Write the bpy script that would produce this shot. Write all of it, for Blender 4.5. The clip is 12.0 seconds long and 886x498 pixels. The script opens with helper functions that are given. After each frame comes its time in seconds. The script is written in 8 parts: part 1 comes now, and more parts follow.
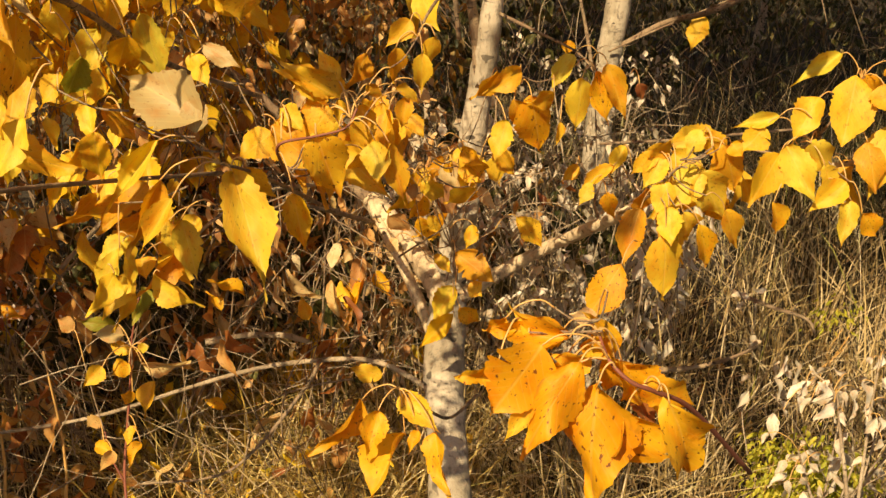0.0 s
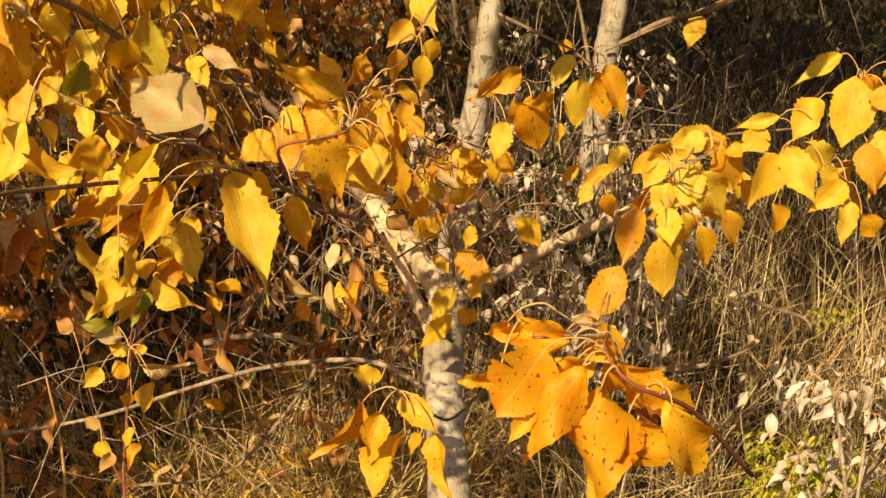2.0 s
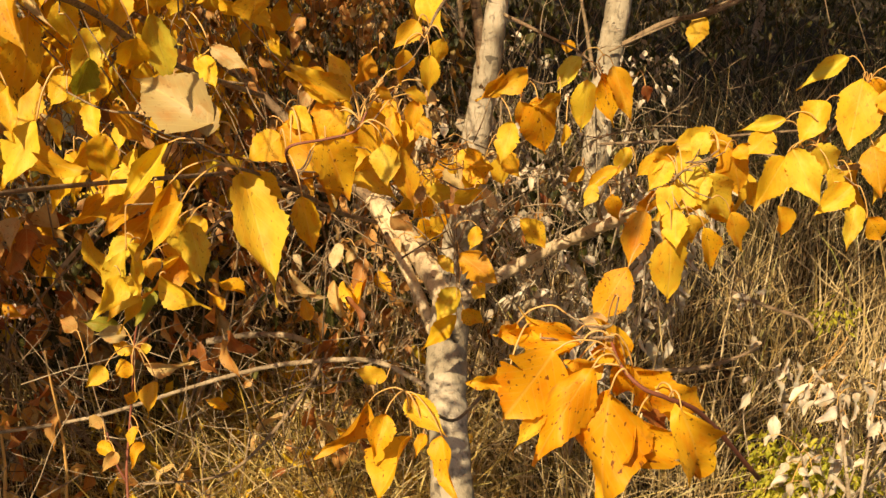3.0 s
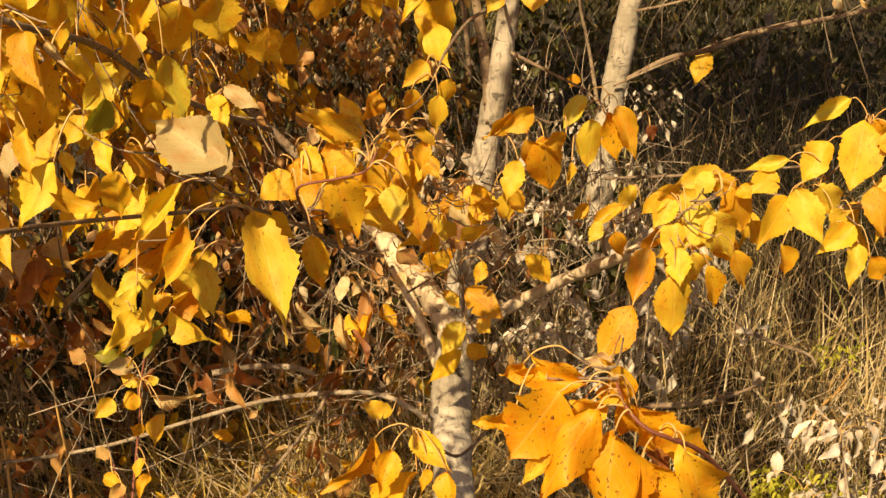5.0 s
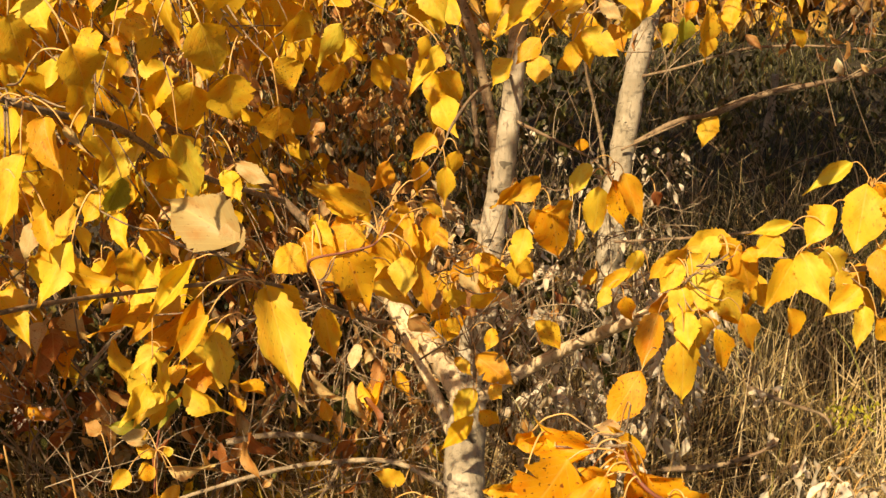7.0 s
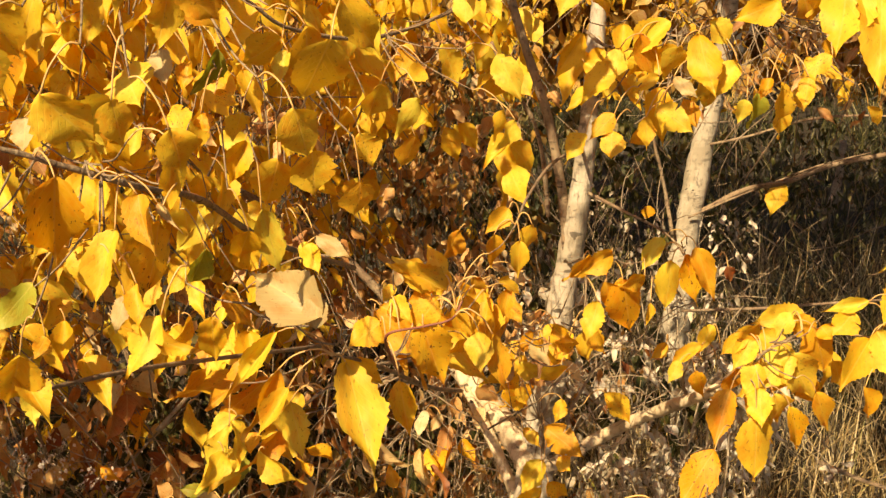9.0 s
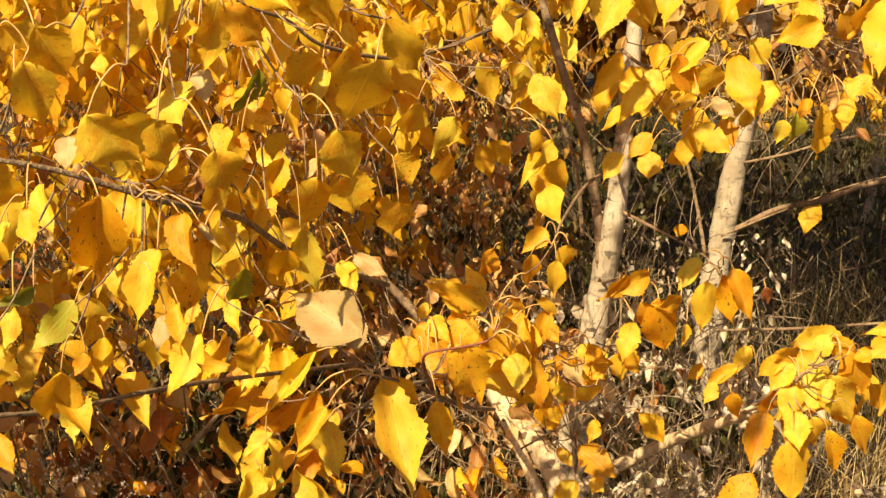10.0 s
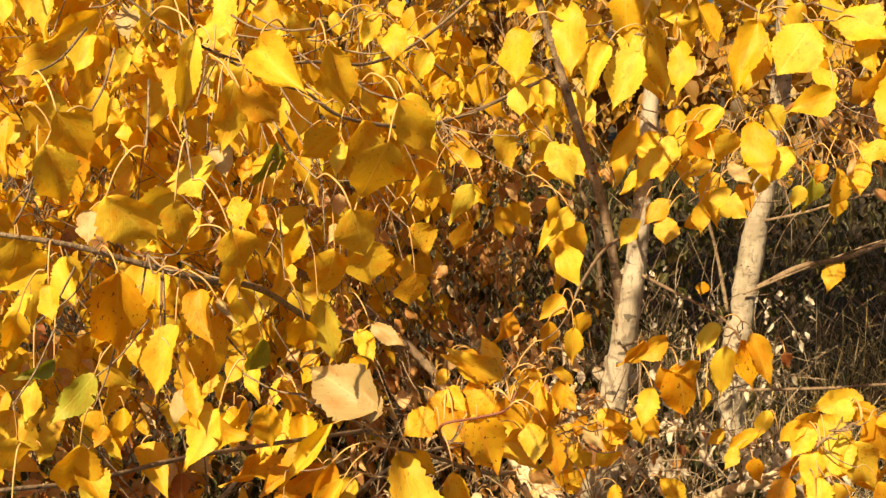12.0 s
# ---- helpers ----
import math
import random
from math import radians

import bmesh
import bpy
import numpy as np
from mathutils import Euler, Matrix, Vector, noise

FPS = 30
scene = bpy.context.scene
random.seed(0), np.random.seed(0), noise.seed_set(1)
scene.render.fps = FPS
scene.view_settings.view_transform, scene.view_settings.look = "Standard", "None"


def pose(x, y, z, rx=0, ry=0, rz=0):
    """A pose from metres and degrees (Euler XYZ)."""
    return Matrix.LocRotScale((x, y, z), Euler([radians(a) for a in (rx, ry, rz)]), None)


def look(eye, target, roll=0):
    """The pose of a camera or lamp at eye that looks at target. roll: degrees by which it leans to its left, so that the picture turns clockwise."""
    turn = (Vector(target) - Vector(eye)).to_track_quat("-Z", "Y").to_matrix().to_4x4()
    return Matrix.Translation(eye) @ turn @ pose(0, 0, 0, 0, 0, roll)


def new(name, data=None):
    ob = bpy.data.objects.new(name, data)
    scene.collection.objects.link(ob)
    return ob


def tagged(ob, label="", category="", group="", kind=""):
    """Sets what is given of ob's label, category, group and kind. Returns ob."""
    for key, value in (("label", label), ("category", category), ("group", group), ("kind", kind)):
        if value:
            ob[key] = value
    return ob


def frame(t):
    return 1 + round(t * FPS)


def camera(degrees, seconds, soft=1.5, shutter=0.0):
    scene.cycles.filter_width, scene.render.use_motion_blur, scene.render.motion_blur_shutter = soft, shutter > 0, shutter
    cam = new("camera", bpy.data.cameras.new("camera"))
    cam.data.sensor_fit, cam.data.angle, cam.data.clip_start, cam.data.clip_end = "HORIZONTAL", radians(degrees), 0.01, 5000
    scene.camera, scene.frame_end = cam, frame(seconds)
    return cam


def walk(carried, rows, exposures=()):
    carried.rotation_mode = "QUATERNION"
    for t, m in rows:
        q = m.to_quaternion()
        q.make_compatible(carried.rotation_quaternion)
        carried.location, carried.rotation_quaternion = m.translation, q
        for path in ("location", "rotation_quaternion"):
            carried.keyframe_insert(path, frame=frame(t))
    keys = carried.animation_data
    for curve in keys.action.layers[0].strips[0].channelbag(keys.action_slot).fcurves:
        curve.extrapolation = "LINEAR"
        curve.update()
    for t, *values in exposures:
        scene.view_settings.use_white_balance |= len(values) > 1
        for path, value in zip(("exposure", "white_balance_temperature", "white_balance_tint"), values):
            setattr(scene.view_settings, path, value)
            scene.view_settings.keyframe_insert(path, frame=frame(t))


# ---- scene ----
# Camera path: a slow hand-held tilt up and pan to the left
def view(x, y, z, pitch, roll, yaw):
    return pose(x, y, z, 90 + pitch, 0, yaw) @ pose(0, 0, 0, 0, 0, roll)


cam = camera(42.22, 12.0, soft=1.45)
PATH = [
    (0, view(0.0000, 0.0000, 1.5000, -22.000, -0.000, 0.000)),
    (0.5, view(-0.0039, -0.0018, 1.5033, -21.986, 0.068, -0.113)),
    (1, view(-0.0046, 0.0010, 1.5033, -22.022, -0.181, -0.152)),
    (1.5, view(-0.0034, 0.0022, 1.5034, -22.070, -0.253, -0.164)),
    (2, view(-0.0057, 0.0037, 1.5034, -22.114, 0.029, -0.260)),
    (2.5, view(-0.0100, 0.0062, 1.5040, -22.166, 0.189, -0.287)),
    (4.5, view(-0.0200, -0.0015, 1.5127, -21.912, 0.983, -0.421)),
    (5, view(-0.0181, -0.0050, 1.5200, -20.771, 0.752, -0.139)),
    (5.5, view(-0.0169, -0.0131, 1.5295, -19.788, 0.576, -0.177)),
    (6, view(-0.0108, -0.0196, 1.5339, -18.734, 0.232, 0.048)),
    (6.5, view(-0.0107, -0.0206, 1.5358, -18.357, -0.101, 0.287)),
    (7, view(-0.0135, -0.0224, 1.5345, -17.667, -0.343, 0.577)),
    (9, view(-0.0299, -0.0299, 1.5539, -14.741, -0.248, 3.645)),
    (9.5, view(-0.0321, -0.0332, 1.5567, -14.350, -0.154, 4.165)),
    (10, view(-0.0410, -0.0281, 1.5591, -14.016, -0.130, 5.037)),
    (10.5, view(-0.0407, -0.0260, 1.5589, -13.386, -0.332, 5.427)),
    (11, view(-0.0402, -0.0250, 1.5651, -12.670, -0.359, 6.088)),
    (11.5, view(-0.0287, -0.0294, 1.5706, -12.212, -0.686, 6.614)),
    (12, view(-0.0320, -0.0325, 1.5777, -11.363, -0.655, 6.275)),
]
walk(cam, PATH, exposures=[(0.0, 0.45, 7200, 13), (7.0, 0.58, 7200, 13), (9.5, 0.74, 7100, 13), (12.0, 0.70, 7200, 13)])

# World, sun and sky
SUN_ELEV, SUN_AZ = 44.0, 207.0   # height above the horizon; compass angle from +y towards +x
world = bpy.data.worlds.new("sky")
scene.world = world
world.use_nodes = True
wn = world.node_tree.nodes
sky = wn.new("ShaderNodeTexSky")
sky.sky_type, sky.sun_disc = "NISHITA", False
sky.dust_density, sky.ozone_density, sky.air_density = 2.0, 0.4, 0.6
sky.sun_elevation, sky.sun_rotation = radians(SUN_ELEV), radians(SUN_AZ)
world.node_tree.links.new(sky.outputs[0], wn["Background"].inputs[0])
wn["Background"].inputs[1].default_value = 0.05
sun = new("sun", bpy.data.lights.new("sun", "SUN"))
sun.data.energy, sun.data.angle, sun.data.color = 5.0, radians(0.55), (1.0, 0.82, 0.56)
toward = Vector((math.sin(radians(SUN_AZ)) * math.cos(radians(SUN_ELEV)), math.cos(radians(SUN_AZ)) * math.cos(radians(SUN_ELEV)), math.sin(radians(SUN_ELEV))))
sun.matrix_world = look(toward * 20, (0, 0, 0))


# ---------------------------------------------------------------- materials
class Nodes:
    """Short hand for building a node material."""

    def __init__(self, name):
        self.mat = bpy.data.materials.new(name)
        self.mat.use_nodes = True
        self.tree = self.mat.node_tree
        self.bsdf = self.tree.nodes["Principled BSDF"]
        self.out = self.tree.nodes["Material Output"]

    def link(self, a, b):
        self.tree.links.new(a, b)

    def put(self, socket, value):
        if hasattr(value, "is_output"):
            self.link(value, socket)
        else:
            socket.default_value = value

    def math(self, op, a, b=0.0, c=0.0):
        n = self.tree.nodes.new("ShaderNodeMath")
        n.operation = op
        for i, v in enumerate((a, b, c)):
            self.put(n.inputs[i], v)
        return n.outputs[0]

    def mix(self, fac, a, b, blend="MIX"):
        n = self.tree.nodes.new("ShaderNodeMix")
        n.data_type, n.blend_type = "RGBA", blend
        for i, v in ((0, fac), (6, a), (7, b)):
            self.put(n.inputs[i], v)
        return n.outputs[2]

    def noise(self, vec, scale, detail=3.0, rough=0.55):
        n = self.tree.nodes.new("ShaderNodeTexNoise")
        n.inputs["Scale"].default_value, n.inputs["Detail"].default_value, n.inputs["Roughness"].default_value = scale, detail, rough
        self.link(vec, n.inputs["Vector"])
        return n.outputs["Fac"]

    def ramp(self, fac, *stops):
        n = self.tree.nodes.new("ShaderNodeValToRGB")
        el = n.color_ramp.elements
        while len(el) < len(stops):
            el.new(0.5)
        for e, (p, c) in zip(el, stops):
            e.position, e.color = p, (*c, 1)
        self.link(fac, n.inputs[0])
        return n.outputs[0]

    def step(self, x, lo, hi):
        n = self.tree.nodes.new("ShaderNodeMapRange")
        n.interpolation_type = "SMOOTHSTEP"
        n.inputs[1].default_value, n.inputs[2].default_value = lo, hi
        self.link(x, n.inputs[0])
        return n.outputs[0]

    def vec(self, op, a, b):
        n = self.tree.nodes.new("ShaderNodeVectorMath")
        n.operation = op
        self.put(n.inputs[0], a), self.put(n.inputs[1], b)
        return n.outputs[0]

    def coord(self, kind):
        return self.tree.nodes.new("ShaderNodeTexCoord").outputs[kind]

    def bump(self, height, strength, distance):
        n = self.tree.nodes.new("ShaderNodeBump")
        n.inputs["Strength"].default_value, n.inputs["Distance"].default_value = strength, distance
        self.link(height, n.inputs["Height"])
        self.link(n.outputs[0], self.bsdf.inputs["Normal"])
        return n.outputs[0]

    def random(self, island):
        if island:
            return self.tree.nodes.new("ShaderNodeNewGeometry").outputs["Random Per Island"]
        return self.tree.nodes.new("ShaderNodeObjectInfo").outputs["Random"]


def leaf_material(name, stops, glow, spots=0.35, island=False, through_share=0.40, rough=0.52):
    """A thin leaf: colour by piece, blotches, brown specks, pale veins, light passing through."""
    m = Nodes(name)
    rnd = m.random(island)
    uv = m.coord("UV")
    sep = m.tree.nodes.new("ShaderNodeSeparateXYZ")
    m.link(uv, sep.inputs[0])
    u, v = sep.outputs[0], sep.outputs[1]
    shift = m.tree.nodes.new("ShaderNodeCombineXYZ")
    m.link(m.math("MULTIPLY", rnd, 71.0), shift.inputs[2])
    at = m.vec("ADD", uv, shift.outputs[0])
    base = m.ramp(rnd, *stops)
    blotch = m.noise(at, 3.2, 3.0)
    base = m.mix(m.step(blotch, 0.42, 0.75), base, m.mix(1.0, base, (1.0, 0.72, 0.55, 1), "MULTIPLY"))
    across = m.math("ABSOLUTE", m.math("SUBTRACT", u, 0.5))
    rib = m.math("SUBTRACT", 1.0, m.step(across, 0.006, 0.03))
    side = m.math("FRACT", m.math("MULTIPLY", m.math("SUBTRACT", v, m.math("MULTIPLY", across, 0.85)), 8.0))
    vein = m.math("SUBTRACT", 1.0, m.step(m.math("ABSOLUTE", m.math("SUBTRACT", side, 0.5)), 0.02, 0.12))
    veins = m.math("MAXIMUM", rib, m.math("MULTIPLY", vein, 0.45))
    base = m.mix(m.math("MULTIPLY", veins, 0.16), base, (0.92, 0.72, 0.24, 1))
    speck = m.step(m.noise(at, 15.0, 2.0), 0.62, 0.70)
    edge = m.math("MULTIPLY", m.step(across, 0.30, 0.5), m.step(m.noise(at, 5.0, 2.0), 0.5, 0.7))
    mark = m.math("MULTIPLY", m.math("MAXIMUM", speck, m.math("MULTIPLY", edge, 0.6)), spots * 1.6)
    base = m.mix(mark, base, (0.22, 0.075, 0.015, 1))
    m.link(base, m.bsdf.inputs["Base Color"])
    m.put(m.bsdf.inputs["Roughness"], m.math("ADD", m.math("MULTIPLY", blotch, 0.25), rough - 0.1))
    m.bsdf.inputs["Specular IOR Level"].default_value = 0.35
    nrm = m.bump(m.math("ADD", m.math("MULTIPLY", veins, -0.25), m.noise(at, 7.0, 3.0)), 0.22, 0.003)
    tr = m.tree.nodes.new("ShaderNodeBsdfTranslucent")
    m.link(m.mix(1.0, base, (*glow, 1), "MULTIPLY"), tr.inputs[0])
    m.link(nrm, tr.inputs["Normal"])
    mixer = m.tree.nodes.new("ShaderNodeMixShader")
    mixer.inputs[0].default_value = through_share
    m.link(m.bsdf.outputs[0], mixer.inputs[1])
    m.link(tr.outputs[0], mixer.inputs[2])
    m.link(mixer.outputs[0], m.out.inputs[0])
    return m.mat


GOLD = ((0.0, (0.72, 0.36, 0.02)), (0.3, (0.81, 0.475, 0.03)), (0.75, (0.85, 0.565, 0.04)), (1.0, (0.76, 0.58, 0.055)))
ORANGE = ((0.0, (0.82, 0.40, 0.014)), (0.45, (0.88, 0.51, 0.022)), (1.0, (0.90, 0.62, 0.05)))
RUST = ((0.0, (0.26, 0.08, 0.03)), (0.25, (0.48, 0.20, 0.05)), (0.55, (0.66, 0.40, 0.12)), (0.8, (0.72, 0.54, 0.20)), (1.0, (0.60, 0.48, 0.27)))
LEMON = ((0.0, (0.80, 0.50, 0.02)), (0.35, (0.86, 0.585, 0.04)), (0.75, (0.87, 0.66, 0.055)), (1.0, (0.76, 0.65, 0.07)))
GLOW = (1.0, 0.80, 0.4)
M = {}
for isl, tail in ((False, ""), (True, "_mass")):
    M["gold" + tail] = leaf_material("leaf_gold" + tail, GOLD, GLOW, 0.3, isl)
    M["lemon" + tail] = leaf_material("leaf_lemon" + tail, LEMON, GLOW, 0.2, isl)
    M["white" + tail] = leaf_material("petal_white" + tail, ((0.0, (0.75, 0.70, 0.60)), (1.0, (0.82, 0.79, 0.70))), GLOW, 0.05, isl)
    M["orange" + tail] = leaf_material("leaf_orange" + tail, ORANGE, GLOW, 0.6, isl)
    M["rust" + tail] = leaf_material("leaf_rust" + tail, RUST, GLOW, 0.5, isl)
    # near-black greens: the shade behind the trunks is put into the leaf colour
    M["shade_green" + tail] = leaf_material("leaf_shade_green" + tail, ((0.0, (0.02, 0.03, 0.006)), (0.6, (0.05, 0.06, 0.012)), (0.85, (0.12, 0.12, 0.03)), (1.0, (0.26, 0.20, 0.07))), GLOW, 0.4, isl, 0.2)
    M["scrub" + tail] = leaf_material("leaf_scrub" + tail, ((0.0, (0.07, 0.045, 0.012)), (0.35, (0.34, 0.19, 0.04)), (0.7, (0.66, 0.42, 0.08)), (1.0, (0.62, 0.48, 0.18))), GLOW, 0.4, isl)
    M["tan" + tail] = leaf_material("leaf_tan" + tail, ((0.0, (0.30, 0.14, 0.05)), (0.4, (0.62, 0.36, 0.12)), (0.75, (0.74, 0.53, 0.24)), (1.0, (0.70, 0.60, 0.36))), GLOW, 0.5, isl, 0.25)
    M["pale" + tail] = leaf_material("leaf_pale" + tail, ((0.0, (0.455, 0.345, 0.14)), (1.0, (0.55, 0.425, 0.19))), GLOW, 0.25, isl, 0.2)
    M["green" + tail] = leaf_material("leaf_green" + tail, ((0.0, (0.20, 0.25, 0.03)), (1.0, (0.36, 0.36, 0.04))), (0.9, 1.0, 0.5), 0.3, isl)
    M["lime" + tail] = leaf_material("leaf_lime" + tail, ((0.0, (0.38, 0.42, 0.04)), (1.0, (0.66, 0.62, 0.08))), (0.9, 1.0, 0.5), 0.1, isl)
    M["silver" + tail] = leaf_material("leaf_silver" + tail, ((0.0, (0.40, 0.36, 0.25)), (0.5, (0.66, 0.61, 0.46)), (1.0, (0.84, 0.79, 0.64))), GLOW, 0.2, isl, 0.2, 0.6)


def bark_material(name, light, mid, dark, scale=1.0):
    m = Nodes(name)
    at = m.coord("Object")
    big = m.noise(at, 14.0 * scale, 4.0)
    fine = m.noise(m.vec("MULTIPLY", at, (1.0, 1.0, 0.35)), 120.0 * scale, 4.0, 0.65)
    ring_shade = m.noise(m.vec("MULTIPLY", at, (1.0, 1.0, 2.6)), 22.0 * scale, 4.0)
    col = m.ramp(big, (0.42, mid), (0.54, light))
    col = m.mix(m.math("MULTIPLY", m.step(fine, 0.50, 0.70), 0.7), col, (*dark, 1))
    # dark bark rings, widened so they also paint in patches of leaf shade
    col = m.mix(m.math("MULTIPLY", m.step(ring_shade, 0.57, 0.70), 0.7), col, (*dark, 1))
    eye = m.noise(m.vec("MULTIPLY", at, (1.0, 1.0, 2.2)), 34.0 * scale, 1.0)
    col = m.mix(m.math("MULTIPLY", m.step(eye, 0.66, 0.70), 0.85), col, (*[0.5 * c for c in dark], 1))
    stain = m.noise(at, 5.0 * scale, 2.0)
    col = m.mix(m.math("MULTIPLY", m.step(stain, 0.45, 0.65), 0.45), col, (*mid, 1))
    m.link(col, m.bsdf.inputs["Base Color"])
    m.bsdf.inputs["Roughness"].default_value = 0.85
    m.bump(m.math("ADD", fine, m.math("MULTIPLY", ring_shade, 0.7)), 0.8, 0.004)
    return m.mat


M["bark"] = bark_material("poplar_bark", (0.53, 0.46, 0.325), (0.33, 0.28, 0.185), (0.08, 0.06, 0.04))
M["limb"] = bark_material("limb_bark", (0.70, 0.56, 0.34), (0.56, 0.43, 0.25), (0.20, 0.14, 0.08), 1.3)
M["twig"] = bark_material("twig_bark", (0.34, 0.25, 0.14), (0.24, 0.16, 0.09), (0.08, 0.05, 0.03), 2.0)
M["grey_twig"] = bark_material("grey_twig_bark", (0.48, 0.38, 0.24), (0.32, 0.24, 0.14), (0.10, 0.07, 0.045), 2.0)


def plain_material(name, a, b, rough=0.6, island=False, scale=40.0):
    m = Nodes(name)
    tone = m.mix(m.noise(m.coord("Object"), scale, 3.0), (*a, 1), (*b, 1))
    tone = m.mix(m.math("MULTIPLY", m.random(island), 0.5), tone, (*b, 1))
    m.link(tone, m.bsdf.inputs["Base Color"])
    m.bsdf.inputs["Roughness"].default_value = rough
    return m.mat


M["petiole"] = plain_material("petiole", (0.72, 0.50, 0.16), (0.62, 0.33, 0.10), 0.45)
M["red_stem"] = plain_material("red_stem", (0.32, 0.10, 0.05), (0.20, 0.07, 0.04))


def grass_material(name, stops):
    m = Nodes(name)
    rnd = m.random(True)
    col = m.ramp(rnd, *stops)
    fleck = m.noise(m.coord("Object"), 30.0, 2.0)
    col = m.mix(m.math("MULTIPLY", fleck, 0.6), col, m.mix(1.0, col, (0.55, 0.42, 0.3, 1), "MULTIPLY"))
    m.link(col, m.bsdf.inputs["Base Color"])
    m.bsdf.inputs["Roughness"].default_value = 0.5
    tr = m.tree.nodes.new("ShaderNodeBsdfTranslucent")
    m.link(col, tr.inputs[0])
    mixer = m.tree.nodes.new("ShaderNodeMixShader")
    mixer.inputs[0].default_value = 0.25
    m.link(m.bsdf.outputs[0], mixer.inputs[1]), m.link(tr.outputs[0], mixer.inputs[2])
    m.link(mixer.outputs[0], m.out.inputs[0])
    return m.mat


# the first two stops paint some blades as dark as the shaded gaps between
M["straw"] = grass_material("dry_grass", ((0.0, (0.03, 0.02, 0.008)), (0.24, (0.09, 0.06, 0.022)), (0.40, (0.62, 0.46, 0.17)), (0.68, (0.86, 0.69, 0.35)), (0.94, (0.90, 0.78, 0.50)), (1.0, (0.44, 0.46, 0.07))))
M["yellow_grass"] = grass_material("yellow_grass", ((0.0, (0.22, 0.15, 0.03)), (0.4, (0.70, 0.52, 0.12)), (1.0, (0.90, 0.76, 0.32))))
# lower stops are near-black: the shade over the meadow is put into the blades
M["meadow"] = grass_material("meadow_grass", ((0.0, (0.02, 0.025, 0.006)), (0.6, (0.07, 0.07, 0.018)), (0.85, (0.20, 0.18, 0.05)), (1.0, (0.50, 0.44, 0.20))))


def soil_material():
    m = Nodes("soil")
    at = m.coord("Object")
    a, b = m.noise(at, 2.0, 4.0), m.noise(at, 34.0, 5.0, 0.7)
    col = m.ramp(b, (0.3, (0.016, 0.011, 0.006)), (0.6, (0.05, 0.033, 0.015)), (0.8, (0.14, 0.09, 0.04)))
    col = m.mix(m.step(a, 0.3, 0.75), col, m.mix(0.3, col, (0.09, 0.08, 0.025, 1)))
    m.link(col, m.bsdf.inputs["Base Color"])
    m.bsdf.inputs["Roughness"].default_value = 0.95
    m.bump(b, 0.9, 0.03)
    return m.mat


M["soil"] = soil_material()


# ---------------------------------------------------------------- builders
def mesh_from(name, verts, faces, material, uvs=None, smooth=True):
    me = bpy.data.meshes.new(name)
    me.from_pydata([tuple(v) for v in verts], [], faces)
    me.materials.append(material)
    if uvs is not None:
        layer = me.uv_layers.new(name="UVMap")
        idx = np.empty(len(me.loops), dtype=np.int32)
        me.loops.foreach_get("vertex_index", idx)
        layer.data.foreach_set("uv", np.asarray(uvs, dtype=np.float32)[idx].ravel())
    if smooth:
        me.polygons.foreach_set("use_smooth", [True] * len(me.polygons))
    me.update()
    return me


def part(name, me, parent, label=""):
    ob = new(name, me)
    ob.parent = parent
    return tagged(ob, label) if label else ob


def thing(name, label, category, group="", kind=""):
    return tagged(new(name), label, category, group, kind)


def curve_points(points, steps):
    """A smooth run of points through the given ones."""
    pts = [Vector(p) for p in points]
    ext = [pts[0] * 2 - pts[1]] + pts + [pts[-1] * 2 - pts[-2]]
    out = []
    for i in range(len(pts) - 1):
        p0, p1, p2, p3 = ext[i:i + 4]
        for k in range(steps):
            t = k / steps
            out.append(0.5 * ((2 * p1) + (p2 - p0) * t + (2 * p0 - 5 * p1 + 4 * p2 - p3) * t * t + (3 * p1 - p0 - 3 * p2 + p3) * t ** 3))
    return out + [pts[-1]]


def tube(points, r0, r1, sides=8, steps=5, rough=0.0, seed=0):
    """Vertices and faces of a tapered, slightly knobbly round limb."""
    rng = random.Random(seed)
    line = curve_points(points, steps) if steps > 1 else [Vector(p) for p in points]
    n = len(line)
    verts, faces = [], []
    side = None
    for i, p in enumerate(line):
        d = (line[min(i + 1, n - 1)] - line[max(i - 1, 0)]).normalized()
        if side is None:
            side = d.orthogonal().normalized()
        side = (side - d * side.dot(d)).normalized()
        up = d.cross(side)
        r = r0 + (r1 - r0) * i / (n - 1)
        r *= 1 + rough * (rng.random() - 0.5)
        for k in range(sides):
            a = 2 * math.pi * k / sides
            rr = r * (1 + rough * 0.6 * (rng.random() - 0.5))
            verts.append(p + (side * math.cos(a) + up * math.sin(a)) * rr)
    for i in range(n - 1):
        for k in range(sides):
            a, b = i * sides + k, i * sides + (k + 1) % sides
            faces.append((a, b, b + sides, a + sides))
    faces.append(tuple(range(sides - 1, -1, -1)))
    faces.append(tuple(range((n - 1) * sides, n * sides)))
    return verts, faces


COURSE = {}   # the run of each limb, where its leaves are fixed


def limb(parent, name, points, r0, r1, mat="bark", label="", sides=10, rough=0.16, seed=0, steps=6):
    v, f = tube(points, r0, r1, sides, steps, rough, seed)
    ob = part(name, mesh_from(name, v, f, M[mat]), parent, label)
    COURSE[ob.name] = curve_points(points, 5)
    return ob


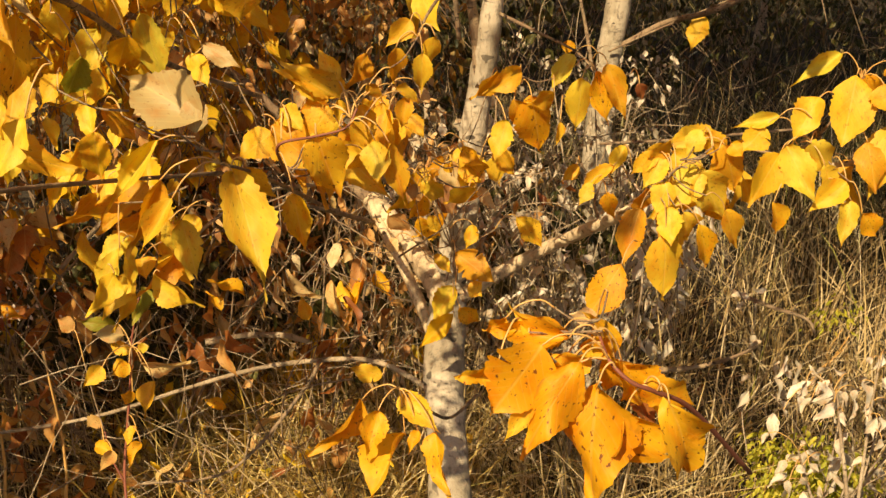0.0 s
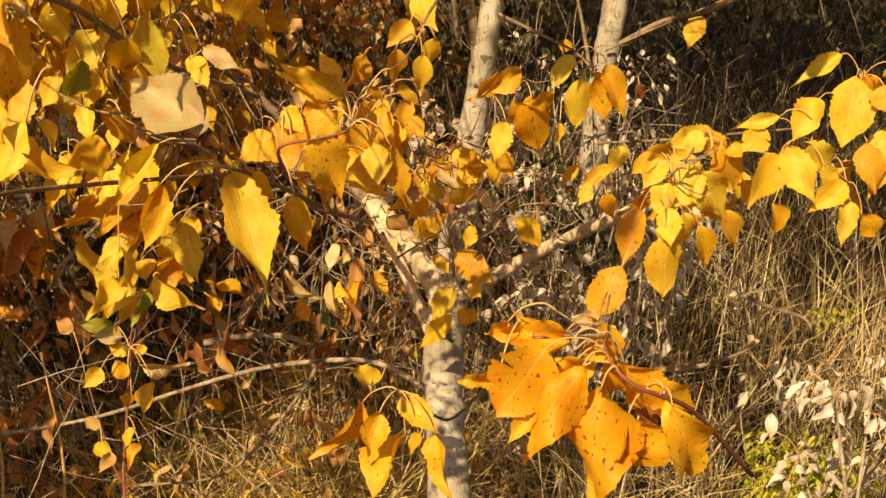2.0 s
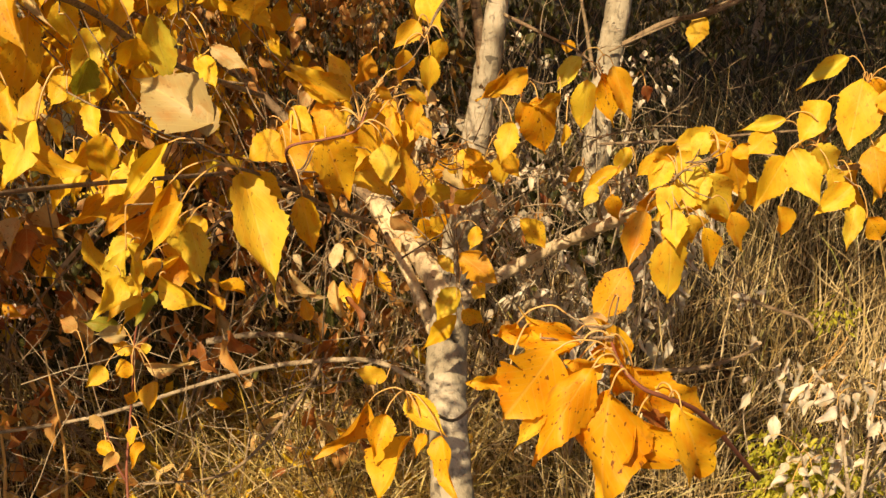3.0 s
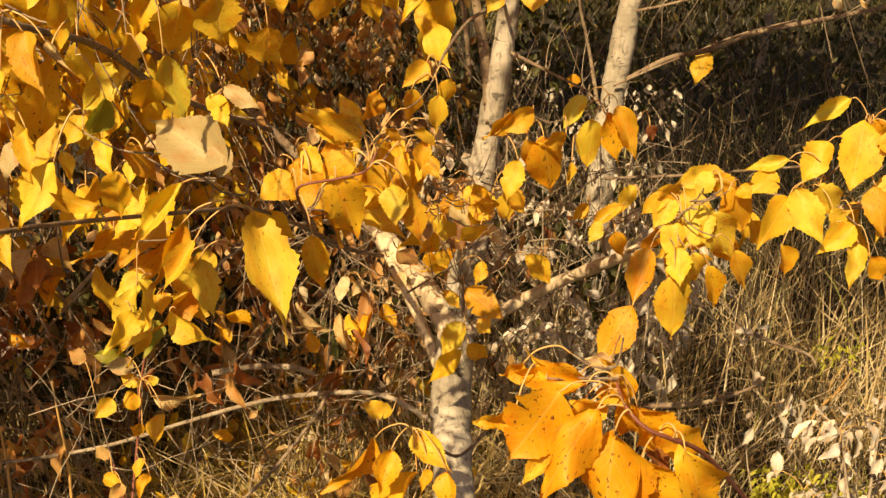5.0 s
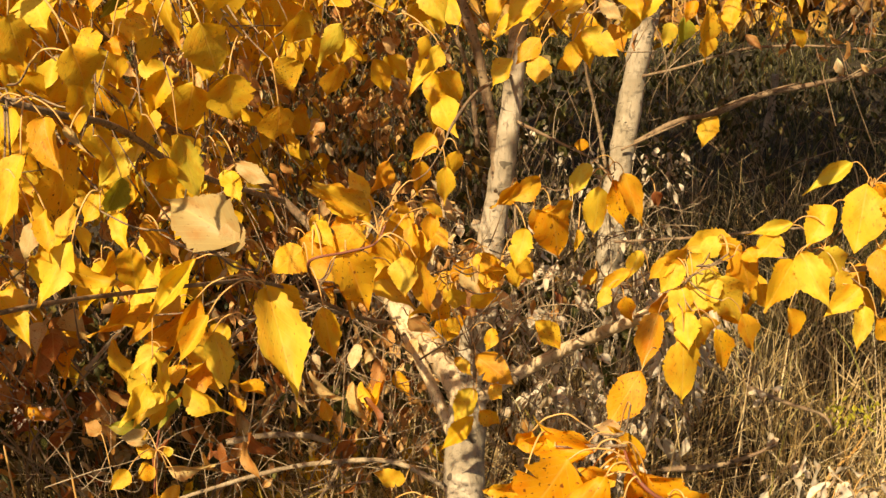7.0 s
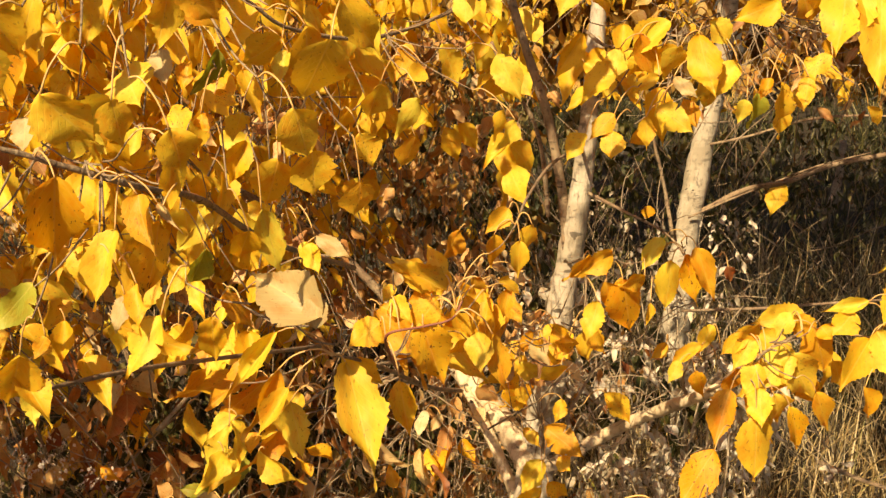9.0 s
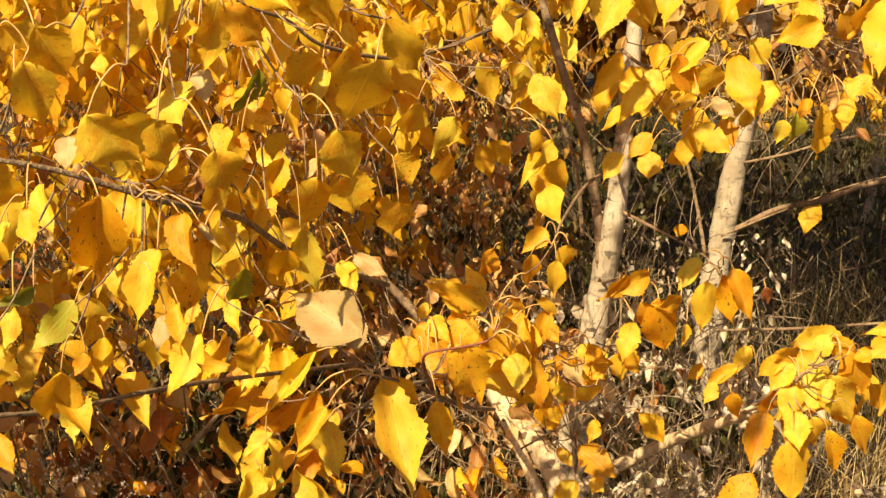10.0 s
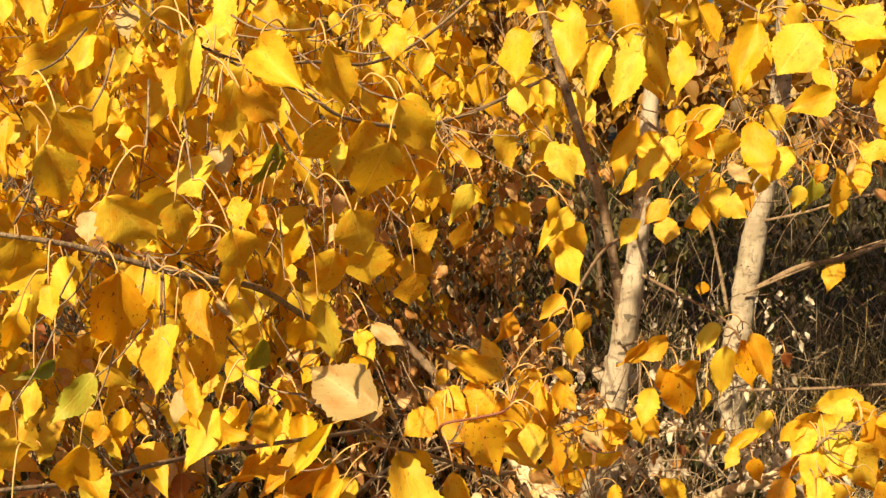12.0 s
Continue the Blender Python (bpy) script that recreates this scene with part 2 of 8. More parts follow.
def leaf_shape(seed, fold, bend, twist, wave, widest=0.36, rows=30, tooth=0.075, torn=0.0, sharp=1.0):
    """A poplar leaf, one unit long from base to tip along y and one unit wide, facing z."""
    rng = random.Random(seed)
    verts, faces, uvs = [], [], []
    across = (-1.0, -0.5, 0.0, 0.5, 1.0)
    drift, lop, roll = rng.uniform(-0.13, 0.13), rng.uniform(-0.12, 0.12), rng.uniform(0, 6)
    for i in range(rows + 1):
        s = i / rows
        q = s ** (math.log(0.5) / math.log(widest))
        half = 0.5 * math.sin(math.pi * q) ** (0.9 if s < widest else 1.05 + 1.7 * sharp * (s - widest))
        half = max(half, 0.006)
        a = twist * (s - 0.3)
        for c in across:
            h = half * (1 + lop * (1 if c > 0 else -1)) * (1 + 0.07 * math.sin(11 * s + 2.5 * c + roll))
            if abs(c) == 1.0:
                h *= 1 + tooth * (rng.uniform(-1, 1) * 1.0 + (0.4 if i % 2 else -0.4))
                if torn and rng.random() < torn:
                    h *= rng.uniform(0.45, 0.8)
            x = c * h
            z = fold * abs(x) - bend * (s - 0.15) ** 2 + wave * math.sin(9 * s + 2.2 * c + seed) * abs(c) * 0.10
            y = s * (1 - 0.22 * bend * s)
            verts.append((x * math.cos(a) - z * math.sin(a) + drift * s * s, y, x * math.sin(a) + z * math.cos(a)))
            uvs.append((0.5 + x, s))
    for i in range(rows):
        for k in range(4):
            a = i * 5 + k
            faces.append((a, a + 1, a + 6, a + 5))
    return verts, faces, uvs


SHAPES = []
for k in range(3):   # three variants of each habit
    SHAPES += [
        leaf_shape(1 + 10 * k, 0.26, 0.10, 0.08, 0.45 + 0.2 * k, 0.36, sharp=0.8), leaf_shape(2 + 10 * k, 0.34, 0.20, -0.2, 0.5, 0.34 + 0.02 * k, sharp=0.7),
        leaf_shape(3 + 10 * k, -0.10, 0.16, 0.25, 0.6, 0.40, torn=0.015 * k, sharp=0.45), leaf_shape(4 + 10 * k, 0.46, 0.12, 0.1, 0.4 + 0.2 * k, 0.35, sharp=1.0),
        leaf_shape(5 + 10 * k, 0.08, -0.12, -0.15, 0.6, 0.40, torn=0.04, sharp=0.5), leaf_shape(6 + 10 * k, 0.18, 0.28, 0.3, 0.7, 0.38, sharp=0.6),
    ]
ROUND = leaf_shape(7, 0.06, 0.10, 0.1, 0.35, 0.45, sharp=0.0)
TORN = leaf_shape(9, 0.1, 0.12, -0.15, 0.6, 0.42, tooth=0.07, torn=0.025, sharp=0.4)
SMALL = [leaf_shape(20 + i, 0.3 - 0.15 * i, 0.15 * i, 0.3 - 0.25 * i, 0.7, 0.40, rows=7, sharp=0.5) for i in range(3)]
SLIM = [leaf_shape(30 + i, 0.3 - 0.1 * i, 0.15 + 0.2 * i, 0.3 - 0.3 * i, 0.7, 0.45, rows=8, sharp=0.3) for i in range(3)]
CURL = [leaf_shape(40 + i, (0.5, -0.3, 0.65)[i], 0.3, (0.5, -0.55, 0.2)[i], 1.3, 0.40, torn=0.02, sharp=0.5) for i in range(3)]
LEAF = {}


def leaf_mesh(shape, mat):
    if (shape, mat) not in LEAF:
        v, f, uv = ROUND if shape == "round" else TORN if shape == "torn" else SLIM[int(shape[-1])] if str(shape).startswith("slim") else CURL[int(shape[-1])] if str(shape).startswith("curl") else SHAPES[shape]
        LEAF[shape, mat] = mesh_from("leaf", v, f, M[mat], uv)
    return LEAF[shape, mat]


def leaf_matrix(base, tip, normal, width):
    b, axis = Vector(base), Vector(tip) - Vector(base)
    y = axis.normalized()
    z = Vector(normal)
    z = (z - y * z.dot(y)).normalized()
    x = y.cross(z)
    m = Matrix((x, y, z)).transposed().to_4x4()
    return Matrix.Translation(b) @ m @ Matrix.Diagonal((width, axis.length, axis.length, 1))


def leaf(parent, base, tip, normal, width, mat="gold", shape=0, label=""):
    """One leaf blade as a part of its branch."""
    if isinstance(shape, int):
        shape += 6 * (int(abs(base[0]) * 1000 + base[2] * 1000) % 3)
    ob = part("leaf", leaf_mesh(shape, mat), parent, label)
    ob.matrix_world = leaf_matrix(base, tip, normal, width)
    return ob


def twiglet(parent, a, b):
    """A short thin side twig that carries one leaf."""
    p, q = Vector(a), Vector(b)
    v, f = tube((p, p.lerp(q, 0.5) - Vector((0, 0, 0.006)), q), 0.0011, 0.0008, 5, 3)
    return part("twig", mesh_from("twig", v, f, M["twig"]), parent)


def petiole(parent, node, base, arch=0.02, r=0.0008):
    """The thin pale stalk that arches from the bud to the leaf's base."""
    a, b = Vector(node), Vector(base)
    arch *= 0.7
    mid = (a + b) / 2 + Vector((0, 0, arch))
    v, f = tube((a, a.lerp(mid, 0.6) + Vector((0, 0, arch * 0.3)), mid.lerp(b, 0.45) + Vector((0, 0, arch * 0.3)), b), r * 1.1, r * 0.9, 5, 4)
    return part("petiole", mesh_from("petiole", v, f, M["petiole"]), parent)


def hang(branch, base, tip, normal, width, mat, shape):
    """A leaf on its own stalk, with a side twig where the branch runs further off."""
    leaf(branch, base, tip, normal, width, mat, shape)
    b = Vector(base)
    foot = min(COURSE[branch.name], key=lambda p: (p - b).length)
    away = foot - b
    turn = b.x * 977 + b.z * 613
    lean = (away.normalized() + Vector((0.9 * math.sin(turn), 0.6 * math.cos(turn), 0.1))).normalized()
    node = foot if away.length < 0.06 else b + lean * 0.04 + Vector((0, 0, 0.006))
    if node is not foot:
        twiglet(branch, node + (foot - node).normalized() * min(0.07, (foot - node).length) + Vector((0, 0, 0.01)), node)
    petiole(branch, node, b, 0.016)


class Mass:
    """Many small leaves or blades gathered into one mesh."""

    def __init__(self):
        self.v, self.f, self.uv, self.n = [], [], [], 0

    def add(self, v, f, uv):
        self.v.append(v), self.uv.append(uv)
        self.f.append(np.asarray(f, dtype=np.int32) + self.n)
        self.n += len(v)

    def leaf(self, shape, m):
        v, f, uv = shape
        a = np.array(m)
        self.add(np.asarray([tuple(p) for p in v]) @ a[:3, :3].T + a[:3, 3], f, uv)

    def mesh(self, name, mat):
        return mesh_from(name, np.concatenate(self.v).tolist(), np.concatenate(self.f).tolist(), M[mat], np.concatenate(self.uv))


def random_leaf(rng, at, size, droop=0.75, out=None, slim=False):
    """The pose of a leaf that hangs at a place, more or less steeply."""
    a = rng.uniform(0, 2 * math.pi)
    side = Vector((math.cos(a), math.sin(a), 0)) if out is None else Vector(out)
    axis = (side * rng.uniform(0.2, 0.9) + Vector((0, 0, -droop * rng.uniform(0.5, 1.4)))).normalized()
    length = size * rng.uniform(0.65, 1.2)
    normal = Vector((rng.uniform(-1, 1), rng.uniform(-1.2, 0.5), rng.uniform(-0.1, 0.9)))
    return leaf_matrix(at, Vector(at) + axis * length, normal, length * (rng.uniform(0.26, 0.4) if slim else rng.uniform(0.45, 0.66)))


# ---------------------------------------------------------------- ground
def build_ground():
    n = 130
    c = np.linspace(-1, 1, n)
    c = np.sign(c) * np.abs(c) ** 3.2 * 400
    verts = []
    for y in c:
        for x in c:
            near = max(0.0, 1 - math.hypot(x, y) / 30)
            z = near * (0.05 * noise.noise((x * 0.9, y * 0.9, 0)) + 0.02 * noise.noise((x * 4, y * 4, 3)))
            verts.append((x, y + 2.5, z))
    faces = [(j * n + i, j * n + i + 1, (j + 1) * n + i + 1, (j + 1) * n + i) for j in range(n - 1) for i in range(n - 1)]
    return tagged(new("ground", mesh_from("ground", verts, faces, M["soil"])), "dark soil under dry autumn grass and litter", "ground", kind="structure")


ground = build_ground()


def grass_field(name, label, mat, count, xs, ys, height, width, seed, lean=0.5, keep=None):
    """Blades standing in loose tufts over a stretch of ground."""
    rng = np.random.default_rng(seed)
    tufts = max(1, count // 14)
    tx, ty = rng.uniform(*xs, tufts), rng.uniform(*ys, tufts)
    if keep is not None:
        ok = np.array([keep(a, b) for a, b in zip(tx, ty)])
        tx, ty = tx[ok], ty[ok]
    k = rng.integers(0, len(tx), count)
    bx, by = tx[k] + rng.normal(0, 0.035, count), ty[k] + rng.normal(0, 0.035, count)
    h = rng.uniform(*height, count) * (0.5 + rng.random(len(tx)))[k]
    a = rng.uniform(0, 2 * np.pi, count)
    ln = h * rng.uniform(0.05, lean, count) * (1 + rng.random(count))
    w = rng.uniform(*width, count)
    face = rng.uniform(0, np.pi, count)
    dx, dy = np.cos(a) * ln, np.sin(a) * ln
    wx, wy = np.cos(face) * w, np.sin(face) * w
    vs = []
    for s, ws in ((0.0, 1.0), (0.4, 0.9), (0.75, 0.6), (1.0, 0.08)):
        px, py = bx + dx * s ** 2, by + dy * s ** 2
        pz = h * s * (1 - 0.25 * (ln / h) * s) - 0.02 * (s == 0)
        vs += [np.stack((px - wx * ws / 2, py - wy * ws / 2, pz), 1), np.stack((px + wx * ws / 2, py + wy * ws / 2, pz), 1)]
    verts = np.stack(vs, 1).reshape(-1, 3)
    base = np.arange(count)[:, None] * 8
    faces = np.concatenate([base + np.array(q) for q in ((0, 1, 3, 2), (2, 3, 5, 4), (4, 5, 7, 6))])
    return tagged(new(name, mesh_from(name, verts.tolist(), faces.tolist(), M[mat])), label, "grass", kind="stuff")


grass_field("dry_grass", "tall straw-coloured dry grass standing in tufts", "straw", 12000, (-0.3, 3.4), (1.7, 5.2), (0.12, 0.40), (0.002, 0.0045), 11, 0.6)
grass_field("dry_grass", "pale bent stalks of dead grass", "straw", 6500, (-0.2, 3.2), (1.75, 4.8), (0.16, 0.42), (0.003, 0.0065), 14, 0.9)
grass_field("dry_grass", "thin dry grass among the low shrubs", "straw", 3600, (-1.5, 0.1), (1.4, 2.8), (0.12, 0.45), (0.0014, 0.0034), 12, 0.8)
grass_field("meadow_grass", "dull green and tan meadow grass behind the trees, coloured as if shaded", "meadow", 18000, (-4.0, 8.0), (4.6, 12.0), (0.12, 0.34), (0.005, 0.011), 13, 1.0)

grass_field("meadow_grass", "long bent blades of dull green grass, shade put into the colour", "meadow", 2600, (0.3, 3.0), (3.4, 5.6), (0.2, 0.42), (0.004, 0.009), 17, 1.6)

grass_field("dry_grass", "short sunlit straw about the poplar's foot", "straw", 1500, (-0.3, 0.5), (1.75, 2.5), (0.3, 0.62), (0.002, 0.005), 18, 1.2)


def litter(name, label, mat, count, xs, ys, size, seed):
    """Fallen leaves lying on the soil."""
    rng = random.Random(seed)
    mass = Mass()
    for _ in range(count):
        at = Vector((rng.uniform(*xs), rng.uniform(*ys), rng.uniform(0.01, 0.06)))
        a = rng.uniform(0, 2 * math.pi)
        ln = size * rng.uniform(0.6, 1.2)
        tip = at + Vector((math.cos(a), math.sin(a), rng.uniform(-0.2, 0.35))) * ln
        mass.leaf(SMALL[rng.randrange(3)], leaf_matrix(at, tip, (rng.uniform(-0.6, 0.6), rng.uniform(-0.8, 0.4), 1), ln * 0.6))
    return tagged(new(name, mass.mesh(name, mat)), label, "leaf litter", kind="stuff")


grass_field("dry_grass", "yellowing grass tuft at the foot of the poplar", "yellow_grass", 3200, (-0.62, 0.02), (1.55, 2.3), (0.16, 0.42), (0.003, 0.007), 16, 1.0)
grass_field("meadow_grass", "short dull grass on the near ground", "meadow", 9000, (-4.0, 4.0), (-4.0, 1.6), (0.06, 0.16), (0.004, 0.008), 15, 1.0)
litter("leaf_litter", "fallen brown and orange leaves on the soil", "rust_mass", 520, (-2.6, 0.8), (1.3, 4.5), 0.06, 31)
litter("leaf_litter", "fallen yellow and tan leaves at the poplar's foot", "gold_mass", 120, (-0.5, 0.1), (1.4, 2.1), 0.055, 32)


# ---------------------------------------------------------------- the poplar in front
poplar = thing("poplar_tree", "young poplar with pale bark and hanging yellow autumn leaves", "tree")
trunk = limb(poplar, "trunk", ((0.016, 1.348, 0.433), (0.012, 1.431, 0.51), (0.002, 1.571, 0.621), (0.004, 1.639, 0.685), (0.011, 1.705, 0.755), (0.024, 1.742, 0.819), (0.037, 1.764, 0.879), (0.046, 1.78, 0.96), (0.06, 1.777, 1.063), (0.071, 1.765, 1.146), (0.083, 1.782, 1.246), (0.091, 1.813, 1.342), (0.106, 1.849, 1.532)), 0.036, 0.0125, "bark", label="pale grey-beige poplar trunk with dark marks", sides=16, seed=2)
fork_limb = limb(poplar, "limb", ((0.006, 1.67, 0.726), (-0.012, 1.705, 0.755), (-0.054, 1.792, 0.784), (-0.112, 1.878, 0.817), (-0.126, 1.901, 0.826)), 0.023, 0.017, "limb", sides=12, seed=3)
fork_bough = limb(poplar, "branch", ((-0.119, 1.881, 0.826), (-0.186, 1.988, 0.845), (-0.272, 2.05, 0.907), (-0.362, 2.06, 0.995), (-0.458, 2.057, 1.064), (-0.578, 2.041, 1.134)), 0.0112, 0.006, "twig", sides=8, seed=4)
side_limb = limb(poplar, "limb", ((-0.014, 1.648, 0.681), (-0.035, 1.688, 0.718), (-0.072, 1.755, 0.774), (-0.106, 1.831, 0.805), (-0.124, 1.881, 0.828)), 0.0105, 0.008, "limb", sides=10, seed=5)
right_limb = limb(poplar, "limb", ((0.015, 1.672, 0.73), (0.061, 1.693, 0.756), (0.099, 1.728, 0.764), (0.161, 1.709, 0.809), (0.2, 1.666, 0.848), (0.233, 1.594, 0.896), (0.263, 1.53, 0.94)), 0.0118, 0.0085, "limb", sides=12, seed=6)
brown_limb = limb(poplar, "limb", ((0.056, 1.764, 1.062), (0.049, 1.767, 1.154), (0.031, 1.767, 1.254), (0.012, 1.758, 1.326), (-0.021, 1.769, 1.42), (-0.053, 1.774, 1.523), (-0.088, 1.772, 1.631)), 0.0085, 0.006, "twig", sides=10, seed=7)
thin_limb = limb(poplar, "limb", ((0.025, 1.773, 1.134), (0.014, 1.784, 1.232), (-0.005, 1.785, 1.295), (-0.041, 1.782, 1.349), (-0.068, 1.768, 1.412)), 0.004, 0.0025, "twig", sides=8, seed=8)
knob = limb(poplar, "limb", ((0.016, 1.724, 0.826), (0.029, 1.705, 0.862), (0.035, 1.694, 0.89)), 0.024, 0.022, "bark", sides=8, seed=9)

# leaf cluster on the long twig reaching forward
twig_a = limb(poplar, "branch", ((-0.114, 1.776, 0.831), (-0.135, 1.403, 0.984), (-0.159, 1.079, 1.132), (-0.17, 0.957, 1.187), (-0.184, 0.909, 1.209)), 0.0033, 0.0011, "twig", sides=8, seed=11)
leaf(twig_a, (-0.176, 0.915, 1.199), (-0.139, 0.835, 1.119), (0.26, -0.62, 0.74), 0.043, "gold", 0)
petiole(twig_a, (-0.184, 0.909, 1.209), (-0.176, 0.915, 1.199), 0.005)
leaf(twig_a, (-0.29, 1.14, 1.073), (-0.26, 1.115, 1.015), (0.78, -0.32, 0.54), 0.035, "gold", 2)
twiglet(twig_a, (-0.155, 1.138, 1.105), (-0.243, 1.14, 1.084))
petiole(twig_a, (-0.243, 1.14, 1.084), (-0.29, 1.14, 1.073), 0.014)
leaf(twig_a, (-0.331, 1.163, 1.019), (-0.324, 1.143, 1.001), (0.06, -0.65, 0.76), 0.030, "gold", 3)
twiglet(twig_a, (-0.152, 1.168, 1.092), (-0.286, 1.164, 1.037))
petiole(twig_a, (-0.286, 1.164, 1.037), (-0.331, 1.163, 1.019), 0.014)

# amber cluster beside it
twig_b = limb(poplar, "branch", ((-0.154, 1.128, 1.115), (-0.152, 1.038, 1.166), (-0.148, 0.997, 1.199), (-0.115, 1.003, 1.205), (-0.088, 1.007, 1.212), (-0.078, 1.013, 1.228)), 0.0018, 0.001, "red_stem", sides=8, seed=51)
leaf(twig_b, (-0.146, 1.013, 1.225), (-0.131, 1.022, 1.201), (0.46, -0.88, -0.06), 0.021, "gold", 0)
petiole(twig_b, (-0.146, 0.998, 1.203), (-0.146, 1.013, 1.225), 0.008)
leaf(twig_b, (-0.102, 1.016, 1.228), (-0.129, 1.012, 1.197), (-0.07, -0.98, 0.18), 0.031, "gold", 2)
petiole(twig_b, (-0.084, 1.01, 1.22), (-0.102, 1.016, 1.228), 0.006)
leaf(twig_b, (-0.076, 1.045, 1.224), (-0.071, 1.033, 1.178), (0.05, -0.96, 0.27), 0.025, "gold", 5)
petiole(twig_b, (-0.084, 1.01, 1.22), (-0.076, 1.045, 1.224), 0.011)
leaf(twig_b, (-0.089, 1.022, 1.243), (-0.15, 1.008, 1.262), (0.35, -0.76, 0.55), 0.031, "gold", 4)
petiole(twig_b, (-0.084, 1.01, 1.22), (-0.089, 1.022, 1.243), 0.008)
leaf(twig_b, (-0.034, 1.059, 1.228), (-0.039, 1.054, 1.194), (-0.03, -0.99, 0.15), 0.017, "gold", 3)
twiglet(twig_b, (-0.084, 1.01, 1.22), (-0.068, 1.026, 1.223))
petiole(twig_b, (-0.068, 1.026, 1.223), (-0.034, 1.059, 1.228), 0.014)
leaf(twig_b, (-0.069, 1.025, 1.248), (-0.055, 1.035, 1.229), (0.36, -0.9, -0.23), 0.012, "gold", 2)
petiole(twig_b, (-0.084, 1.01, 1.22), (-0.069, 1.025, 1.248), 0.010)
leaf(twig_b, (-0.044, 1.054, 1.238), (-0.018, 1.064, 1.22), (0.56, -0.7, 0.44), 0.015, "gold", 5)
petiole(twig_b, (-0.084, 1.01, 1.22), (-0.044, 1.054, 1.238), 0.018)
leaf(twig_b, (-0.111, 1.027, 1.226), (-0.135, 1.032, 1.219), (-0.26, -0.95, 0.17), 0.020, "gold", 1)
petiole(twig_b, (-0.084, 1.01, 1.22), (-0.111, 1.027, 1.226), 0.010)
leaf(twig_b, (-0.094, 1.018, 1.252), (-0.115, 1.022, 1.283), (0.16, -0.96, 0.22), 0.019, "gold", 5)
petiole(twig_b, (-0.084, 1.01, 1.22), (-0.094, 1.018, 1.252), 0.010)

# cluster hanging from above
twig_c = limb(poplar, "branch", ((0.078, 1.782, 1.246), (0.021, 1.485, 1.275), (-0.014, 1.33, 1.261), (-0.028, 1.275, 1.24)), 0.003, 0.0012, "twig", sides=8, seed=95)
leaf(twig_c, (-0.09, 1.253, 1.175), (-0.08, 1.26, 1.158), (0.39, -0.9, -0.18), 0.012, "gold", 4)
twiglet(twig_c, (-0.028, 1.275, 1.24), (-0.058, 1.264, 1.208))
petiole(twig_c, (-0.058, 1.264, 1.208), (-0.09, 1.253, 1.175), 0.014)

# clusters in front of the trunk
twig_d = limb(poplar, "branch", ((0.076, 1.771, 1.18), (0.141, 1.682, 1.163), (0.194, 1.631, 1.144), (0.22, 1.591, 1.117)), 0.003, 0.0012, "twig", sides=8, seed=108)
twig_e = limb(poplar, "branch", ((0.057, 1.775, 1.055), (0.077, 1.555, 1.126), (0.101, 1.455, 1.143)), 0.0024, 0.0012, "twig", sides=8, seed=122)
leaf(twig_e, (0.739, 3.262, 0.901), (0.707, 3.228, 0.796), (-0.23, -0.9, 0.36), 0.060, "gold", 2)
leaf(twig_e, (0.355, 3.172, 0.844), (0.347, 3.166, 0.801), (-0.11, -0.98, 0.14), 0.039, "orange", 2)

# long leafy twig to the right
twig_g = limb(poplar, "branch", ((0.251, 1.558, 0.923), (0.311, 1.509, 0.997), (0.383, 1.486, 1.047), (0.455, 1.445, 1.051), (0.498, 1.424, 1.101), (0.526, 1.417, 1.157)), 0.003, 0.0012, "twig", sides=8, seed=141)
twig_pale = limb(poplar, "branch", ((0.621, 1.404, 1.05), (0.564, 1.426, 1.044), (0.525, 1.439, 1.039), (0.498, 1.466, 1.022)), 0.0051, 0.0034, "grey_twig", sides=8, seed=142)
leaf(twig_g, (0.543, 1.386, 1.159), (0.555, 1.366, 1.119), (-0.46, -0.84, 0.27), 0.040, "gold", 3)
petiole(twig_g, (0.528, 1.418, 1.161), (0.543, 1.386, 1.159), 0.010)
leaf(twig_g, (0.571, 1.408, 1.097), (0.536, 1.354, 1.017), (-0.28, -0.73, 0.62), 0.048, "gold", 5)
twiglet(twig_g, (0.528, 1.418, 1.161), (0.544, 1.414, 1.137))
petiole(twig_g, (0.544, 1.414, 1.137), (0.571, 1.408, 1.097), 0.014)
leaf(twig_g, (0.552, 1.396, 1.183), (0.567, 1.397, 1.16), (-0.15, -0.98, -0.1), 0.028, "gold", 5)
petiole(twig_g, (0.528, 1.418, 1.161), (0.552, 1.396, 1.183), 0.012)

# dense cluster at the end of the right limb
twig_h = limb(poplar, "branch", ((0.252, 1.54, 0.932), (0.276, 1.44, 0.996), (0.298, 1.398, 1.045), (0.307, 1.378, 1.054)), 0.0024, 0.0012, "twig", sides=8, seed=199)
leaf(twig_h, (0.2, 1.185, 1.003), (0.158, 1.153, 0.951), (-0.04, -0.84, 0.55), 0.043, "orange", "round")
petiole(twig_h, (0.223, 1.226, 1.014), (0.2, 1.185, 1.003), 0.014)

# small leaves by the right limb
twig_i = limb(poplar, "branch", ((0.236, 1.612, 0.889), (0.222, 1.587, 0.932), (0.225, 1.557, 0.969)), 0.003, 0.0015, "twig", sides=8, seed=240)

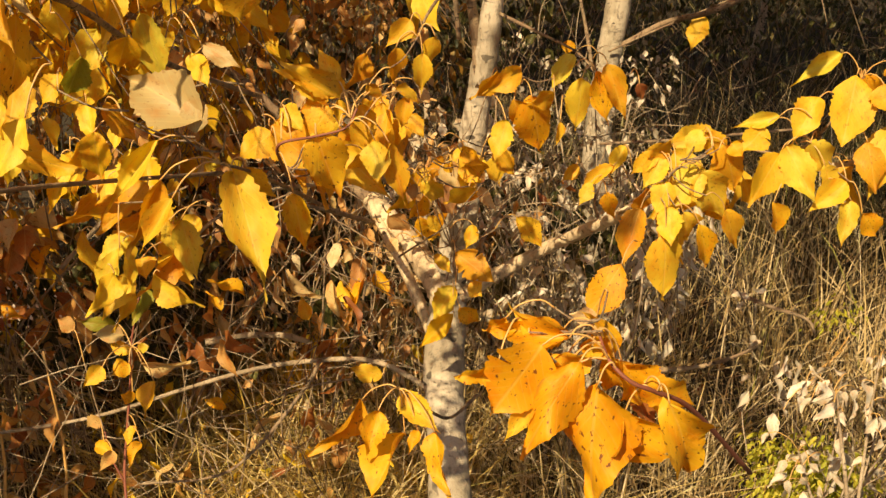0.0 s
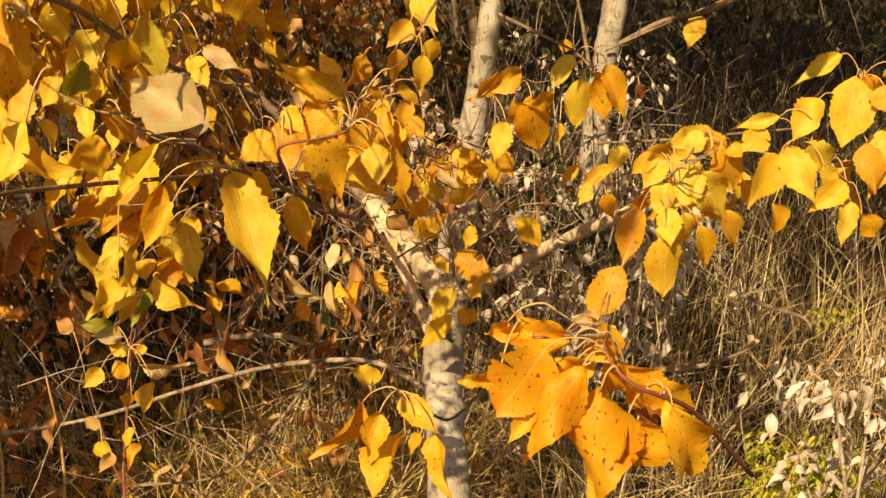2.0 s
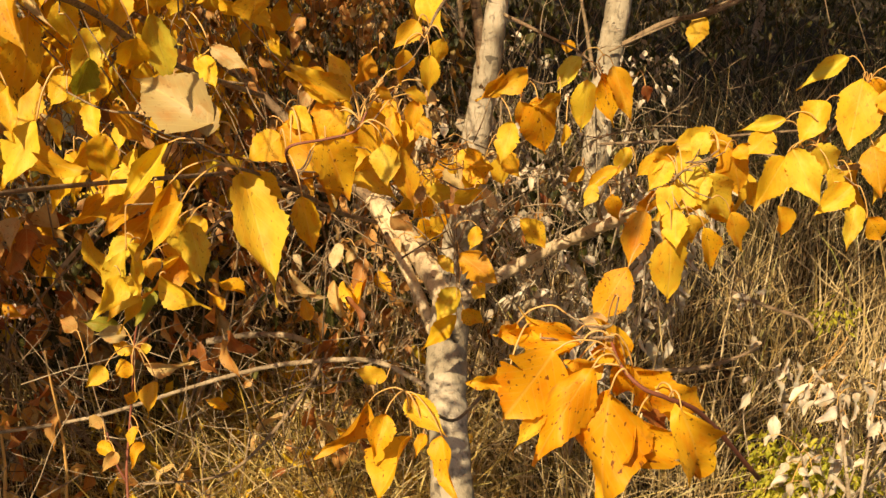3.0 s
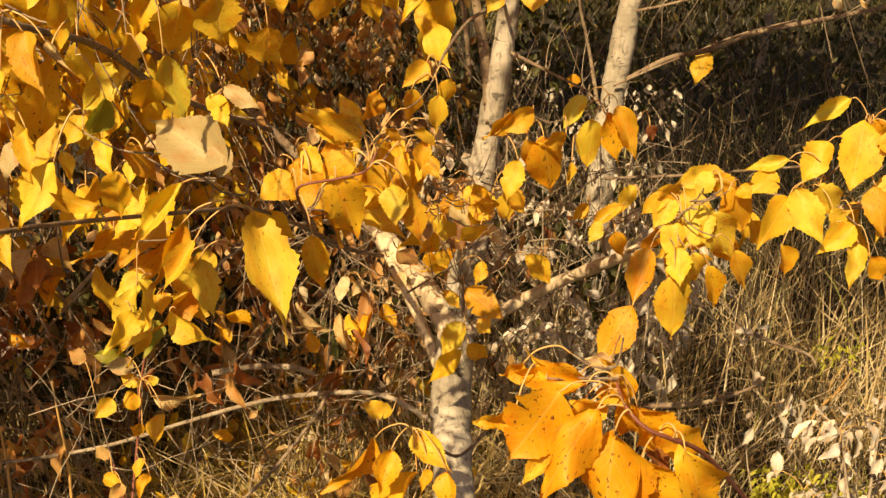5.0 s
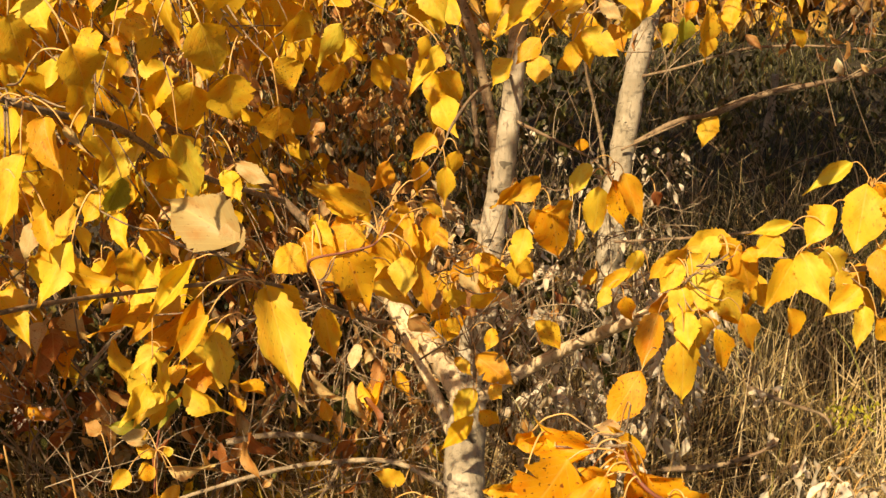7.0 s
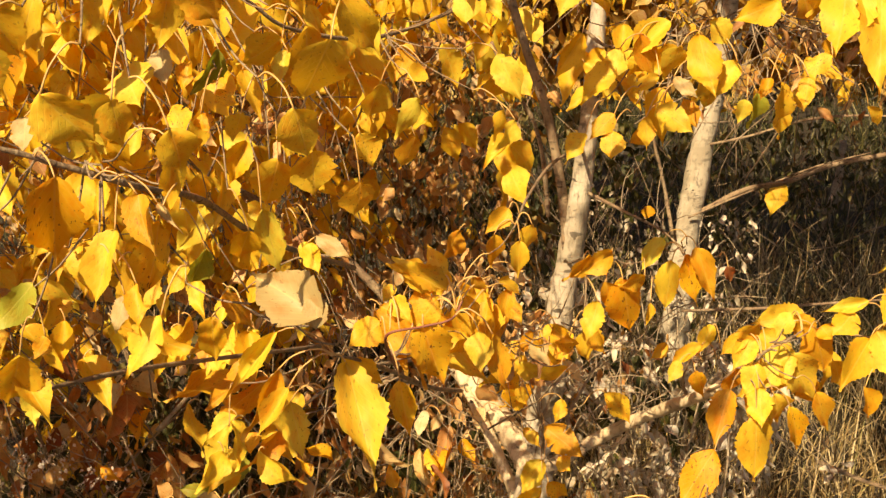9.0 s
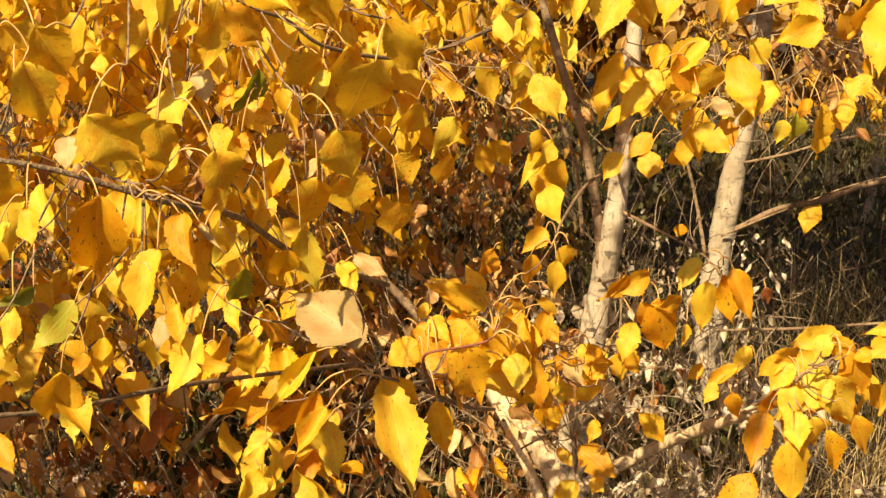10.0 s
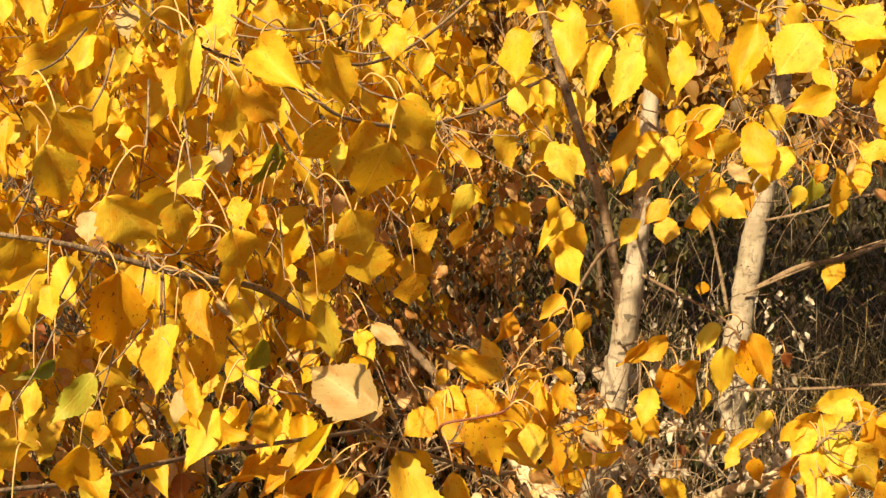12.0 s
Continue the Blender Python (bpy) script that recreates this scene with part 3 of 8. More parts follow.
# leaves against the trunk
twig_j = limb(poplar, "branch", ((0.021, 1.686, 0.763), (0.019, 1.623, 0.819), (0.015, 1.604, 0.85)), 0.003, 0.002, "twig", sides=8, seed=253)
leaf(twig_j, (-0.035, 1.609, 0.978), (-0.044, 1.583, 0.939), (0.68, -0.67, 0.29), 0.024, "gold", 4)
twiglet(twig_j, (0.015, 1.604, 0.85), (-0.018, 1.608, 0.934))
petiole(twig_j, (-0.018, 1.608, 0.934), (-0.035, 1.609, 0.978), 0.014)
leaf(twig_j, (-0.019, 1.679, 0.956), (-0.043, 1.659, 0.906), (-0.56, -0.64, 0.53), 0.028, "gold", 1)
twiglet(twig_j, (0.015, 1.604, 0.85), (-0.007, 1.652, 0.918))
petiole(twig_j, (-0.007, 1.652, 0.918), (-0.019, 1.679, 0.956), 0.014)
leaf(twig_j, (0.058, 1.664, 0.978), (0.01, 1.645, 0.969), (0.25, -0.85, 0.46), 0.024, "gold", 2)
twiglet(twig_j, (0.015, 1.604, 0.85), (0.044, 1.644, 0.936))
petiole(twig_j, (0.044, 1.644, 0.936), (0.058, 1.664, 0.978), 0.014)
leaf(twig_j, (0.058, 1.64, 0.968), (0.024, 1.624, 0.943), (0.13, -0.9, 0.42), 0.029, "gold", 5)
twiglet(twig_j, (0.015, 1.604, 0.85), (0.042, 1.627, 0.924))
petiole(twig_j, (0.042, 1.627, 0.924), (0.058, 1.64, 0.968), 0.014)

# orange cluster close to the camera
twig_k = limb(poplar, "branch", ((0.292, 0.932, 0.894), (0.207, 0.829, 1.021), (0.167, 0.79, 1.06), (0.144, 0.78, 1.075), (0.128, 0.79, 1.089), (0.123, 0.819, 1.099)), 0.0025, 0.0011, "red_stem", sides=8, seed=289)

# low orange cluster
twig_l = limb(poplar, "branch", ((0.047, 1.395, 0.718), (0.01, 1.208, 0.793), (-0.016, 1.083, 0.875), (-0.041, 1.048, 0.916)), 0.0024, 0.0012, "twig", sides=8, seed=322)
leaf(twig_l, (-0.044, 1.059, 0.91), (-0.004, 1.024, 0.879), (-0.12, -0.74, 0.66), 0.030, "orange", 0)
petiole(twig_l, (-0.046, 1.05, 0.92), (-0.044, 1.059, 0.91), 0.005)
leaf(twig_l, (-0.086, 1.064, 0.898), (-0.135, 1.03, 0.839), (0.69, -0.7, -0.17), 0.034, "orange", 1)
petiole(twig_l, (-0.046, 1.05, 0.92), (-0.086, 1.064, 0.898), 0.014)
leaf(twig_l, (-0.066, 1.025, 0.908), (-0.077, 0.997, 0.865), (0.16, -0.85, 0.51), 0.028, "orange", 3)
petiole(twig_l, (-0.046, 1.05, 0.92), (-0.066, 1.025, 0.908), 0.010)
leaf(twig_l, (-0.04, 1.043, 0.87), (-0.084, 0.974, 0.824), (-0.51, -0.23, 0.83), 0.043, "orange", 3)
petiole(twig_l, (-0.046, 1.05, 0.92), (-0.04, 1.043, 0.87), 0.015)
leaf(twig_l, (-0.008, 1.027, 0.881), (0.002, 0.983, 0.828), (-0.76, -0.57, 0.32), 0.032, "orange", 0)
petiole(twig_l, (-0.046, 1.05, 0.92), (-0.008, 1.027, 0.881), 0.018)
leaf(twig_l, (-0.026, 1.035, 0.878), (-0.036, 1.012, 0.864), (-0.04, -0.49, 0.87), 0.013, "orange", 0)
petiole(twig_l, (-0.046, 1.05, 0.92), (-0.026, 1.035, 0.878), 0.015)
leaf(twig_l, (-0.076, 1.278, 0.813), (-0.119, 1.268, 0.826), (0.3, -0.89, 0.35), 0.024, "gold", 4)
petiole(twig_l, (-0.062, 1.326, 0.801), (-0.076, 1.278, 0.813), 0.016)

# near branch with large leaves, left of the trunk
twig_n = limb(poplar, "branch", ((-0.299, 1.832, 1.028), (-0.348, 1.394, 1.187), (-0.349, 1.105, 1.303), (-0.356, 0.953, 1.347), (-0.398, 0.89, 1.377), (-0.434, 0.857, 1.397), (-0.472, 0.83, 1.41), (-0.515, 0.809, 1.42)), 0.0042, 0.0018, "twig", sides=8, seed=338)
leaf(twig_n, (-0.452, 0.749, 1.215), (-0.431, 0.734, 1.186), (0.21, -0.79, 0.57), 0.019, "orange", 4)
petiole(twig_n, (-0.452, 0.771, 1.258), (-0.452, 0.749, 1.215), 0.014)
twig_n2 = limb(poplar, "branch", ((-0.296, 1.459, 1.02), (-0.37, 1.199, 1.096), (-0.419, 1.034, 1.142), (-0.466, 0.91, 1.168), (-0.5, 0.842, 1.188), (-0.539, 0.822, 1.191)), 0.003, 0.0018, "twig", sides=8, seed=387)

# folded leaves high on the left

# upper middle leaves
twig_o = limb(poplar, "branch", ((-0.056, 1.723, 1.491), (-0.198, 1.461, 1.444), (-0.286, 1.298, 1.463), (-0.325, 1.241, 1.498), (-0.354, 1.183, 1.515), (-0.394, 1.121, 1.548)), 0.003, 0.0015, "twig", sides=8, seed=425)
leaf(twig_o, (-0.052, 1.389, 1.428), (-0.023, 1.371, 1.37), (0, -0.95, 0.3), 0.038, "lemon", 2)
twiglet(twig_o, (-0.198, 1.461, 1.444), (-0.095, 1.41, 1.432))
petiole(twig_o, (-0.095, 1.41, 1.432), (-0.052, 1.389, 1.428), 0.014)
leaf(twig_o, (-0.063, 1.404, 1.503), (-0.047, 1.395, 1.466), (-0.12, -0.97, 0.19), 0.020, "lemon", 4)
twiglet(twig_o, (-0.185, 1.485, 1.448), (-0.101, 1.429, 1.486))
petiole(twig_o, (-0.101, 1.429, 1.486), (-0.063, 1.404, 1.503), 0.014)
leaf(twig_o, (-0.044, 1.4, 1.358), (-0.055, 1.392, 1.312), (0.72, -0.7, -0.05), 0.023, "lemon", 2)
twiglet(twig_o, (-0.198, 1.461, 1.444), (-0.084, 1.416, 1.38))
petiole(twig_o, (-0.084, 1.416, 1.38), (-0.044, 1.4, 1.358), 0.014)
leaf(twig_o, (-0.033, 1.437, 1.317), (-0.076, 1.413, 1.279), (-0.23, -0.67, 0.71), 0.029, "lemon", 3)
petiole(twig_o, (-0.068, 1.448, 1.347), (-0.033, 1.437, 1.317), 0.014)
leaf(twig_o, (-0.03, 1.37, 1.349), (-0.052, 1.346, 1.306), (0.61, -0.78, 0.13), 0.023, "lemon", 5)
petiole(twig_o, (-0.068, 1.391, 1.37), (-0.03, 1.37, 1.349), 0.014)
leaf(twig_o, (-0.146, 1.446, 1.402), (-0.169, 1.425, 1.388), (0.52, -0.77, 0.37), 0.027, "lemon", 1)
twiglet(twig_o, (-0.198, 1.461, 1.444), (-0.183, 1.457, 1.431))
petiole(twig_o, (-0.183, 1.457, 1.431), (-0.146, 1.446, 1.402), 0.014)
leaf(twig_o, (-0.15, 1.401, 1.372), (-0.181, 1.396, 1.316), (0.4, -0.9, -0.15), 0.029, "lemon", 2)
twiglet(twig_o, (-0.206, 1.446, 1.446), (-0.176, 1.422, 1.406))
petiole(twig_o, (-0.176, 1.422, 1.406), (-0.15, 1.401, 1.372), 0.014)

# leaves round the top of the trunk
twig_p = limb(poplar, "branch", ((0.075, 1.766, 1.429), (0.108, 1.661, 1.413), (0.157, 1.608, 1.441), (0.198, 1.572, 1.436), (0.272, 1.541, 1.475)), 0.003, 0.0012, "twig", sides=8, seed=510)

# highest leaves
twig_t = limb(poplar, "branch", ((0.063, 1.745, 1.593), (0.017, 1.367, 1.564), (0.035, 1.216, 1.56), (0.077, 1.162, 1.554)), 0.0024, 0.0012, "twig", sides=8, seed=587)
twig_t2 = limb(poplar, "branch", ((0.064, 1.713, 1.65), (0.138, 1.407, 1.609), (0.174, 1.251, 1.579)), 0.0024, 0.0012, "twig", sides=8, seed=605)
twig_u = limb(poplar, "branch", ((-0.119, 1.664, 1.651), (-0.198, 1.358, 1.56), (-0.232, 1.15, 1.534), (-0.268, 1.041, 1.539), (-0.32, 0.977, 1.542), (-0.363, 0.911, 1.572), (-0.411, 0.892, 1.614)), 0.0021, 0.001, "twig", sides=8, seed=627)
leaf(twig_u, (-0.222, 1.556, 1.573), (-0.212, 1.544, 1.53), (0.11, -0.95, 0.29), 0.022, "lemon", 1)
twiglet(twig_u, (-0.155, 1.525, 1.609), (-0.183, 1.538, 1.594))
petiole(twig_u, (-0.183, 1.538, 1.594), (-0.222, 1.556, 1.573), 0.014)
leaf(twig_u, (-0.249, 1.553, 1.565), (-0.254, 1.54, 1.527), (0.23, -0.93, 0.27), 0.019, "lemon", 4)
twiglet(twig_u, (-0.155, 1.525, 1.609), (-0.207, 1.54, 1.585))
petiole(twig_u, (-0.207, 1.54, 1.585), (-0.249, 1.553, 1.565), 0.014)

# dead branch low on the trunk
low_branch = limb(poplar, "branch", ((-0.019, 1.571, 0.622), (-0.043, 1.599, 0.631), (-0.121, 1.647, 0.642), (-0.243, 1.67, 0.625), (-0.327, 1.67, 0.608), (-0.422, 1.667, 0.579), (-0.542, 1.649, 0.545), (-0.632, 1.633, 0.531), (-0.759, 1.582, 0.537)), 0.0046, 0.003, "grey_twig", sides=8, seed=682)
low_twig = limb(poplar, "branch", ((-0.199, 1.659, 0.636), (-0.219, 1.609, 0.612), (-0.296, 1.55, 0.533), (-0.355, 1.52, 0.505), (-0.462, 1.493, 0.509)), 0.0036, 0.0018, "twig", sides=8, seed=683)
bare_twig = limb(poplar, "branch", ((-0.163, 1.413, 1.02), (-0.213, 1.309, 1.046), (-0.26, 1.243, 1.038), (-0.294, 1.225, 1.01), (-0.332, 1.204, 0.983)), 0.0028, 0.0014, "grey_twig", sides=8, seed=684)
bare_twig2 = limb(poplar, "branch", ((-0.122, 1.822, 0.814), (-0.135, 1.496, 0.946), (-0.164, 1.403, 0.991), (-0.2, 1.354, 1.018)), 0.0035, 0.0021, "grey_twig", sides=8, seed=685)
bare_twig3 = limb(poplar, "branch", ((0.088, 1.693, 0.759), (0.063, 1.762, 0.79), (0.084, 1.822, 0.808), (0.121, 1.887, 0.846)), 0.004, 0.002, "grey_twig", sides=8, seed=686)

# red-leaved sapling in front of the thicket
sapling = thing("sapling", "small sapling with red, orange and green leaves", "sapling")
sapling_stem = limb(sapling, "stem", ((-0.432, 1.326, 0.492), (-0.446, 1.369, 0.594), (-0.441, 1.394, 0.67), (-0.431, 1.408, 0.752), (-0.426, 1.408, 0.795), (-0.41, 1.411, 0.862)), 0.0024, 0.0012, "red_stem", sides=8, seed=689)
sapling_side = limb(sapling, "stem", ((-0.446, 1.369, 0.594), (-0.461, 1.374, 0.628), (-0.47, 1.383, 0.668)), 0.0018, 0.0009, "red_stem", sides=8, seed=690)
leaf(sapling_stem, (-0.455, 1.442, 0.803), (-0.507, 1.429, 0.813), (0.28, -0.93, 0.22), 0.025, "green", 5)
petiole(sapling_stem, (-0.426, 1.405, 0.788), (-0.455, 1.442, 0.803), 0.015)
leaf(sapling_stem, (-0.443, 1.43, 0.793), (-0.484, 1.417, 0.804), (0.38, -0.82, 0.44), 0.026, "pale", 0)
petiole(sapling_stem, (-0.426, 1.405, 0.788), (-0.443, 1.43, 0.793), 0.009)
leaf(sapling_stem, (-0.403, 1.425, 0.868), (-0.413, 1.377, 0.834), (0.89, -0.38, 0.26), 0.028, "green", 0)
twiglet(sapling_stem, (-0.426, 1.405, 0.788), (-0.416, 1.414, 0.823))
petiole(sapling_stem, (-0.416, 1.414, 0.823), (-0.403, 1.425, 0.868), 0.014)
leaf(sapling_stem, (-0.433, 1.421, 0.771), (-0.466, 1.432, 0.783), (-0.09, -0.83, 0.55), 0.020, "orange", 4)
petiole(sapling_stem, (-0.426, 1.405, 0.788), (-0.433, 1.421, 0.771), 0.007)
leaf(sapling_stem, (-0.428, 1.392, 0.769), (-0.447, 1.37, 0.764), (0.56, -0.59, 0.58), 0.027, "orange", 2)
petiole(sapling_stem, (-0.426, 1.405, 0.788), (-0.428, 1.392, 0.769), 0.007)
leaf(sapling_stem, (-0.4, 1.394, 0.793), (-0.422, 1.402, 0.785), (-0.41, -0.89, 0.2), 0.015, "gold", 0)
petiole(sapling_stem, (-0.426, 1.405, 0.788), (-0.4, 1.394, 0.793), 0.009)
leaf(sapling_stem, (-0.415, 1.406, 0.763), (-0.345, 1.396, 0.764), (-0.12, -0.92, -0.38), 0.029, "rust", 1)
petiole(sapling_stem, (-0.426, 1.405, 0.788), (-0.415, 1.406, 0.763), 0.008)
leaf(sapling_stem, (-0.389, 1.365, 0.757), (-0.4, 1.334, 0.715), (-0.29, -0.73, 0.62), 0.026, "gold", 1)
petiole(sapling_stem, (-0.426, 1.405, 0.788), (-0.389, 1.365, 0.757), 0.019)
leaf(sapling_stem, (-0.454, 1.359, 0.782), (-0.479, 1.336, 0.762), (0.38, -0.81, 0.45), 0.025, "gold", 3)
petiole(sapling_stem, (-0.426, 1.405, 0.788), (-0.454, 1.359, 0.782), 0.016)
leaf(sapling_stem, (-0.425, 1.382, 0.718), (-0.437, 1.366, 0.736), (0.8, -0.6, -0.01), 0.021, "orange", 4)
twiglet(sapling_stem, (-0.426, 1.405, 0.788), (-0.426, 1.397, 0.763))
petiole(sapling_stem, (-0.426, 1.397, 0.763), (-0.425, 1.382, 0.718), 0.014)
leaf(sapling_stem, (-0.421, 1.367, 0.686), (-0.437, 1.355, 0.659), (-0.4, -0.74, 0.55), 0.017, "orange", 0)
petiole(sapling_stem, (-0.439, 1.396, 0.685), (-0.421, 1.367, 0.686), 0.010)
leaf(sapling_stem, (-0.405, 1.329, 0.683), (-0.416, 1.297, 0.664), (-0.17, -0.46, 0.87), 0.018, "orange", 3)
twiglet(sapling_stem, (-0.44, 1.395, 0.678), (-0.427, 1.371, 0.68))
petiole(sapling_stem, (-0.427, 1.371, 0.68), (-0.405, 1.329, 0.683), 0.014)
leaf(sapling_side, (-0.487, 1.421, 0.668), (-0.506, 1.422, 0.652), (-0.14, -0.99, 0.07), 0.024, "rust", 4)
petiole(sapling_side, (-0.47, 1.375, 0.655), (-0.487, 1.421, 0.668), 0.015)
leaf(sapling_side, (-0.483, 1.375, 0.65), (-0.447, 1.358, 0.648), (-0.25, -0.65, 0.72), 0.019, "orange", 1)
petiole(sapling_side, (-0.47, 1.375, 0.655), (-0.483, 1.375, 0.65), 0.005)
leaf(sapling_side, (-0.507, 1.421, 0.806), (-0.531, 1.419, 0.822), (0.32, -0.88, 0.35), 0.023, "rust", 2)
twiglet(sapling_side, (-0.47, 1.383, 0.668), (-0.495, 1.409, 0.762))
petiole(sapling_side, (-0.495, 1.409, 0.762), (-0.507, 1.421, 0.806), 0.014)
leaf(sapling_side, (-0.447, 1.337, 0.665), (-0.456, 1.302, 0.652), (0.55, -0.4, 0.73), 0.018, "rust", 1)
petiole(sapling_side, (-0.47, 1.375, 0.655), (-0.447, 1.337, 0.665), 0.014)
leaf(sapling_stem, (-0.382, 1.689, 0.6), (-0.41, 1.704, 0.616), (-0.01, -0.73, 0.68), 0.024, "rust", 0)
leaf(sapling_stem, (-0.349, 1.619, 0.571), (-0.384, 1.607, 0.594), (0.57, -0.59, 0.57), 0.020, "orange", 5)
leaf(sapling_stem, (-0.332, 1.757, 0.705), (-0.395, 1.765, 0.736), (0.43, -0.09, 0.9), 0.035, "orange", 0)
leaf(sapling_stem, (-0.354, 1.66, 0.722), (-0.379, 1.676, 0.754), (0.62, -0.4, 0.68), 0.021, "orange", 1)
leaf(sapling_stem, (-0.219, 1.69, 0.692), (-0.233, 1.697, 0.735), (0.24, -0.94, 0.23), 0.023, "gold", 5)
leaf(sapling_stem, (-0.682, 1.687, 0.82), (-0.69, 1.712, 0.876), (0.4, -0.82, 0.42), 0.032, "gold", 1)
leaf(sapling_stem, (-0.612, 1.663, 0.835), (-0.632, 1.618, 0.784), (-0.62, -0.45, 0.64), 0.033, "orange", 3)
leaf(sapling_stem, (-0.68, 1.607, 0.759), (-0.642, 1.599, 0.736), (-0.18, -0.98, 0.01), 0.022, "orange", 1)
leaf(sapling_stem, (-0.132, 1.789, 0.729), (-0.166, 1.724, 0.677), (-0.61, -0.27, 0.74), 0.043, "orange", 0)
leaf(sapling_stem, (-0.15, 1.797, 0.778), (-0.171, 1.777, 0.751), (0.22, -0.86, 0.46), 0.018, "pale", 0)
leaf(sapling_stem, (-0.173, 1.769, 0.727), (-0.151, 1.732, 0.692), (-0.72, -0.66, 0.23), 0.029, "orange", 0)

# second trunk behind, with its branches
second = thing("young_tree", "second young poplar with pale mottled trunk behind", "tree")
second_trunk = limb(second, "trunk", ((0.412, 2.962, 0.0), (0.425, 3.044, 0.583), (0.447, 3.095, 0.779), (0.472, 3.123, 0.933), (0.493, 3.142, 1.071), (0.522, 3.157, 1.223), (0.539, 3.168, 1.403), (0.553, 3.219, 1.639), (0.547, 3.201, 1.923)), 0.0386, 0.0234, "bark", label="pale mottled trunk with dark scars", sides=14, seed=740)
second_fork = limb(second, "limb", ((0.403, 3.048, 0.79), (0.384, 3.075, 0.894), (0.365, 3.073, 0.972), (0.341, 3.062, 1.067), (0.342, 3.028, 1.192)), 0.006, 0.003, "twig", sides=8, seed=741)
second_bough = limb(second, "branch", ((0.484, 3.074, 0.852), (0.594, 3.067, 0.913), (0.673, 2.955, 0.958), (0.782, 2.936, 1.006), (0.939, 2.897, 1.049), (1.147, 2.829, 1.11)), 0.008, 0.0065, "twig", sides=8, seed=742)
second_bough2 = limb(second, "branch", ((0.5, 3.105, 1.031), (0.603, 3.091, 1.057), (0.758, 3.063, 1.108), (0.923, 3.018, 1.123), (1.158, 2.934, 1.115)), 0.004, 0.003, "twig", sides=8, seed=743)
second_bough3 = limb(second, "branch", ((0.444, 3.054, 0.837), (0.545, 3.047, 0.887), (0.657, 3.035, 0.938), (0.765, 3.018, 0.988), (0.896, 2.988, 1.032)), 0.0032, 0.0021, "twig", sides=8, seed=744)

# loose sticks
stick = tagged(new("stick"), "pale bare stick caught in the thicket", "stick", "dry sticks"); limb(stick, "stem", ((-0.425, 1.839, 0.577), (-0.358, 1.856, 0.582), (-0.289, 1.865, 0.578), (-0.246, 1.883, 0.556)), 0.006, 0.005, "grey_twig", seed=746)
stick = tagged(new("stick"), "dark bare stick in the dry grass", "stick", "dry sticks"); limb(stick, "stem", ((0.385, 2.001, 0.433), (0.482, 1.987, 0.447), (0.545, 1.981, 0.467), (0.607, 1.979, 0.498)), 0.006, 0.003, "twig", seed=747)
stick = tagged(new("stick"), "dark bare stick in the dry grass", "stick", "dry sticks"); limb(stick, "stem", ((0.68, 2.48, 0.392), (0.766, 2.443, 0.368), (0.844, 2.409, 0.351), (0.861, 2.388, 0.32)), 0.006, 0.003, "twig", seed=748)
stick = tagged(new("stick"), "thin dead stem standing in the meadow", "stick", "dry sticks"); limb(stick, "stem", ((1.65, 6.217, 0.019), (1.677, 6.143, 0.191), (1.717, 6.167, 0.368), (1.728, 6.193, 0.543)), 0.026, 0.02, "grey_twig", seed=749)
stick = tagged(new("stick"), "pale bare stick caught in the thicket", "stick", "dry sticks"); limb(stick, "stem", ((0.358, 2.516, 0.742), (0.539, 2.487, 0.761), (0.666, 2.461, 0.782), (0.786, 2.43, 0.802)), 0.0036, 0.0030, "twig", seed=750)
stick = tagged(new("stick"), "pale bare stick caught in the thicket", "stick", "dry sticks"); limb(stick, "stem", ((-0.633, 1.748, 0.758), (-0.586, 1.785, 0.808), (-0.55, 1.809, 0.842)), 0.004, 0.003, "grey_twig", seed=751)

# further leaves behind the clusters
leaf(twig_h, (0.347, 1.572, 0.981), (0.301, 1.554, 0.922), (0.28, -0.96, 0.08), 0.035, "gold", 4)
petiole(twig_h, (0.355, 1.576, 1.001), (0.347, 1.572, 0.981), 0.006)
leaf(twig_h, (0.326, 1.565, 1.016), (0.375, 1.521, 0.983), (-0.4, -0.8, 0.45), 0.036, "gold", 5)
petiole(twig_h, (0.318, 1.568, 1.021), (0.326, 1.565, 1.016), 0.005)
leaf(twig_h, (0.343, 1.567, 0.938), (0.294, 1.552, 0.918), (0.09, -0.89, 0.45), 0.027, "gold", 4)
petiole(twig_h, (0.359, 1.566, 0.945), (0.343, 1.567, 0.938), 0.005)
leaf(twig_h, (0.313, 1.596, 0.948), (0.318, 1.557, 0.879), (0.26, -0.83, 0.48), 0.036, "gold", 3)
petiole(twig_h, (0.303, 1.6, 0.955), (0.313, 1.596, 0.948), 0.005)
leaf(twig_h, (0.33, 1.532, 0.914), (0.336, 1.497, 0.87), (-0.88, -0.43, 0.22), 0.026, "lemon", 1)
petiole(twig_h, (0.324, 1.535, 0.92), (0.33, 1.532, 0.914), 0.005)
leaf(twig_h, (0.332, 1.586, 0.911), (0.352, 1.557, 0.856), (0.28, -0.81, 0.52), 0.032, "lemon", 3)
petiole(twig_h, (0.342, 1.59, 0.928), (0.332, 1.586, 0.911), 0.006)
leaf(twig_g, (0.403, 1.628, 1.022), (0.319, 1.635, 1.007), (-0.17, -0.87, 0.46), 0.040, "gold", 0)
petiole(twig_g, (0.398, 1.63, 1.028), (0.403, 1.628, 1.022), 0.005)
leaf(twig_g, (0.421, 1.563, 0.997), (0.417, 1.531, 0.926), (0.51, -0.79, 0.33), 0.035, "gold", 5)
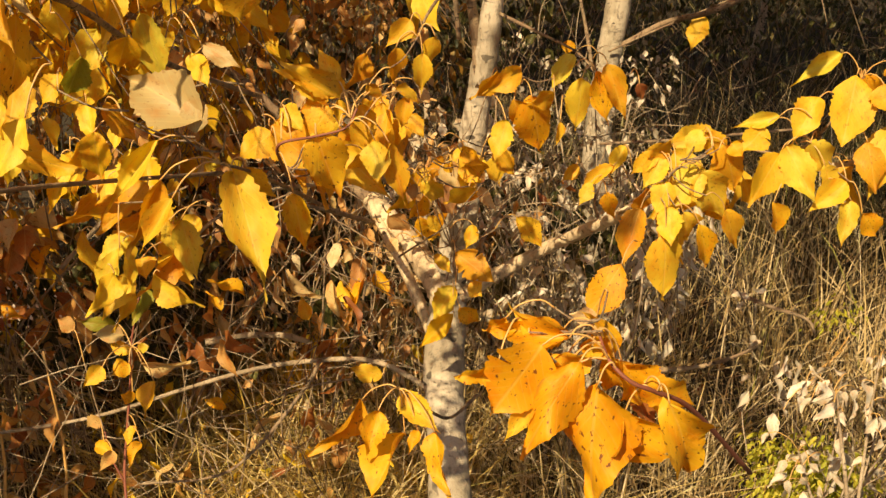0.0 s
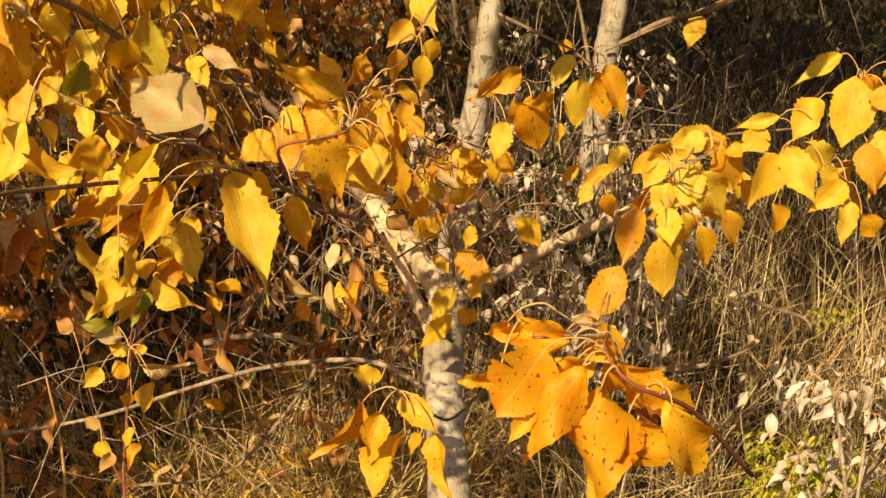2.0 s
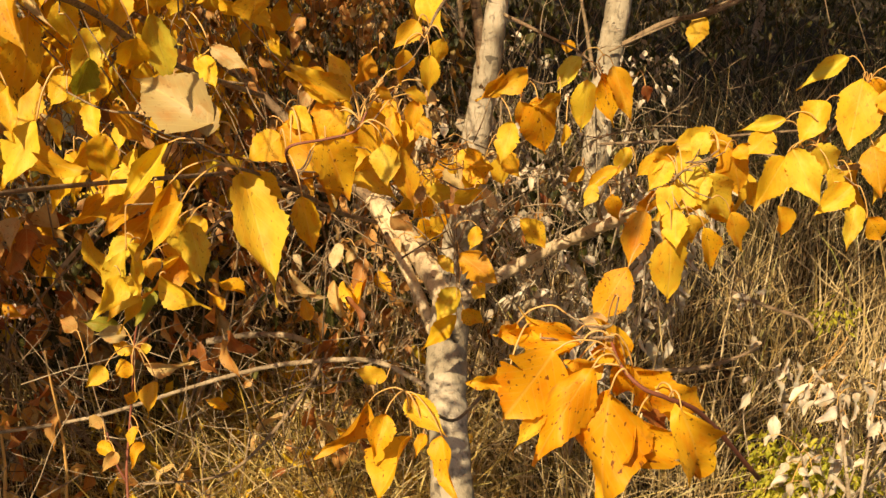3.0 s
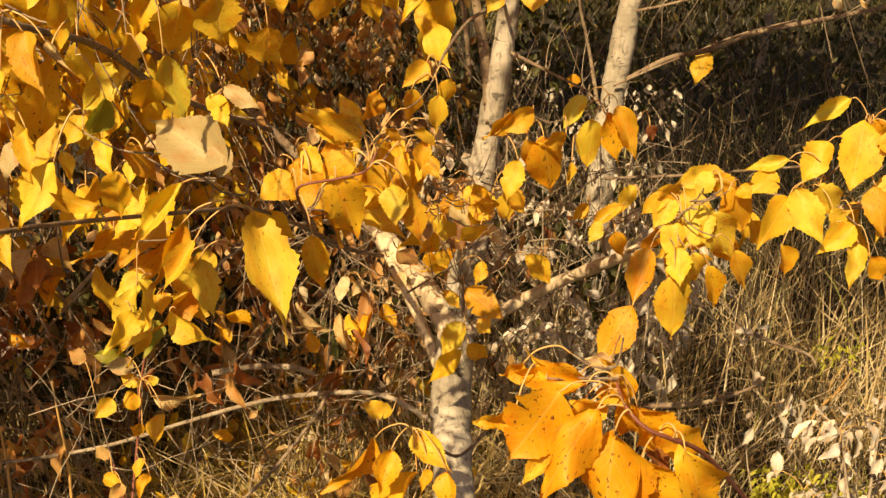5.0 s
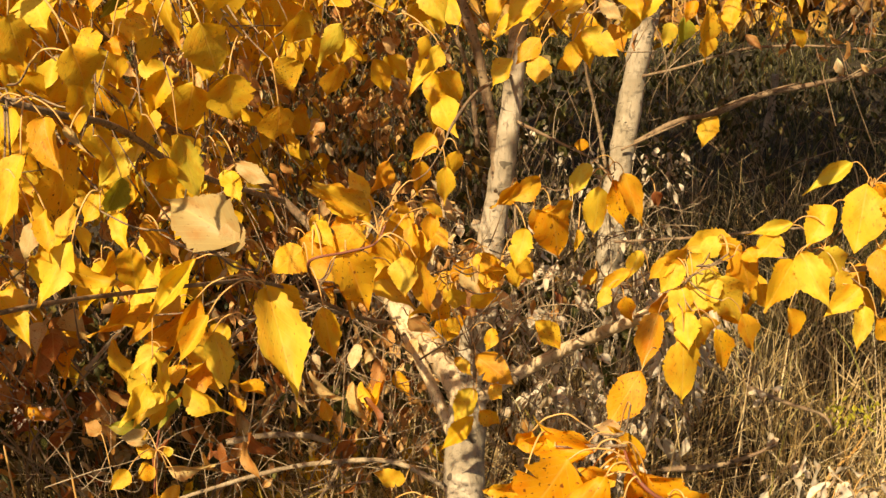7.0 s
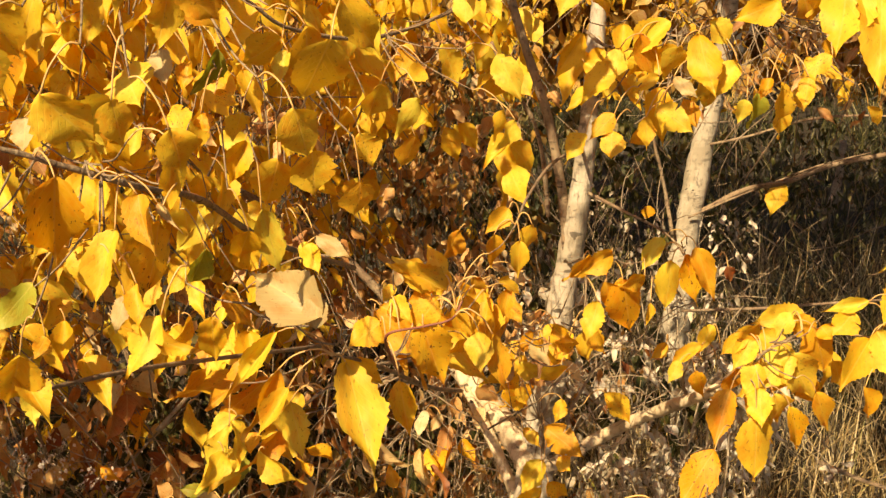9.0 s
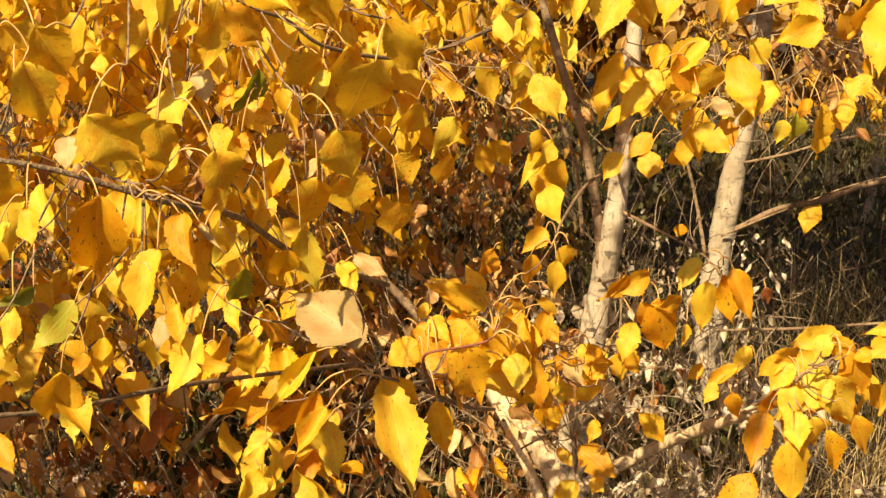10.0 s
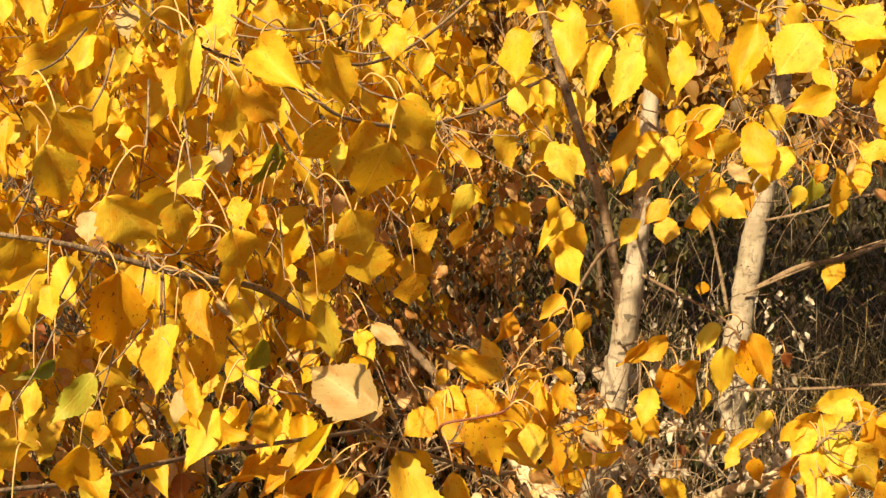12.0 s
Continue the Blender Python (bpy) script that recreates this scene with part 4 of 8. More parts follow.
petiole(twig_g, (0.424, 1.565, 1.005), (0.421, 1.563, 0.997), 0.005)
leaf(twig_g, (0.427, 1.636, 0.962), (0.469, 1.598, 0.929), (-0.6, -0.79, 0.14), 0.030, "gold", 5)
petiole(twig_g, (0.434, 1.636, 0.967), (0.427, 1.636, 0.962), 0.005)
leaf(twig_g, (0.577, 1.564, 1.005), (0.577, 1.503, 0.942), (-0.9, -0.32, 0.31), 0.039, "gold", 1)
petiole(twig_g, (0.56, 1.572, 1.011), (0.577, 1.564, 1.005), 0.006)
leaf(twig_b, (-0.11, 1.228, 1.131), (-0.078, 1.221, 1.083), (-0.52, -0.82, -0.23), 0.026, "gold", 1)
petiole(twig_b, (-0.105, 1.232, 1.141), (-0.11, 1.228, 1.131), 0.005)
leaf(twig_b, (-0.074, 1.16, 1.181), (-0.056, 1.125, 1.137), (-0.82, -0.56, 0.12), 0.029, "gold", 0)
petiole(twig_b, (-0.066, 1.162, 1.186), (-0.074, 1.16, 1.181), 0.005)
leaf(twig_b, (-0.072, 1.146, 1.202), (-0.094, 1.13, 1.14), (0.48, -0.88, 0.06), 0.032, "gold", 4)
petiole(twig_b, (-0.063, 1.149, 1.212), (-0.072, 1.146, 1.202), 0.005)
leaf(twig_b, (-0.109, 1.133, 1.158), (-0.055, 1.091, 1.111), (-0.34, -0.86, 0.38), 0.039, "gold", 5)
petiole(twig_b, (-0.105, 1.135, 1.162), (-0.109, 1.133, 1.158), 0.005)
leaf(twig_b, (-0.12, 1.209, 1.134), (-0.122, 1.165, 1.085), (-0.09, -0.74, 0.67), 0.030, "gold", 5)
petiole(twig_b, (-0.133, 1.212, 1.149), (-0.12, 1.209, 1.134), 0.006)
leaf(twig_b, (-0.055, 1.135, 1.194), (-0.068, 1.11, 1.127), (-0.69, -0.62, 0.37), 0.032, "gold", 5)
petiole(twig_b, (-0.049, 1.139, 1.207), (-0.055, 1.135, 1.194), 0.005)
leaf(twig_b, (-0.146, 1.225, 1.122), (-0.132, 1.191, 1.066), (0.83, -0.36, 0.43), 0.031, "gold", 4)
petiole(twig_b, (-0.134, 1.231, 1.135), (-0.146, 1.225, 1.122), 0.006)
leaf(twig_b, (-0.046, 1.151, 1.183), (-0.057, 1.119, 1.14), (-0.81, -0.35, 0.47), 0.029, "gold", 2)
petiole(twig_b, (-0.035, 1.155, 1.195), (-0.046, 1.151, 1.183), 0.005)
leaf(twig_b, (-0.069, 1.229, 1.176), (-0.114, 1.214, 1.102), (0.71, -0.64, -0.3), 0.044, "gold", 2)
petiole(twig_b, (-0.061, 1.232, 1.183), (-0.069, 1.229, 1.176), 0.005)
leaf(twig_b, (-0.062, 1.187, 1.176), (-0.033, 1.147, 1.119), (0.67, -0.39, 0.63), 0.032, "gold", 5)
petiole(twig_b, (-0.068, 1.19, 1.188), (-0.062, 1.187, 1.176), 0.005)
leaf(twig_b, (-0.11, 1.175, 1.164), (-0.068, 1.151, 1.12), (-0.51, -0.86, -0.03), 0.032, "gold", 0)
petiole(twig_b, (-0.106, 1.179, 1.177), (-0.11, 1.175, 1.164), 0.005)
leaf(twig_b, (-0.146, 1.18, 1.154), (-0.149, 1.136, 1.104), (-0.62, -0.58, 0.54), 0.030, "gold", 0)
petiole(twig_b, (-0.152, 1.182, 1.166), (-0.146, 1.18, 1.154), 0.005)
leaf(twig_b, (-0.061, 1.144, 1.199), (-0.056, 1.121, 1.132), (-0.79, -0.59, 0.15), 0.032, "gold", 4)
petiole(twig_b, (-0.073, 1.145, 1.208), (-0.061, 1.144, 1.199), 0.005)
leaf(twig_a, (-0.325, 1.197, 1.094), (-0.369, 1.151, 1.049), (-0.15, -0.62, 0.77), 0.038, "gold", 4)
petiole(twig_a, (-0.321, 1.199, 1.099), (-0.325, 1.197, 1.094), 0.005)
leaf(twig_a, (-0.345, 1.245, 1.06), (-0.412, 1.19, 1.046), (0.05, -0.31, 0.95), 0.043, "gold", 4)
petiole(twig_a, (-0.331, 1.253, 1.072), (-0.345, 1.245, 1.06), 0.006)
leaf(twig_a, (-0.281, 1.22, 1.049), (-0.291, 1.182, 0.992), (-0.11, -0.81, 0.57), 0.031, "gold", 1)
petiole(twig_a, (-0.275, 1.224, 1.056), (-0.281, 1.22, 1.049), 0.005)
leaf(twig_a, (-0.323, 1.261, 1.045), (-0.306, 1.236, 0.98), (-0.28, -0.92, 0.27), 0.033, "gold", 0)
petiole(twig_a, (-0.338, 1.262, 1.057), (-0.323, 1.261, 1.045), 0.006)
leaf(twig_a, (-0.291, 1.171, 1.028), (-0.331, 1.141, 0.977), (0.63, -0.77, -0.05), 0.031, "gold", 3)
petiole(twig_a, (-0.287, 1.176, 1.039), (-0.291, 1.171, 1.028), 0.005)
leaf(twig_a, (-0.313, 1.247, 1.024), (-0.293, 1.203, 0.972), (-0.26, -0.79, 0.56), 0.034, "gold", 3)
petiole(twig_a, (-0.313, 1.25, 1.032), (-0.313, 1.247, 1.024), 0.005)
leaf(twig_a, (-0.309, 1.193, 1.075), (-0.369, 1.159, 1.032), (0.6, -0.77, -0.22), 0.038, "gold", 4)
petiole(twig_a, (-0.297, 1.197, 1.079), (-0.309, 1.193, 1.075), 0.005)
leaf(twig_j, (0.065, 1.762, 0.944), (0.042, 1.735, 0.896), (-0.28, -0.77, 0.57), 0.027, "lemon", 1)
petiole(twig_j, (0.069, 1.765, 0.954), (0.065, 1.762, 0.944), 0.005)
leaf(twig_n, (-0.44, 1.097, 1.239), (-0.416, 1.096, 1.179), (0.78, -0.53, 0.33), 0.031, "gold", 3)
petiole(twig_n, (-0.428, 1.104, 1.247), (-0.44, 1.097, 1.239), 0.005)
leaf(twig_n, (-0.4, 1.059, 1.254), (-0.405, 1.019, 1.183), (0.32, -0.83, 0.46), 0.043, "gold", 0)
petiole(twig_n, (-0.404, 1.061, 1.265), (-0.4, 1.059, 1.254), 0.005)
leaf(twig_a, (-0.393, 1.232, 1.071), (-0.424, 1.189, 1.035), (0.84, -0.54, -0.06), 0.027, "gold", 5)
petiole(twig_a, (-0.391, 1.238, 1.085), (-0.393, 1.232, 1.071), 0.005)
leaf(twig_a, (-0.436, 1.29, 1.001), (-0.409, 1.243, 0.95), (0.79, -0.19, 0.59), 0.032, "gold", 4)
petiole(twig_a, (-0.423, 1.296, 1.004), (-0.436, 1.29, 1.001), 0.005)
leaf(twig_a, (-0.423, 1.38, 1.071), (-0.432, 1.342, 1.022), (-0.54, -0.62, 0.58), 0.030, "gold", 0)
petiole(twig_a, (-0.421, 1.385, 1.086), (-0.423, 1.38, 1.071), 0.005)
leaf(twig_p, (0.105, 1.765, 1.402), (0.073, 1.767, 1.345), (-0.44, -0.86, 0.23), 0.030, "lemon", 1)
petiole(twig_p, (0.095, 1.768, 1.421), (0.105, 1.765, 1.402), 0.007)
leaf(twig_p, (0.18, 1.653, 1.408), (0.129, 1.631, 1.371), (0.55, -0.78, -0.29), 0.030, "lemon", 2)
petiole(twig_p, (0.189, 1.654, 1.427), (0.18, 1.653, 1.408), 0.006)
leaf(twig_p, (0.202, 1.624, 1.413), (0.144, 1.615, 1.374), (0.02, -0.98, 0.19), 0.037, "lemon", 3)
petiole(twig_p, (0.183, 1.628, 1.424), (0.202, 1.624, 1.413), 0.007)
leaf(twig_p, (0.168, 1.684, 1.411), (0.145, 1.654, 1.356), (-0.38, -0.74, 0.56), 0.031, "lemon", 1)
petiole(twig_p, (0.178, 1.683, 1.417), (0.168, 1.684, 1.411), 0.005)
leaf(twig_p, (0.115, 1.71, 1.402), (0.173, 1.669, 1.374), (-0.61, -0.78, -0.14), 0.034, "lemon", 2)
petiole(twig_p, (0.109, 1.712, 1.42), (0.115, 1.71, 1.402), 0.006)
leaf(twig_p, (0.25, 1.717, 1.399), (0.243, 1.67, 1.321), (0.6, -0.71, 0.38), 0.042, "lemon", 5)
petiole(twig_p, (0.236, 1.72, 1.405), (0.25, 1.717, 1.399), 0.005)
leaf(twig_p, (0.087, 1.78, 1.39), (0.031, 1.732, 1.323), (-0.38, -0.57, 0.73), 0.050, "lemon", 1)
petiole(twig_p, (0.101, 1.779, 1.395), (0.087, 1.78, 1.39), 0.005)
leaf(twig_p, (0.119, 1.599, 1.45), (0.112, 1.586, 1.396), (-0.18, -0.95, 0.25), 0.028, "lemon", 3)
petiole(twig_p, (0.137, 1.598, 1.468), (0.119, 1.599, 1.45), 0.007)
leaf(twig_p, (0.102, 1.662, 1.374), (0.049, 1.655, 1.319), (-0.44, -0.74, 0.5), 0.035, "lemon", 4)
petiole(twig_p, (0.116, 1.662, 1.387), (0.102, 1.662, 1.374), 0.006)
leaf(twig_p, (0.169, 1.59, 1.364), (0.174, 1.579, 1.279), (-0.06, -0.99, 0.12), 0.043, "lemon", 0)
petiole(twig_p, (0.185, 1.589, 1.377), (0.169, 1.59, 1.364), 0.006)
leaf(twig_p, (0.17, 1.619, 1.43), (0.18, 1.614, 1.379), (-0.86, -0.5, -0.11), 0.025, "lemon", 1)
petiole(twig_p, (0.173, 1.62, 1.446), (0.17, 1.619, 1.43), 0.005)
leaf(twig_p, (0.072, 1.701, 1.387), (0.12, 1.681, 1.36), (-0.2, -0.93, 0.31), 0.029, "lemon", 0)
petiole(twig_p, (0.055, 1.703, 1.4), (0.072, 1.701, 1.387), 0.006)
leaf(twig_p, (0.101, 1.784, 1.373), (0.115, 1.747, 1.313), (0.41, -0.73, 0.55), 0.034, "lemon", 0)
petiole(twig_p, (0.115, 1.785, 1.391), (0.101, 1.784, 1.373), 0.007)
leaf(twig_p, (0.122, 1.762, 1.363), (0.169, 1.724, 1.318), (0.25, -0.59, 0.77), 0.036, "lemon", 1)
petiole(twig_p, (0.119, 1.764, 1.377), (0.122, 1.762, 1.363), 0.005)
leaf(twig_t, (0.126, 1.434, 1.59), (0.153, 1.428, 1.537), (0.39, -0.87, 0.29), 0.028, "lemon", 3)
petiole(twig_t, (0.124, 1.434, 1.607), (0.126, 1.434, 1.59), 0.005)
leaf(twig_t, (0.075, 1.435, 1.548), (0.07, 1.408, 1.47), (-0.9, -0.4, 0.19), 0.046, "lemon", 5)
petiole(twig_t, (0.091, 1.434, 1.563), (0.075, 1.435, 1.548), 0.007)
leaf(twig_t, (0.047, 1.375, 1.574), (0.063, 1.355, 1.495), (-0.57, -0.81, 0.1), 0.041, "lemon", 3)
petiole(twig_t, (0.053, 1.375, 1.583), (0.047, 1.375, 1.574), 0.005)
leaf(twig_t, (0, 1.382, 1.584), (-0.031, 1.356, 1.515), (-0.45, -0.75, 0.48), 0.039, "lemon", 5)
petiole(twig_t, (0.001, 1.382, 1.596), (0, 1.382, 1.584), 0.005)
leaf(twig_t2, (0.274, 1.451, 1.6), (0.331, 1.448, 1.557), (0.31, -0.83, 0.46), 0.032, "lemon", 2)
petiole(twig_t2, (0.277, 1.45, 1.606), (0.274, 1.451, 1.6), 0.005)
leaf(twig_t2, (0.355, 1.552, 1.553), (0.375, 1.541, 1.513), (-0.84, -0.46, -0.29), 0.019, "lemon", 4)
petiole(twig_t2, (0.341, 1.555, 1.568), (0.355, 1.552, 1.553), 0.006)
leaf(twig_t2, (0.229, 1.489, 1.546), (0.185, 1.458, 1.485), (-0.56, -0.51, 0.65), 0.037, "lemon", 0)
petiole(twig_t2, (0.243, 1.487, 1.558), (0.229, 1.489, 1.546), 0.006)
leaf(twig_t2, (0.353, 1.525, 1.558), (0.351, 1.491, 1.493), (-0.84, -0.46, 0.27), 0.033, "lemon", 0)
petiole(twig_t2, (0.368, 1.521, 1.57), (0.353, 1.525, 1.558), 0.006)
leaf(twig_t2, (0.284, 1.505, 1.572), (0.283, 1.497, 1.483), (-0.85, -0.53, 0.06), 0.043, "lemon", 5)
petiole(twig_t2, (0.272, 1.507, 1.586), (0.284, 1.505, 1.572), 0.005)
leaf(twig_t2, (0.24, 1.502, 1.577), (0.257, 1.496, 1.533), (-0.63, -0.76, -0.13), 0.021, "lemon", 4)
petiole(twig_t2, (0.226, 1.505, 1.587), (0.24, 1.502, 1.577), 0.005)
leaf(twig_t2, (0.268, 1.428, 1.519), (0.291, 1.406, 1.473), (0.28, -0.8, 0.53), 0.028, "lemon", 4)
petiole(twig_t2, (0.272, 1.428, 1.529), (0.268, 1.428, 1.519), 0.005)
leaf(twig_t2, (0.205, 1.501, 1.564), (0.207, 1.495, 1.501), (0.41, -0.9, 0.11), 0.028, "lemon", 1)
petiole(twig_t2, (0.205, 1.501, 1.581), (0.205, 1.501, 1.564), 0.005)
leaf(twig_t2, (0.213, 1.445, 1.541), (0.183, 1.43, 1.479), (-0.29, -0.89, 0.36), 0.034, "lemon", 2)
petiole(twig_t2, (0.199, 1.448, 1.553), (0.213, 1.445, 1.541), 0.006)
leaf(twig_t2, (0.197, 1.418, 1.558), (0.181, 1.401, 1.51), (-0.45, -0.79, 0.41), 0.025, "lemon", 2)
petiole(twig_t2, (0.184, 1.42, 1.564), (0.197, 1.418, 1.558), 0.005)
leaf(twig_t2, (0.304, 1.577, 1.563), (0.32, 1.581, 1.501), (-0.86, -0.44, -0.25), 0.030, "lemon", 4)
petiole(twig_t2, (0.317, 1.574, 1.581), (0.304, 1.577, 1.563), 0.007)
leaf(twig_o, (-0.377, 1.419, 1.314), (-0.399, 1.407, 1.249), (0.27, -0.96, 0.07), 0.033, "lemon", 3)
petiole(twig_o, (-0.37, 1.423, 1.33), (-0.377, 1.419, 1.314), 0.005)
leaf(twig_o, (-0.261, 1.55, 1.466), (-0.256, 1.531, 1.396), (0.19, -0.94, 0.28), 0.036, "lemon", 5)
petiole(twig_o, (-0.244, 1.553, 1.476), (-0.261, 1.55, 1.466), 0.006)
leaf(twig_o, (-0.259, 1.604, 1.436), (-0.217, 1.589, 1.356), (0.77, -0.42, 0.49), 0.047, "lemon", 4)
petiole(twig_o, (-0.27, 1.603, 1.442), (-0.259, 1.604, 1.436), 0.005)
leaf(twig_o, (-0.431, 1.498, 1.309), (-0.374, 1.494, 1.288), (-0.01, -0.99, 0.16), 0.031, "lemon", 0)
petiole(twig_o, (-0.436, 1.499, 1.324), (-0.431, 1.498, 1.309), 0.005)
leaf(twig_o, (-0.369, 1.552, 1.442), (-0.375, 1.529, 1.383), (0.91, -0.4, 0.06), 0.033, "lemon", 4)
petiole(twig_o, (-0.351, 1.556, 1.452), (-0.369, 1.552, 1.442), 0.006)
leaf(twig_o, (-0.368, 1.549, 1.402), (-0.322, 1.538, 1.375), (0.2, -0.73, 0.65), 0.027, "lemon", 3)
petiole(twig_o, (-0.381, 1.548, 1.411), (-0.368, 1.549, 1.402), 0.005)
leaf(twig_o, (-0.413, 1.444, 1.267), (-0.41, 1.4, 1.197), (0.82, -0.47, 0.33), 0.036, "lemon", 1)
petiole(twig_o, (-0.429, 1.443, 1.286), (-0.413, 1.444, 1.267), 0.007)
leaf(twig_o, (-0.47, 1.549, 1.339), (-0.474, 1.529, 1.272), (0.91, -0.41, 0.07), 0.034, "lemon", 4)
petiole(twig_o, (-0.464, 1.553, 1.358), (-0.47, 1.549, 1.339), 0.006)
leaf(twig_o, (-0.25, 1.599, 1.379), (-0.22, 1.571, 1.316), (0.65, -0.53, 0.55), 0.036, "lemon", 1)
petiole(twig_o, (-0.264, 1.597, 1.383), (-0.25, 1.599, 1.379), 0.005)
leaf(twig_o, (-0.384, 1.451, 1.401), (-0.358, 1.434, 1.335), (0.56, -0.72, 0.41), 0.034, "lemon", 0)
petiole(twig_o, (-0.379, 1.453, 1.407), (-0.384, 1.451, 1.401), 0.005)
leaf(twig_u, (-0.519, 1.135, 1.563), (-0.539, 1.131, 1.49), (0.83, -0.52, -0.2), 0.036, "lemon", 2)
petiole(twig_u, (-0.528, 1.131, 1.572), (-0.519, 1.135, 1.563), 0.005)
leaf(twig_u, (-0.371, 1.327, 1.57), (-0.399, 1.31, 1.531), (0.02, -0.92, 0.38), 0.025, "lemon", 3)
petiole(twig_u, (-0.365, 1.328, 1.582), (-0.371, 1.327, 1.57), 0.005)
leaf(twig_u, (-0.576, 1.259, 1.552), (-0.559, 1.259, 1.502), (0.79, -0.56, 0.26), 0.026, "lemon", 0)
petiole(twig_u, (-0.586, 1.255, 1.556), (-0.576, 1.259, 1.552), 0.005)
leaf(twig_u, (-0.393, 1.215, 1.575), (-0.449, 1.196, 1.567), (0.13, -0.69, 0.71), 0.025, "lemon", 2)
petiole(twig_u, (-0.398, 1.214, 1.589), (-0.393, 1.215, 1.575), 0.005)
leaf(twig_u, (-0.364, 1.335, 1.536), (-0.362, 1.318, 1.468), (0.85, -0.5, 0.15), 0.029, "lemon", 4)
petiole(twig_u, (-0.377, 1.332, 1.544), (-0.364, 1.335, 1.536), 0.005)
leaf(twig_u, (-0.536, 1.124, 1.565), (-0.598, 1.092, 1.524), (0.56, -0.8, -0.21), 0.038, "lemon", 4)
petiole(twig_u, (-0.544, 1.121, 1.572), (-0.536, 1.124, 1.565), 0.005)
leaf(twig_u, (-0.361, 1.281, 1.548), (-0.393, 1.26, 1.491), (-0.12, -0.91, 0.4), 0.032, "lemon", 0)
petiole(twig_u, (-0.371, 1.279, 1.557), (-0.361, 1.281, 1.548), 0.005)
leaf(twig_u, (-0.537, 1.18, 1.508), (-0.566, 1.167, 1.433), (0.33, -0.94, 0.03), 0.039, "lemon", 0)
petiole(twig_u, (-0.526, 1.184, 1.512), (-0.537, 1.18, 1.508), 0.005)
leaf(twig_u, (-0.381, 1.296, 1.536), (-0.373, 1.28, 1.458), (-0.04, -0.98, 0.2), 0.036, "lemon", 1)
petiole(twig_u, (-0.377, 1.297, 1.548), (-0.381, 1.296, 1.536), 0.005)
leaf(twig_u, (-0.423, 1.309, 1.56), (-0.429, 1.306, 1.492), (-0.42, -0.9, 0.09), 0.029, "lemon", 0)
petiole(twig_u, (-0.418, 1.311, 1.573), (-0.423, 1.309, 1.56), 0.005)
leaf(twig_u, (-0.32, 1.344, 1.493), (-0.369, 1.324, 1.43), (-0.39, -0.75, 0.54), 0.043, "lemon", 3)
petiole(twig_u, (-0.309, 1.347, 1.509), (-0.32, 1.344, 1.493), 0.006)
leaf(twig_u, (-0.566, 1.126, 1.507), (-0.589, 1.119, 1.441), (0.84, -0.48, -0.25), 0.036, "lemon", 1)
petiole(twig_u, (-0.574, 1.123, 1.512), (-0.566, 1.126, 1.507), 0.005)
leaf(twig_u, (-0.581, 1.263, 1.489), (-0.543, 1.254, 1.456), (-0.36, -0.92, -0.16), 0.023, "lemon", 0)
petiole(twig_u, (-0.591, 1.259, 1.502), (-0.581, 1.263, 1.489), 0.005)
leaf(twig_n, (-0.586, 1.088, 1.323), (-0.585, 1.073, 1.261), (0.68, -0.71, 0.19), 0.030, "lemon", 2)
petiole(twig_n, (-0.579, 1.093, 1.333), (-0.586, 1.088, 1.323), 0.005)
leaf(twig_n, (-0.532, 1.042, 1.349), (-0.511, 1.008, 1.299), (-0.38, -0.83, 0.41), 0.027, "lemon", 0)
petiole(twig_n, (-0.535, 1.042, 1.359), (-0.532, 1.042, 1.349), 0.005)
leaf(twig_n, (-0.481, 1.026, 1.285), (-0.426, 1.04, 1.297), (0.32, -0.77, -0.55), 0.027, "lemon", 4)
petiole(twig_n, (-0.484, 1.026, 1.291), (-0.481, 1.026, 1.285), 0.005)
leaf(twig_n, (-0.458, 1.032, 1.31), (-0.491, 0.995, 1.266), (0.38, -0.83, 0.4), 0.035, "lemon", 1)
petiole(twig_n, (-0.45, 1.037, 1.321), (-0.458, 1.032, 1.31), 0.005)
leaf(twig_n, (-0.512, 1.102, 1.273), (-0.492, 1.083, 1.221), (0.84, -0.3, 0.44), 0.029, "lemon", 1)
petiole(twig_n, (-0.51, 1.105, 1.282), (-0.512, 1.102, 1.273), 0.005)
leaf(twig_n, (-0.56, 1.024, 1.315), (-0.578, 1.005, 1.252), (-0.42, -0.83, 0.37), 0.030, "lemon", 0)
petiole(twig_n, (-0.562, 1.025, 1.325), (-0.56, 1.024, 1.315), 0.005)
leaf(twig_n, (-0.459, 1.056, 1.271), (-0.453, 1.042, 1.211), (-0.48, -0.86, 0.16), 0.031, "lemon", 0)
petiole(twig_n, (-0.45, 1.06, 1.275), (-0.459, 1.056, 1.271), 0.005)
leaf(twig_n, (-0.46, 1.121, 1.322), (-0.465, 1.105, 1.273), (0.12, -0.95, 0.3), 0.024, "lemon", 3)
petiole(twig_n, (-0.452, 1.126, 1.333), (-0.46, 1.121, 1.322), 0.005)
leaf(twig_n, (-0.57, 1.083, 1.331), (-0.619, 1.017, 1.317), (0.76, -0.61, 0.23), 0.040, "lemon", 3)
petiole(twig_n, (-0.56, 1.09, 1.342), (-0.57, 1.083, 1.331), 0.005)
leaf(twig_n, (-0.461, 1.073, 1.339), (-0.458, 1.037, 1.277), (0.32, -0.81, 0.49), 0.035, "lemon", 5)
petiole(twig_n, (-0.455, 1.077, 1.348), (-0.461, 1.073, 1.339), 0.005)
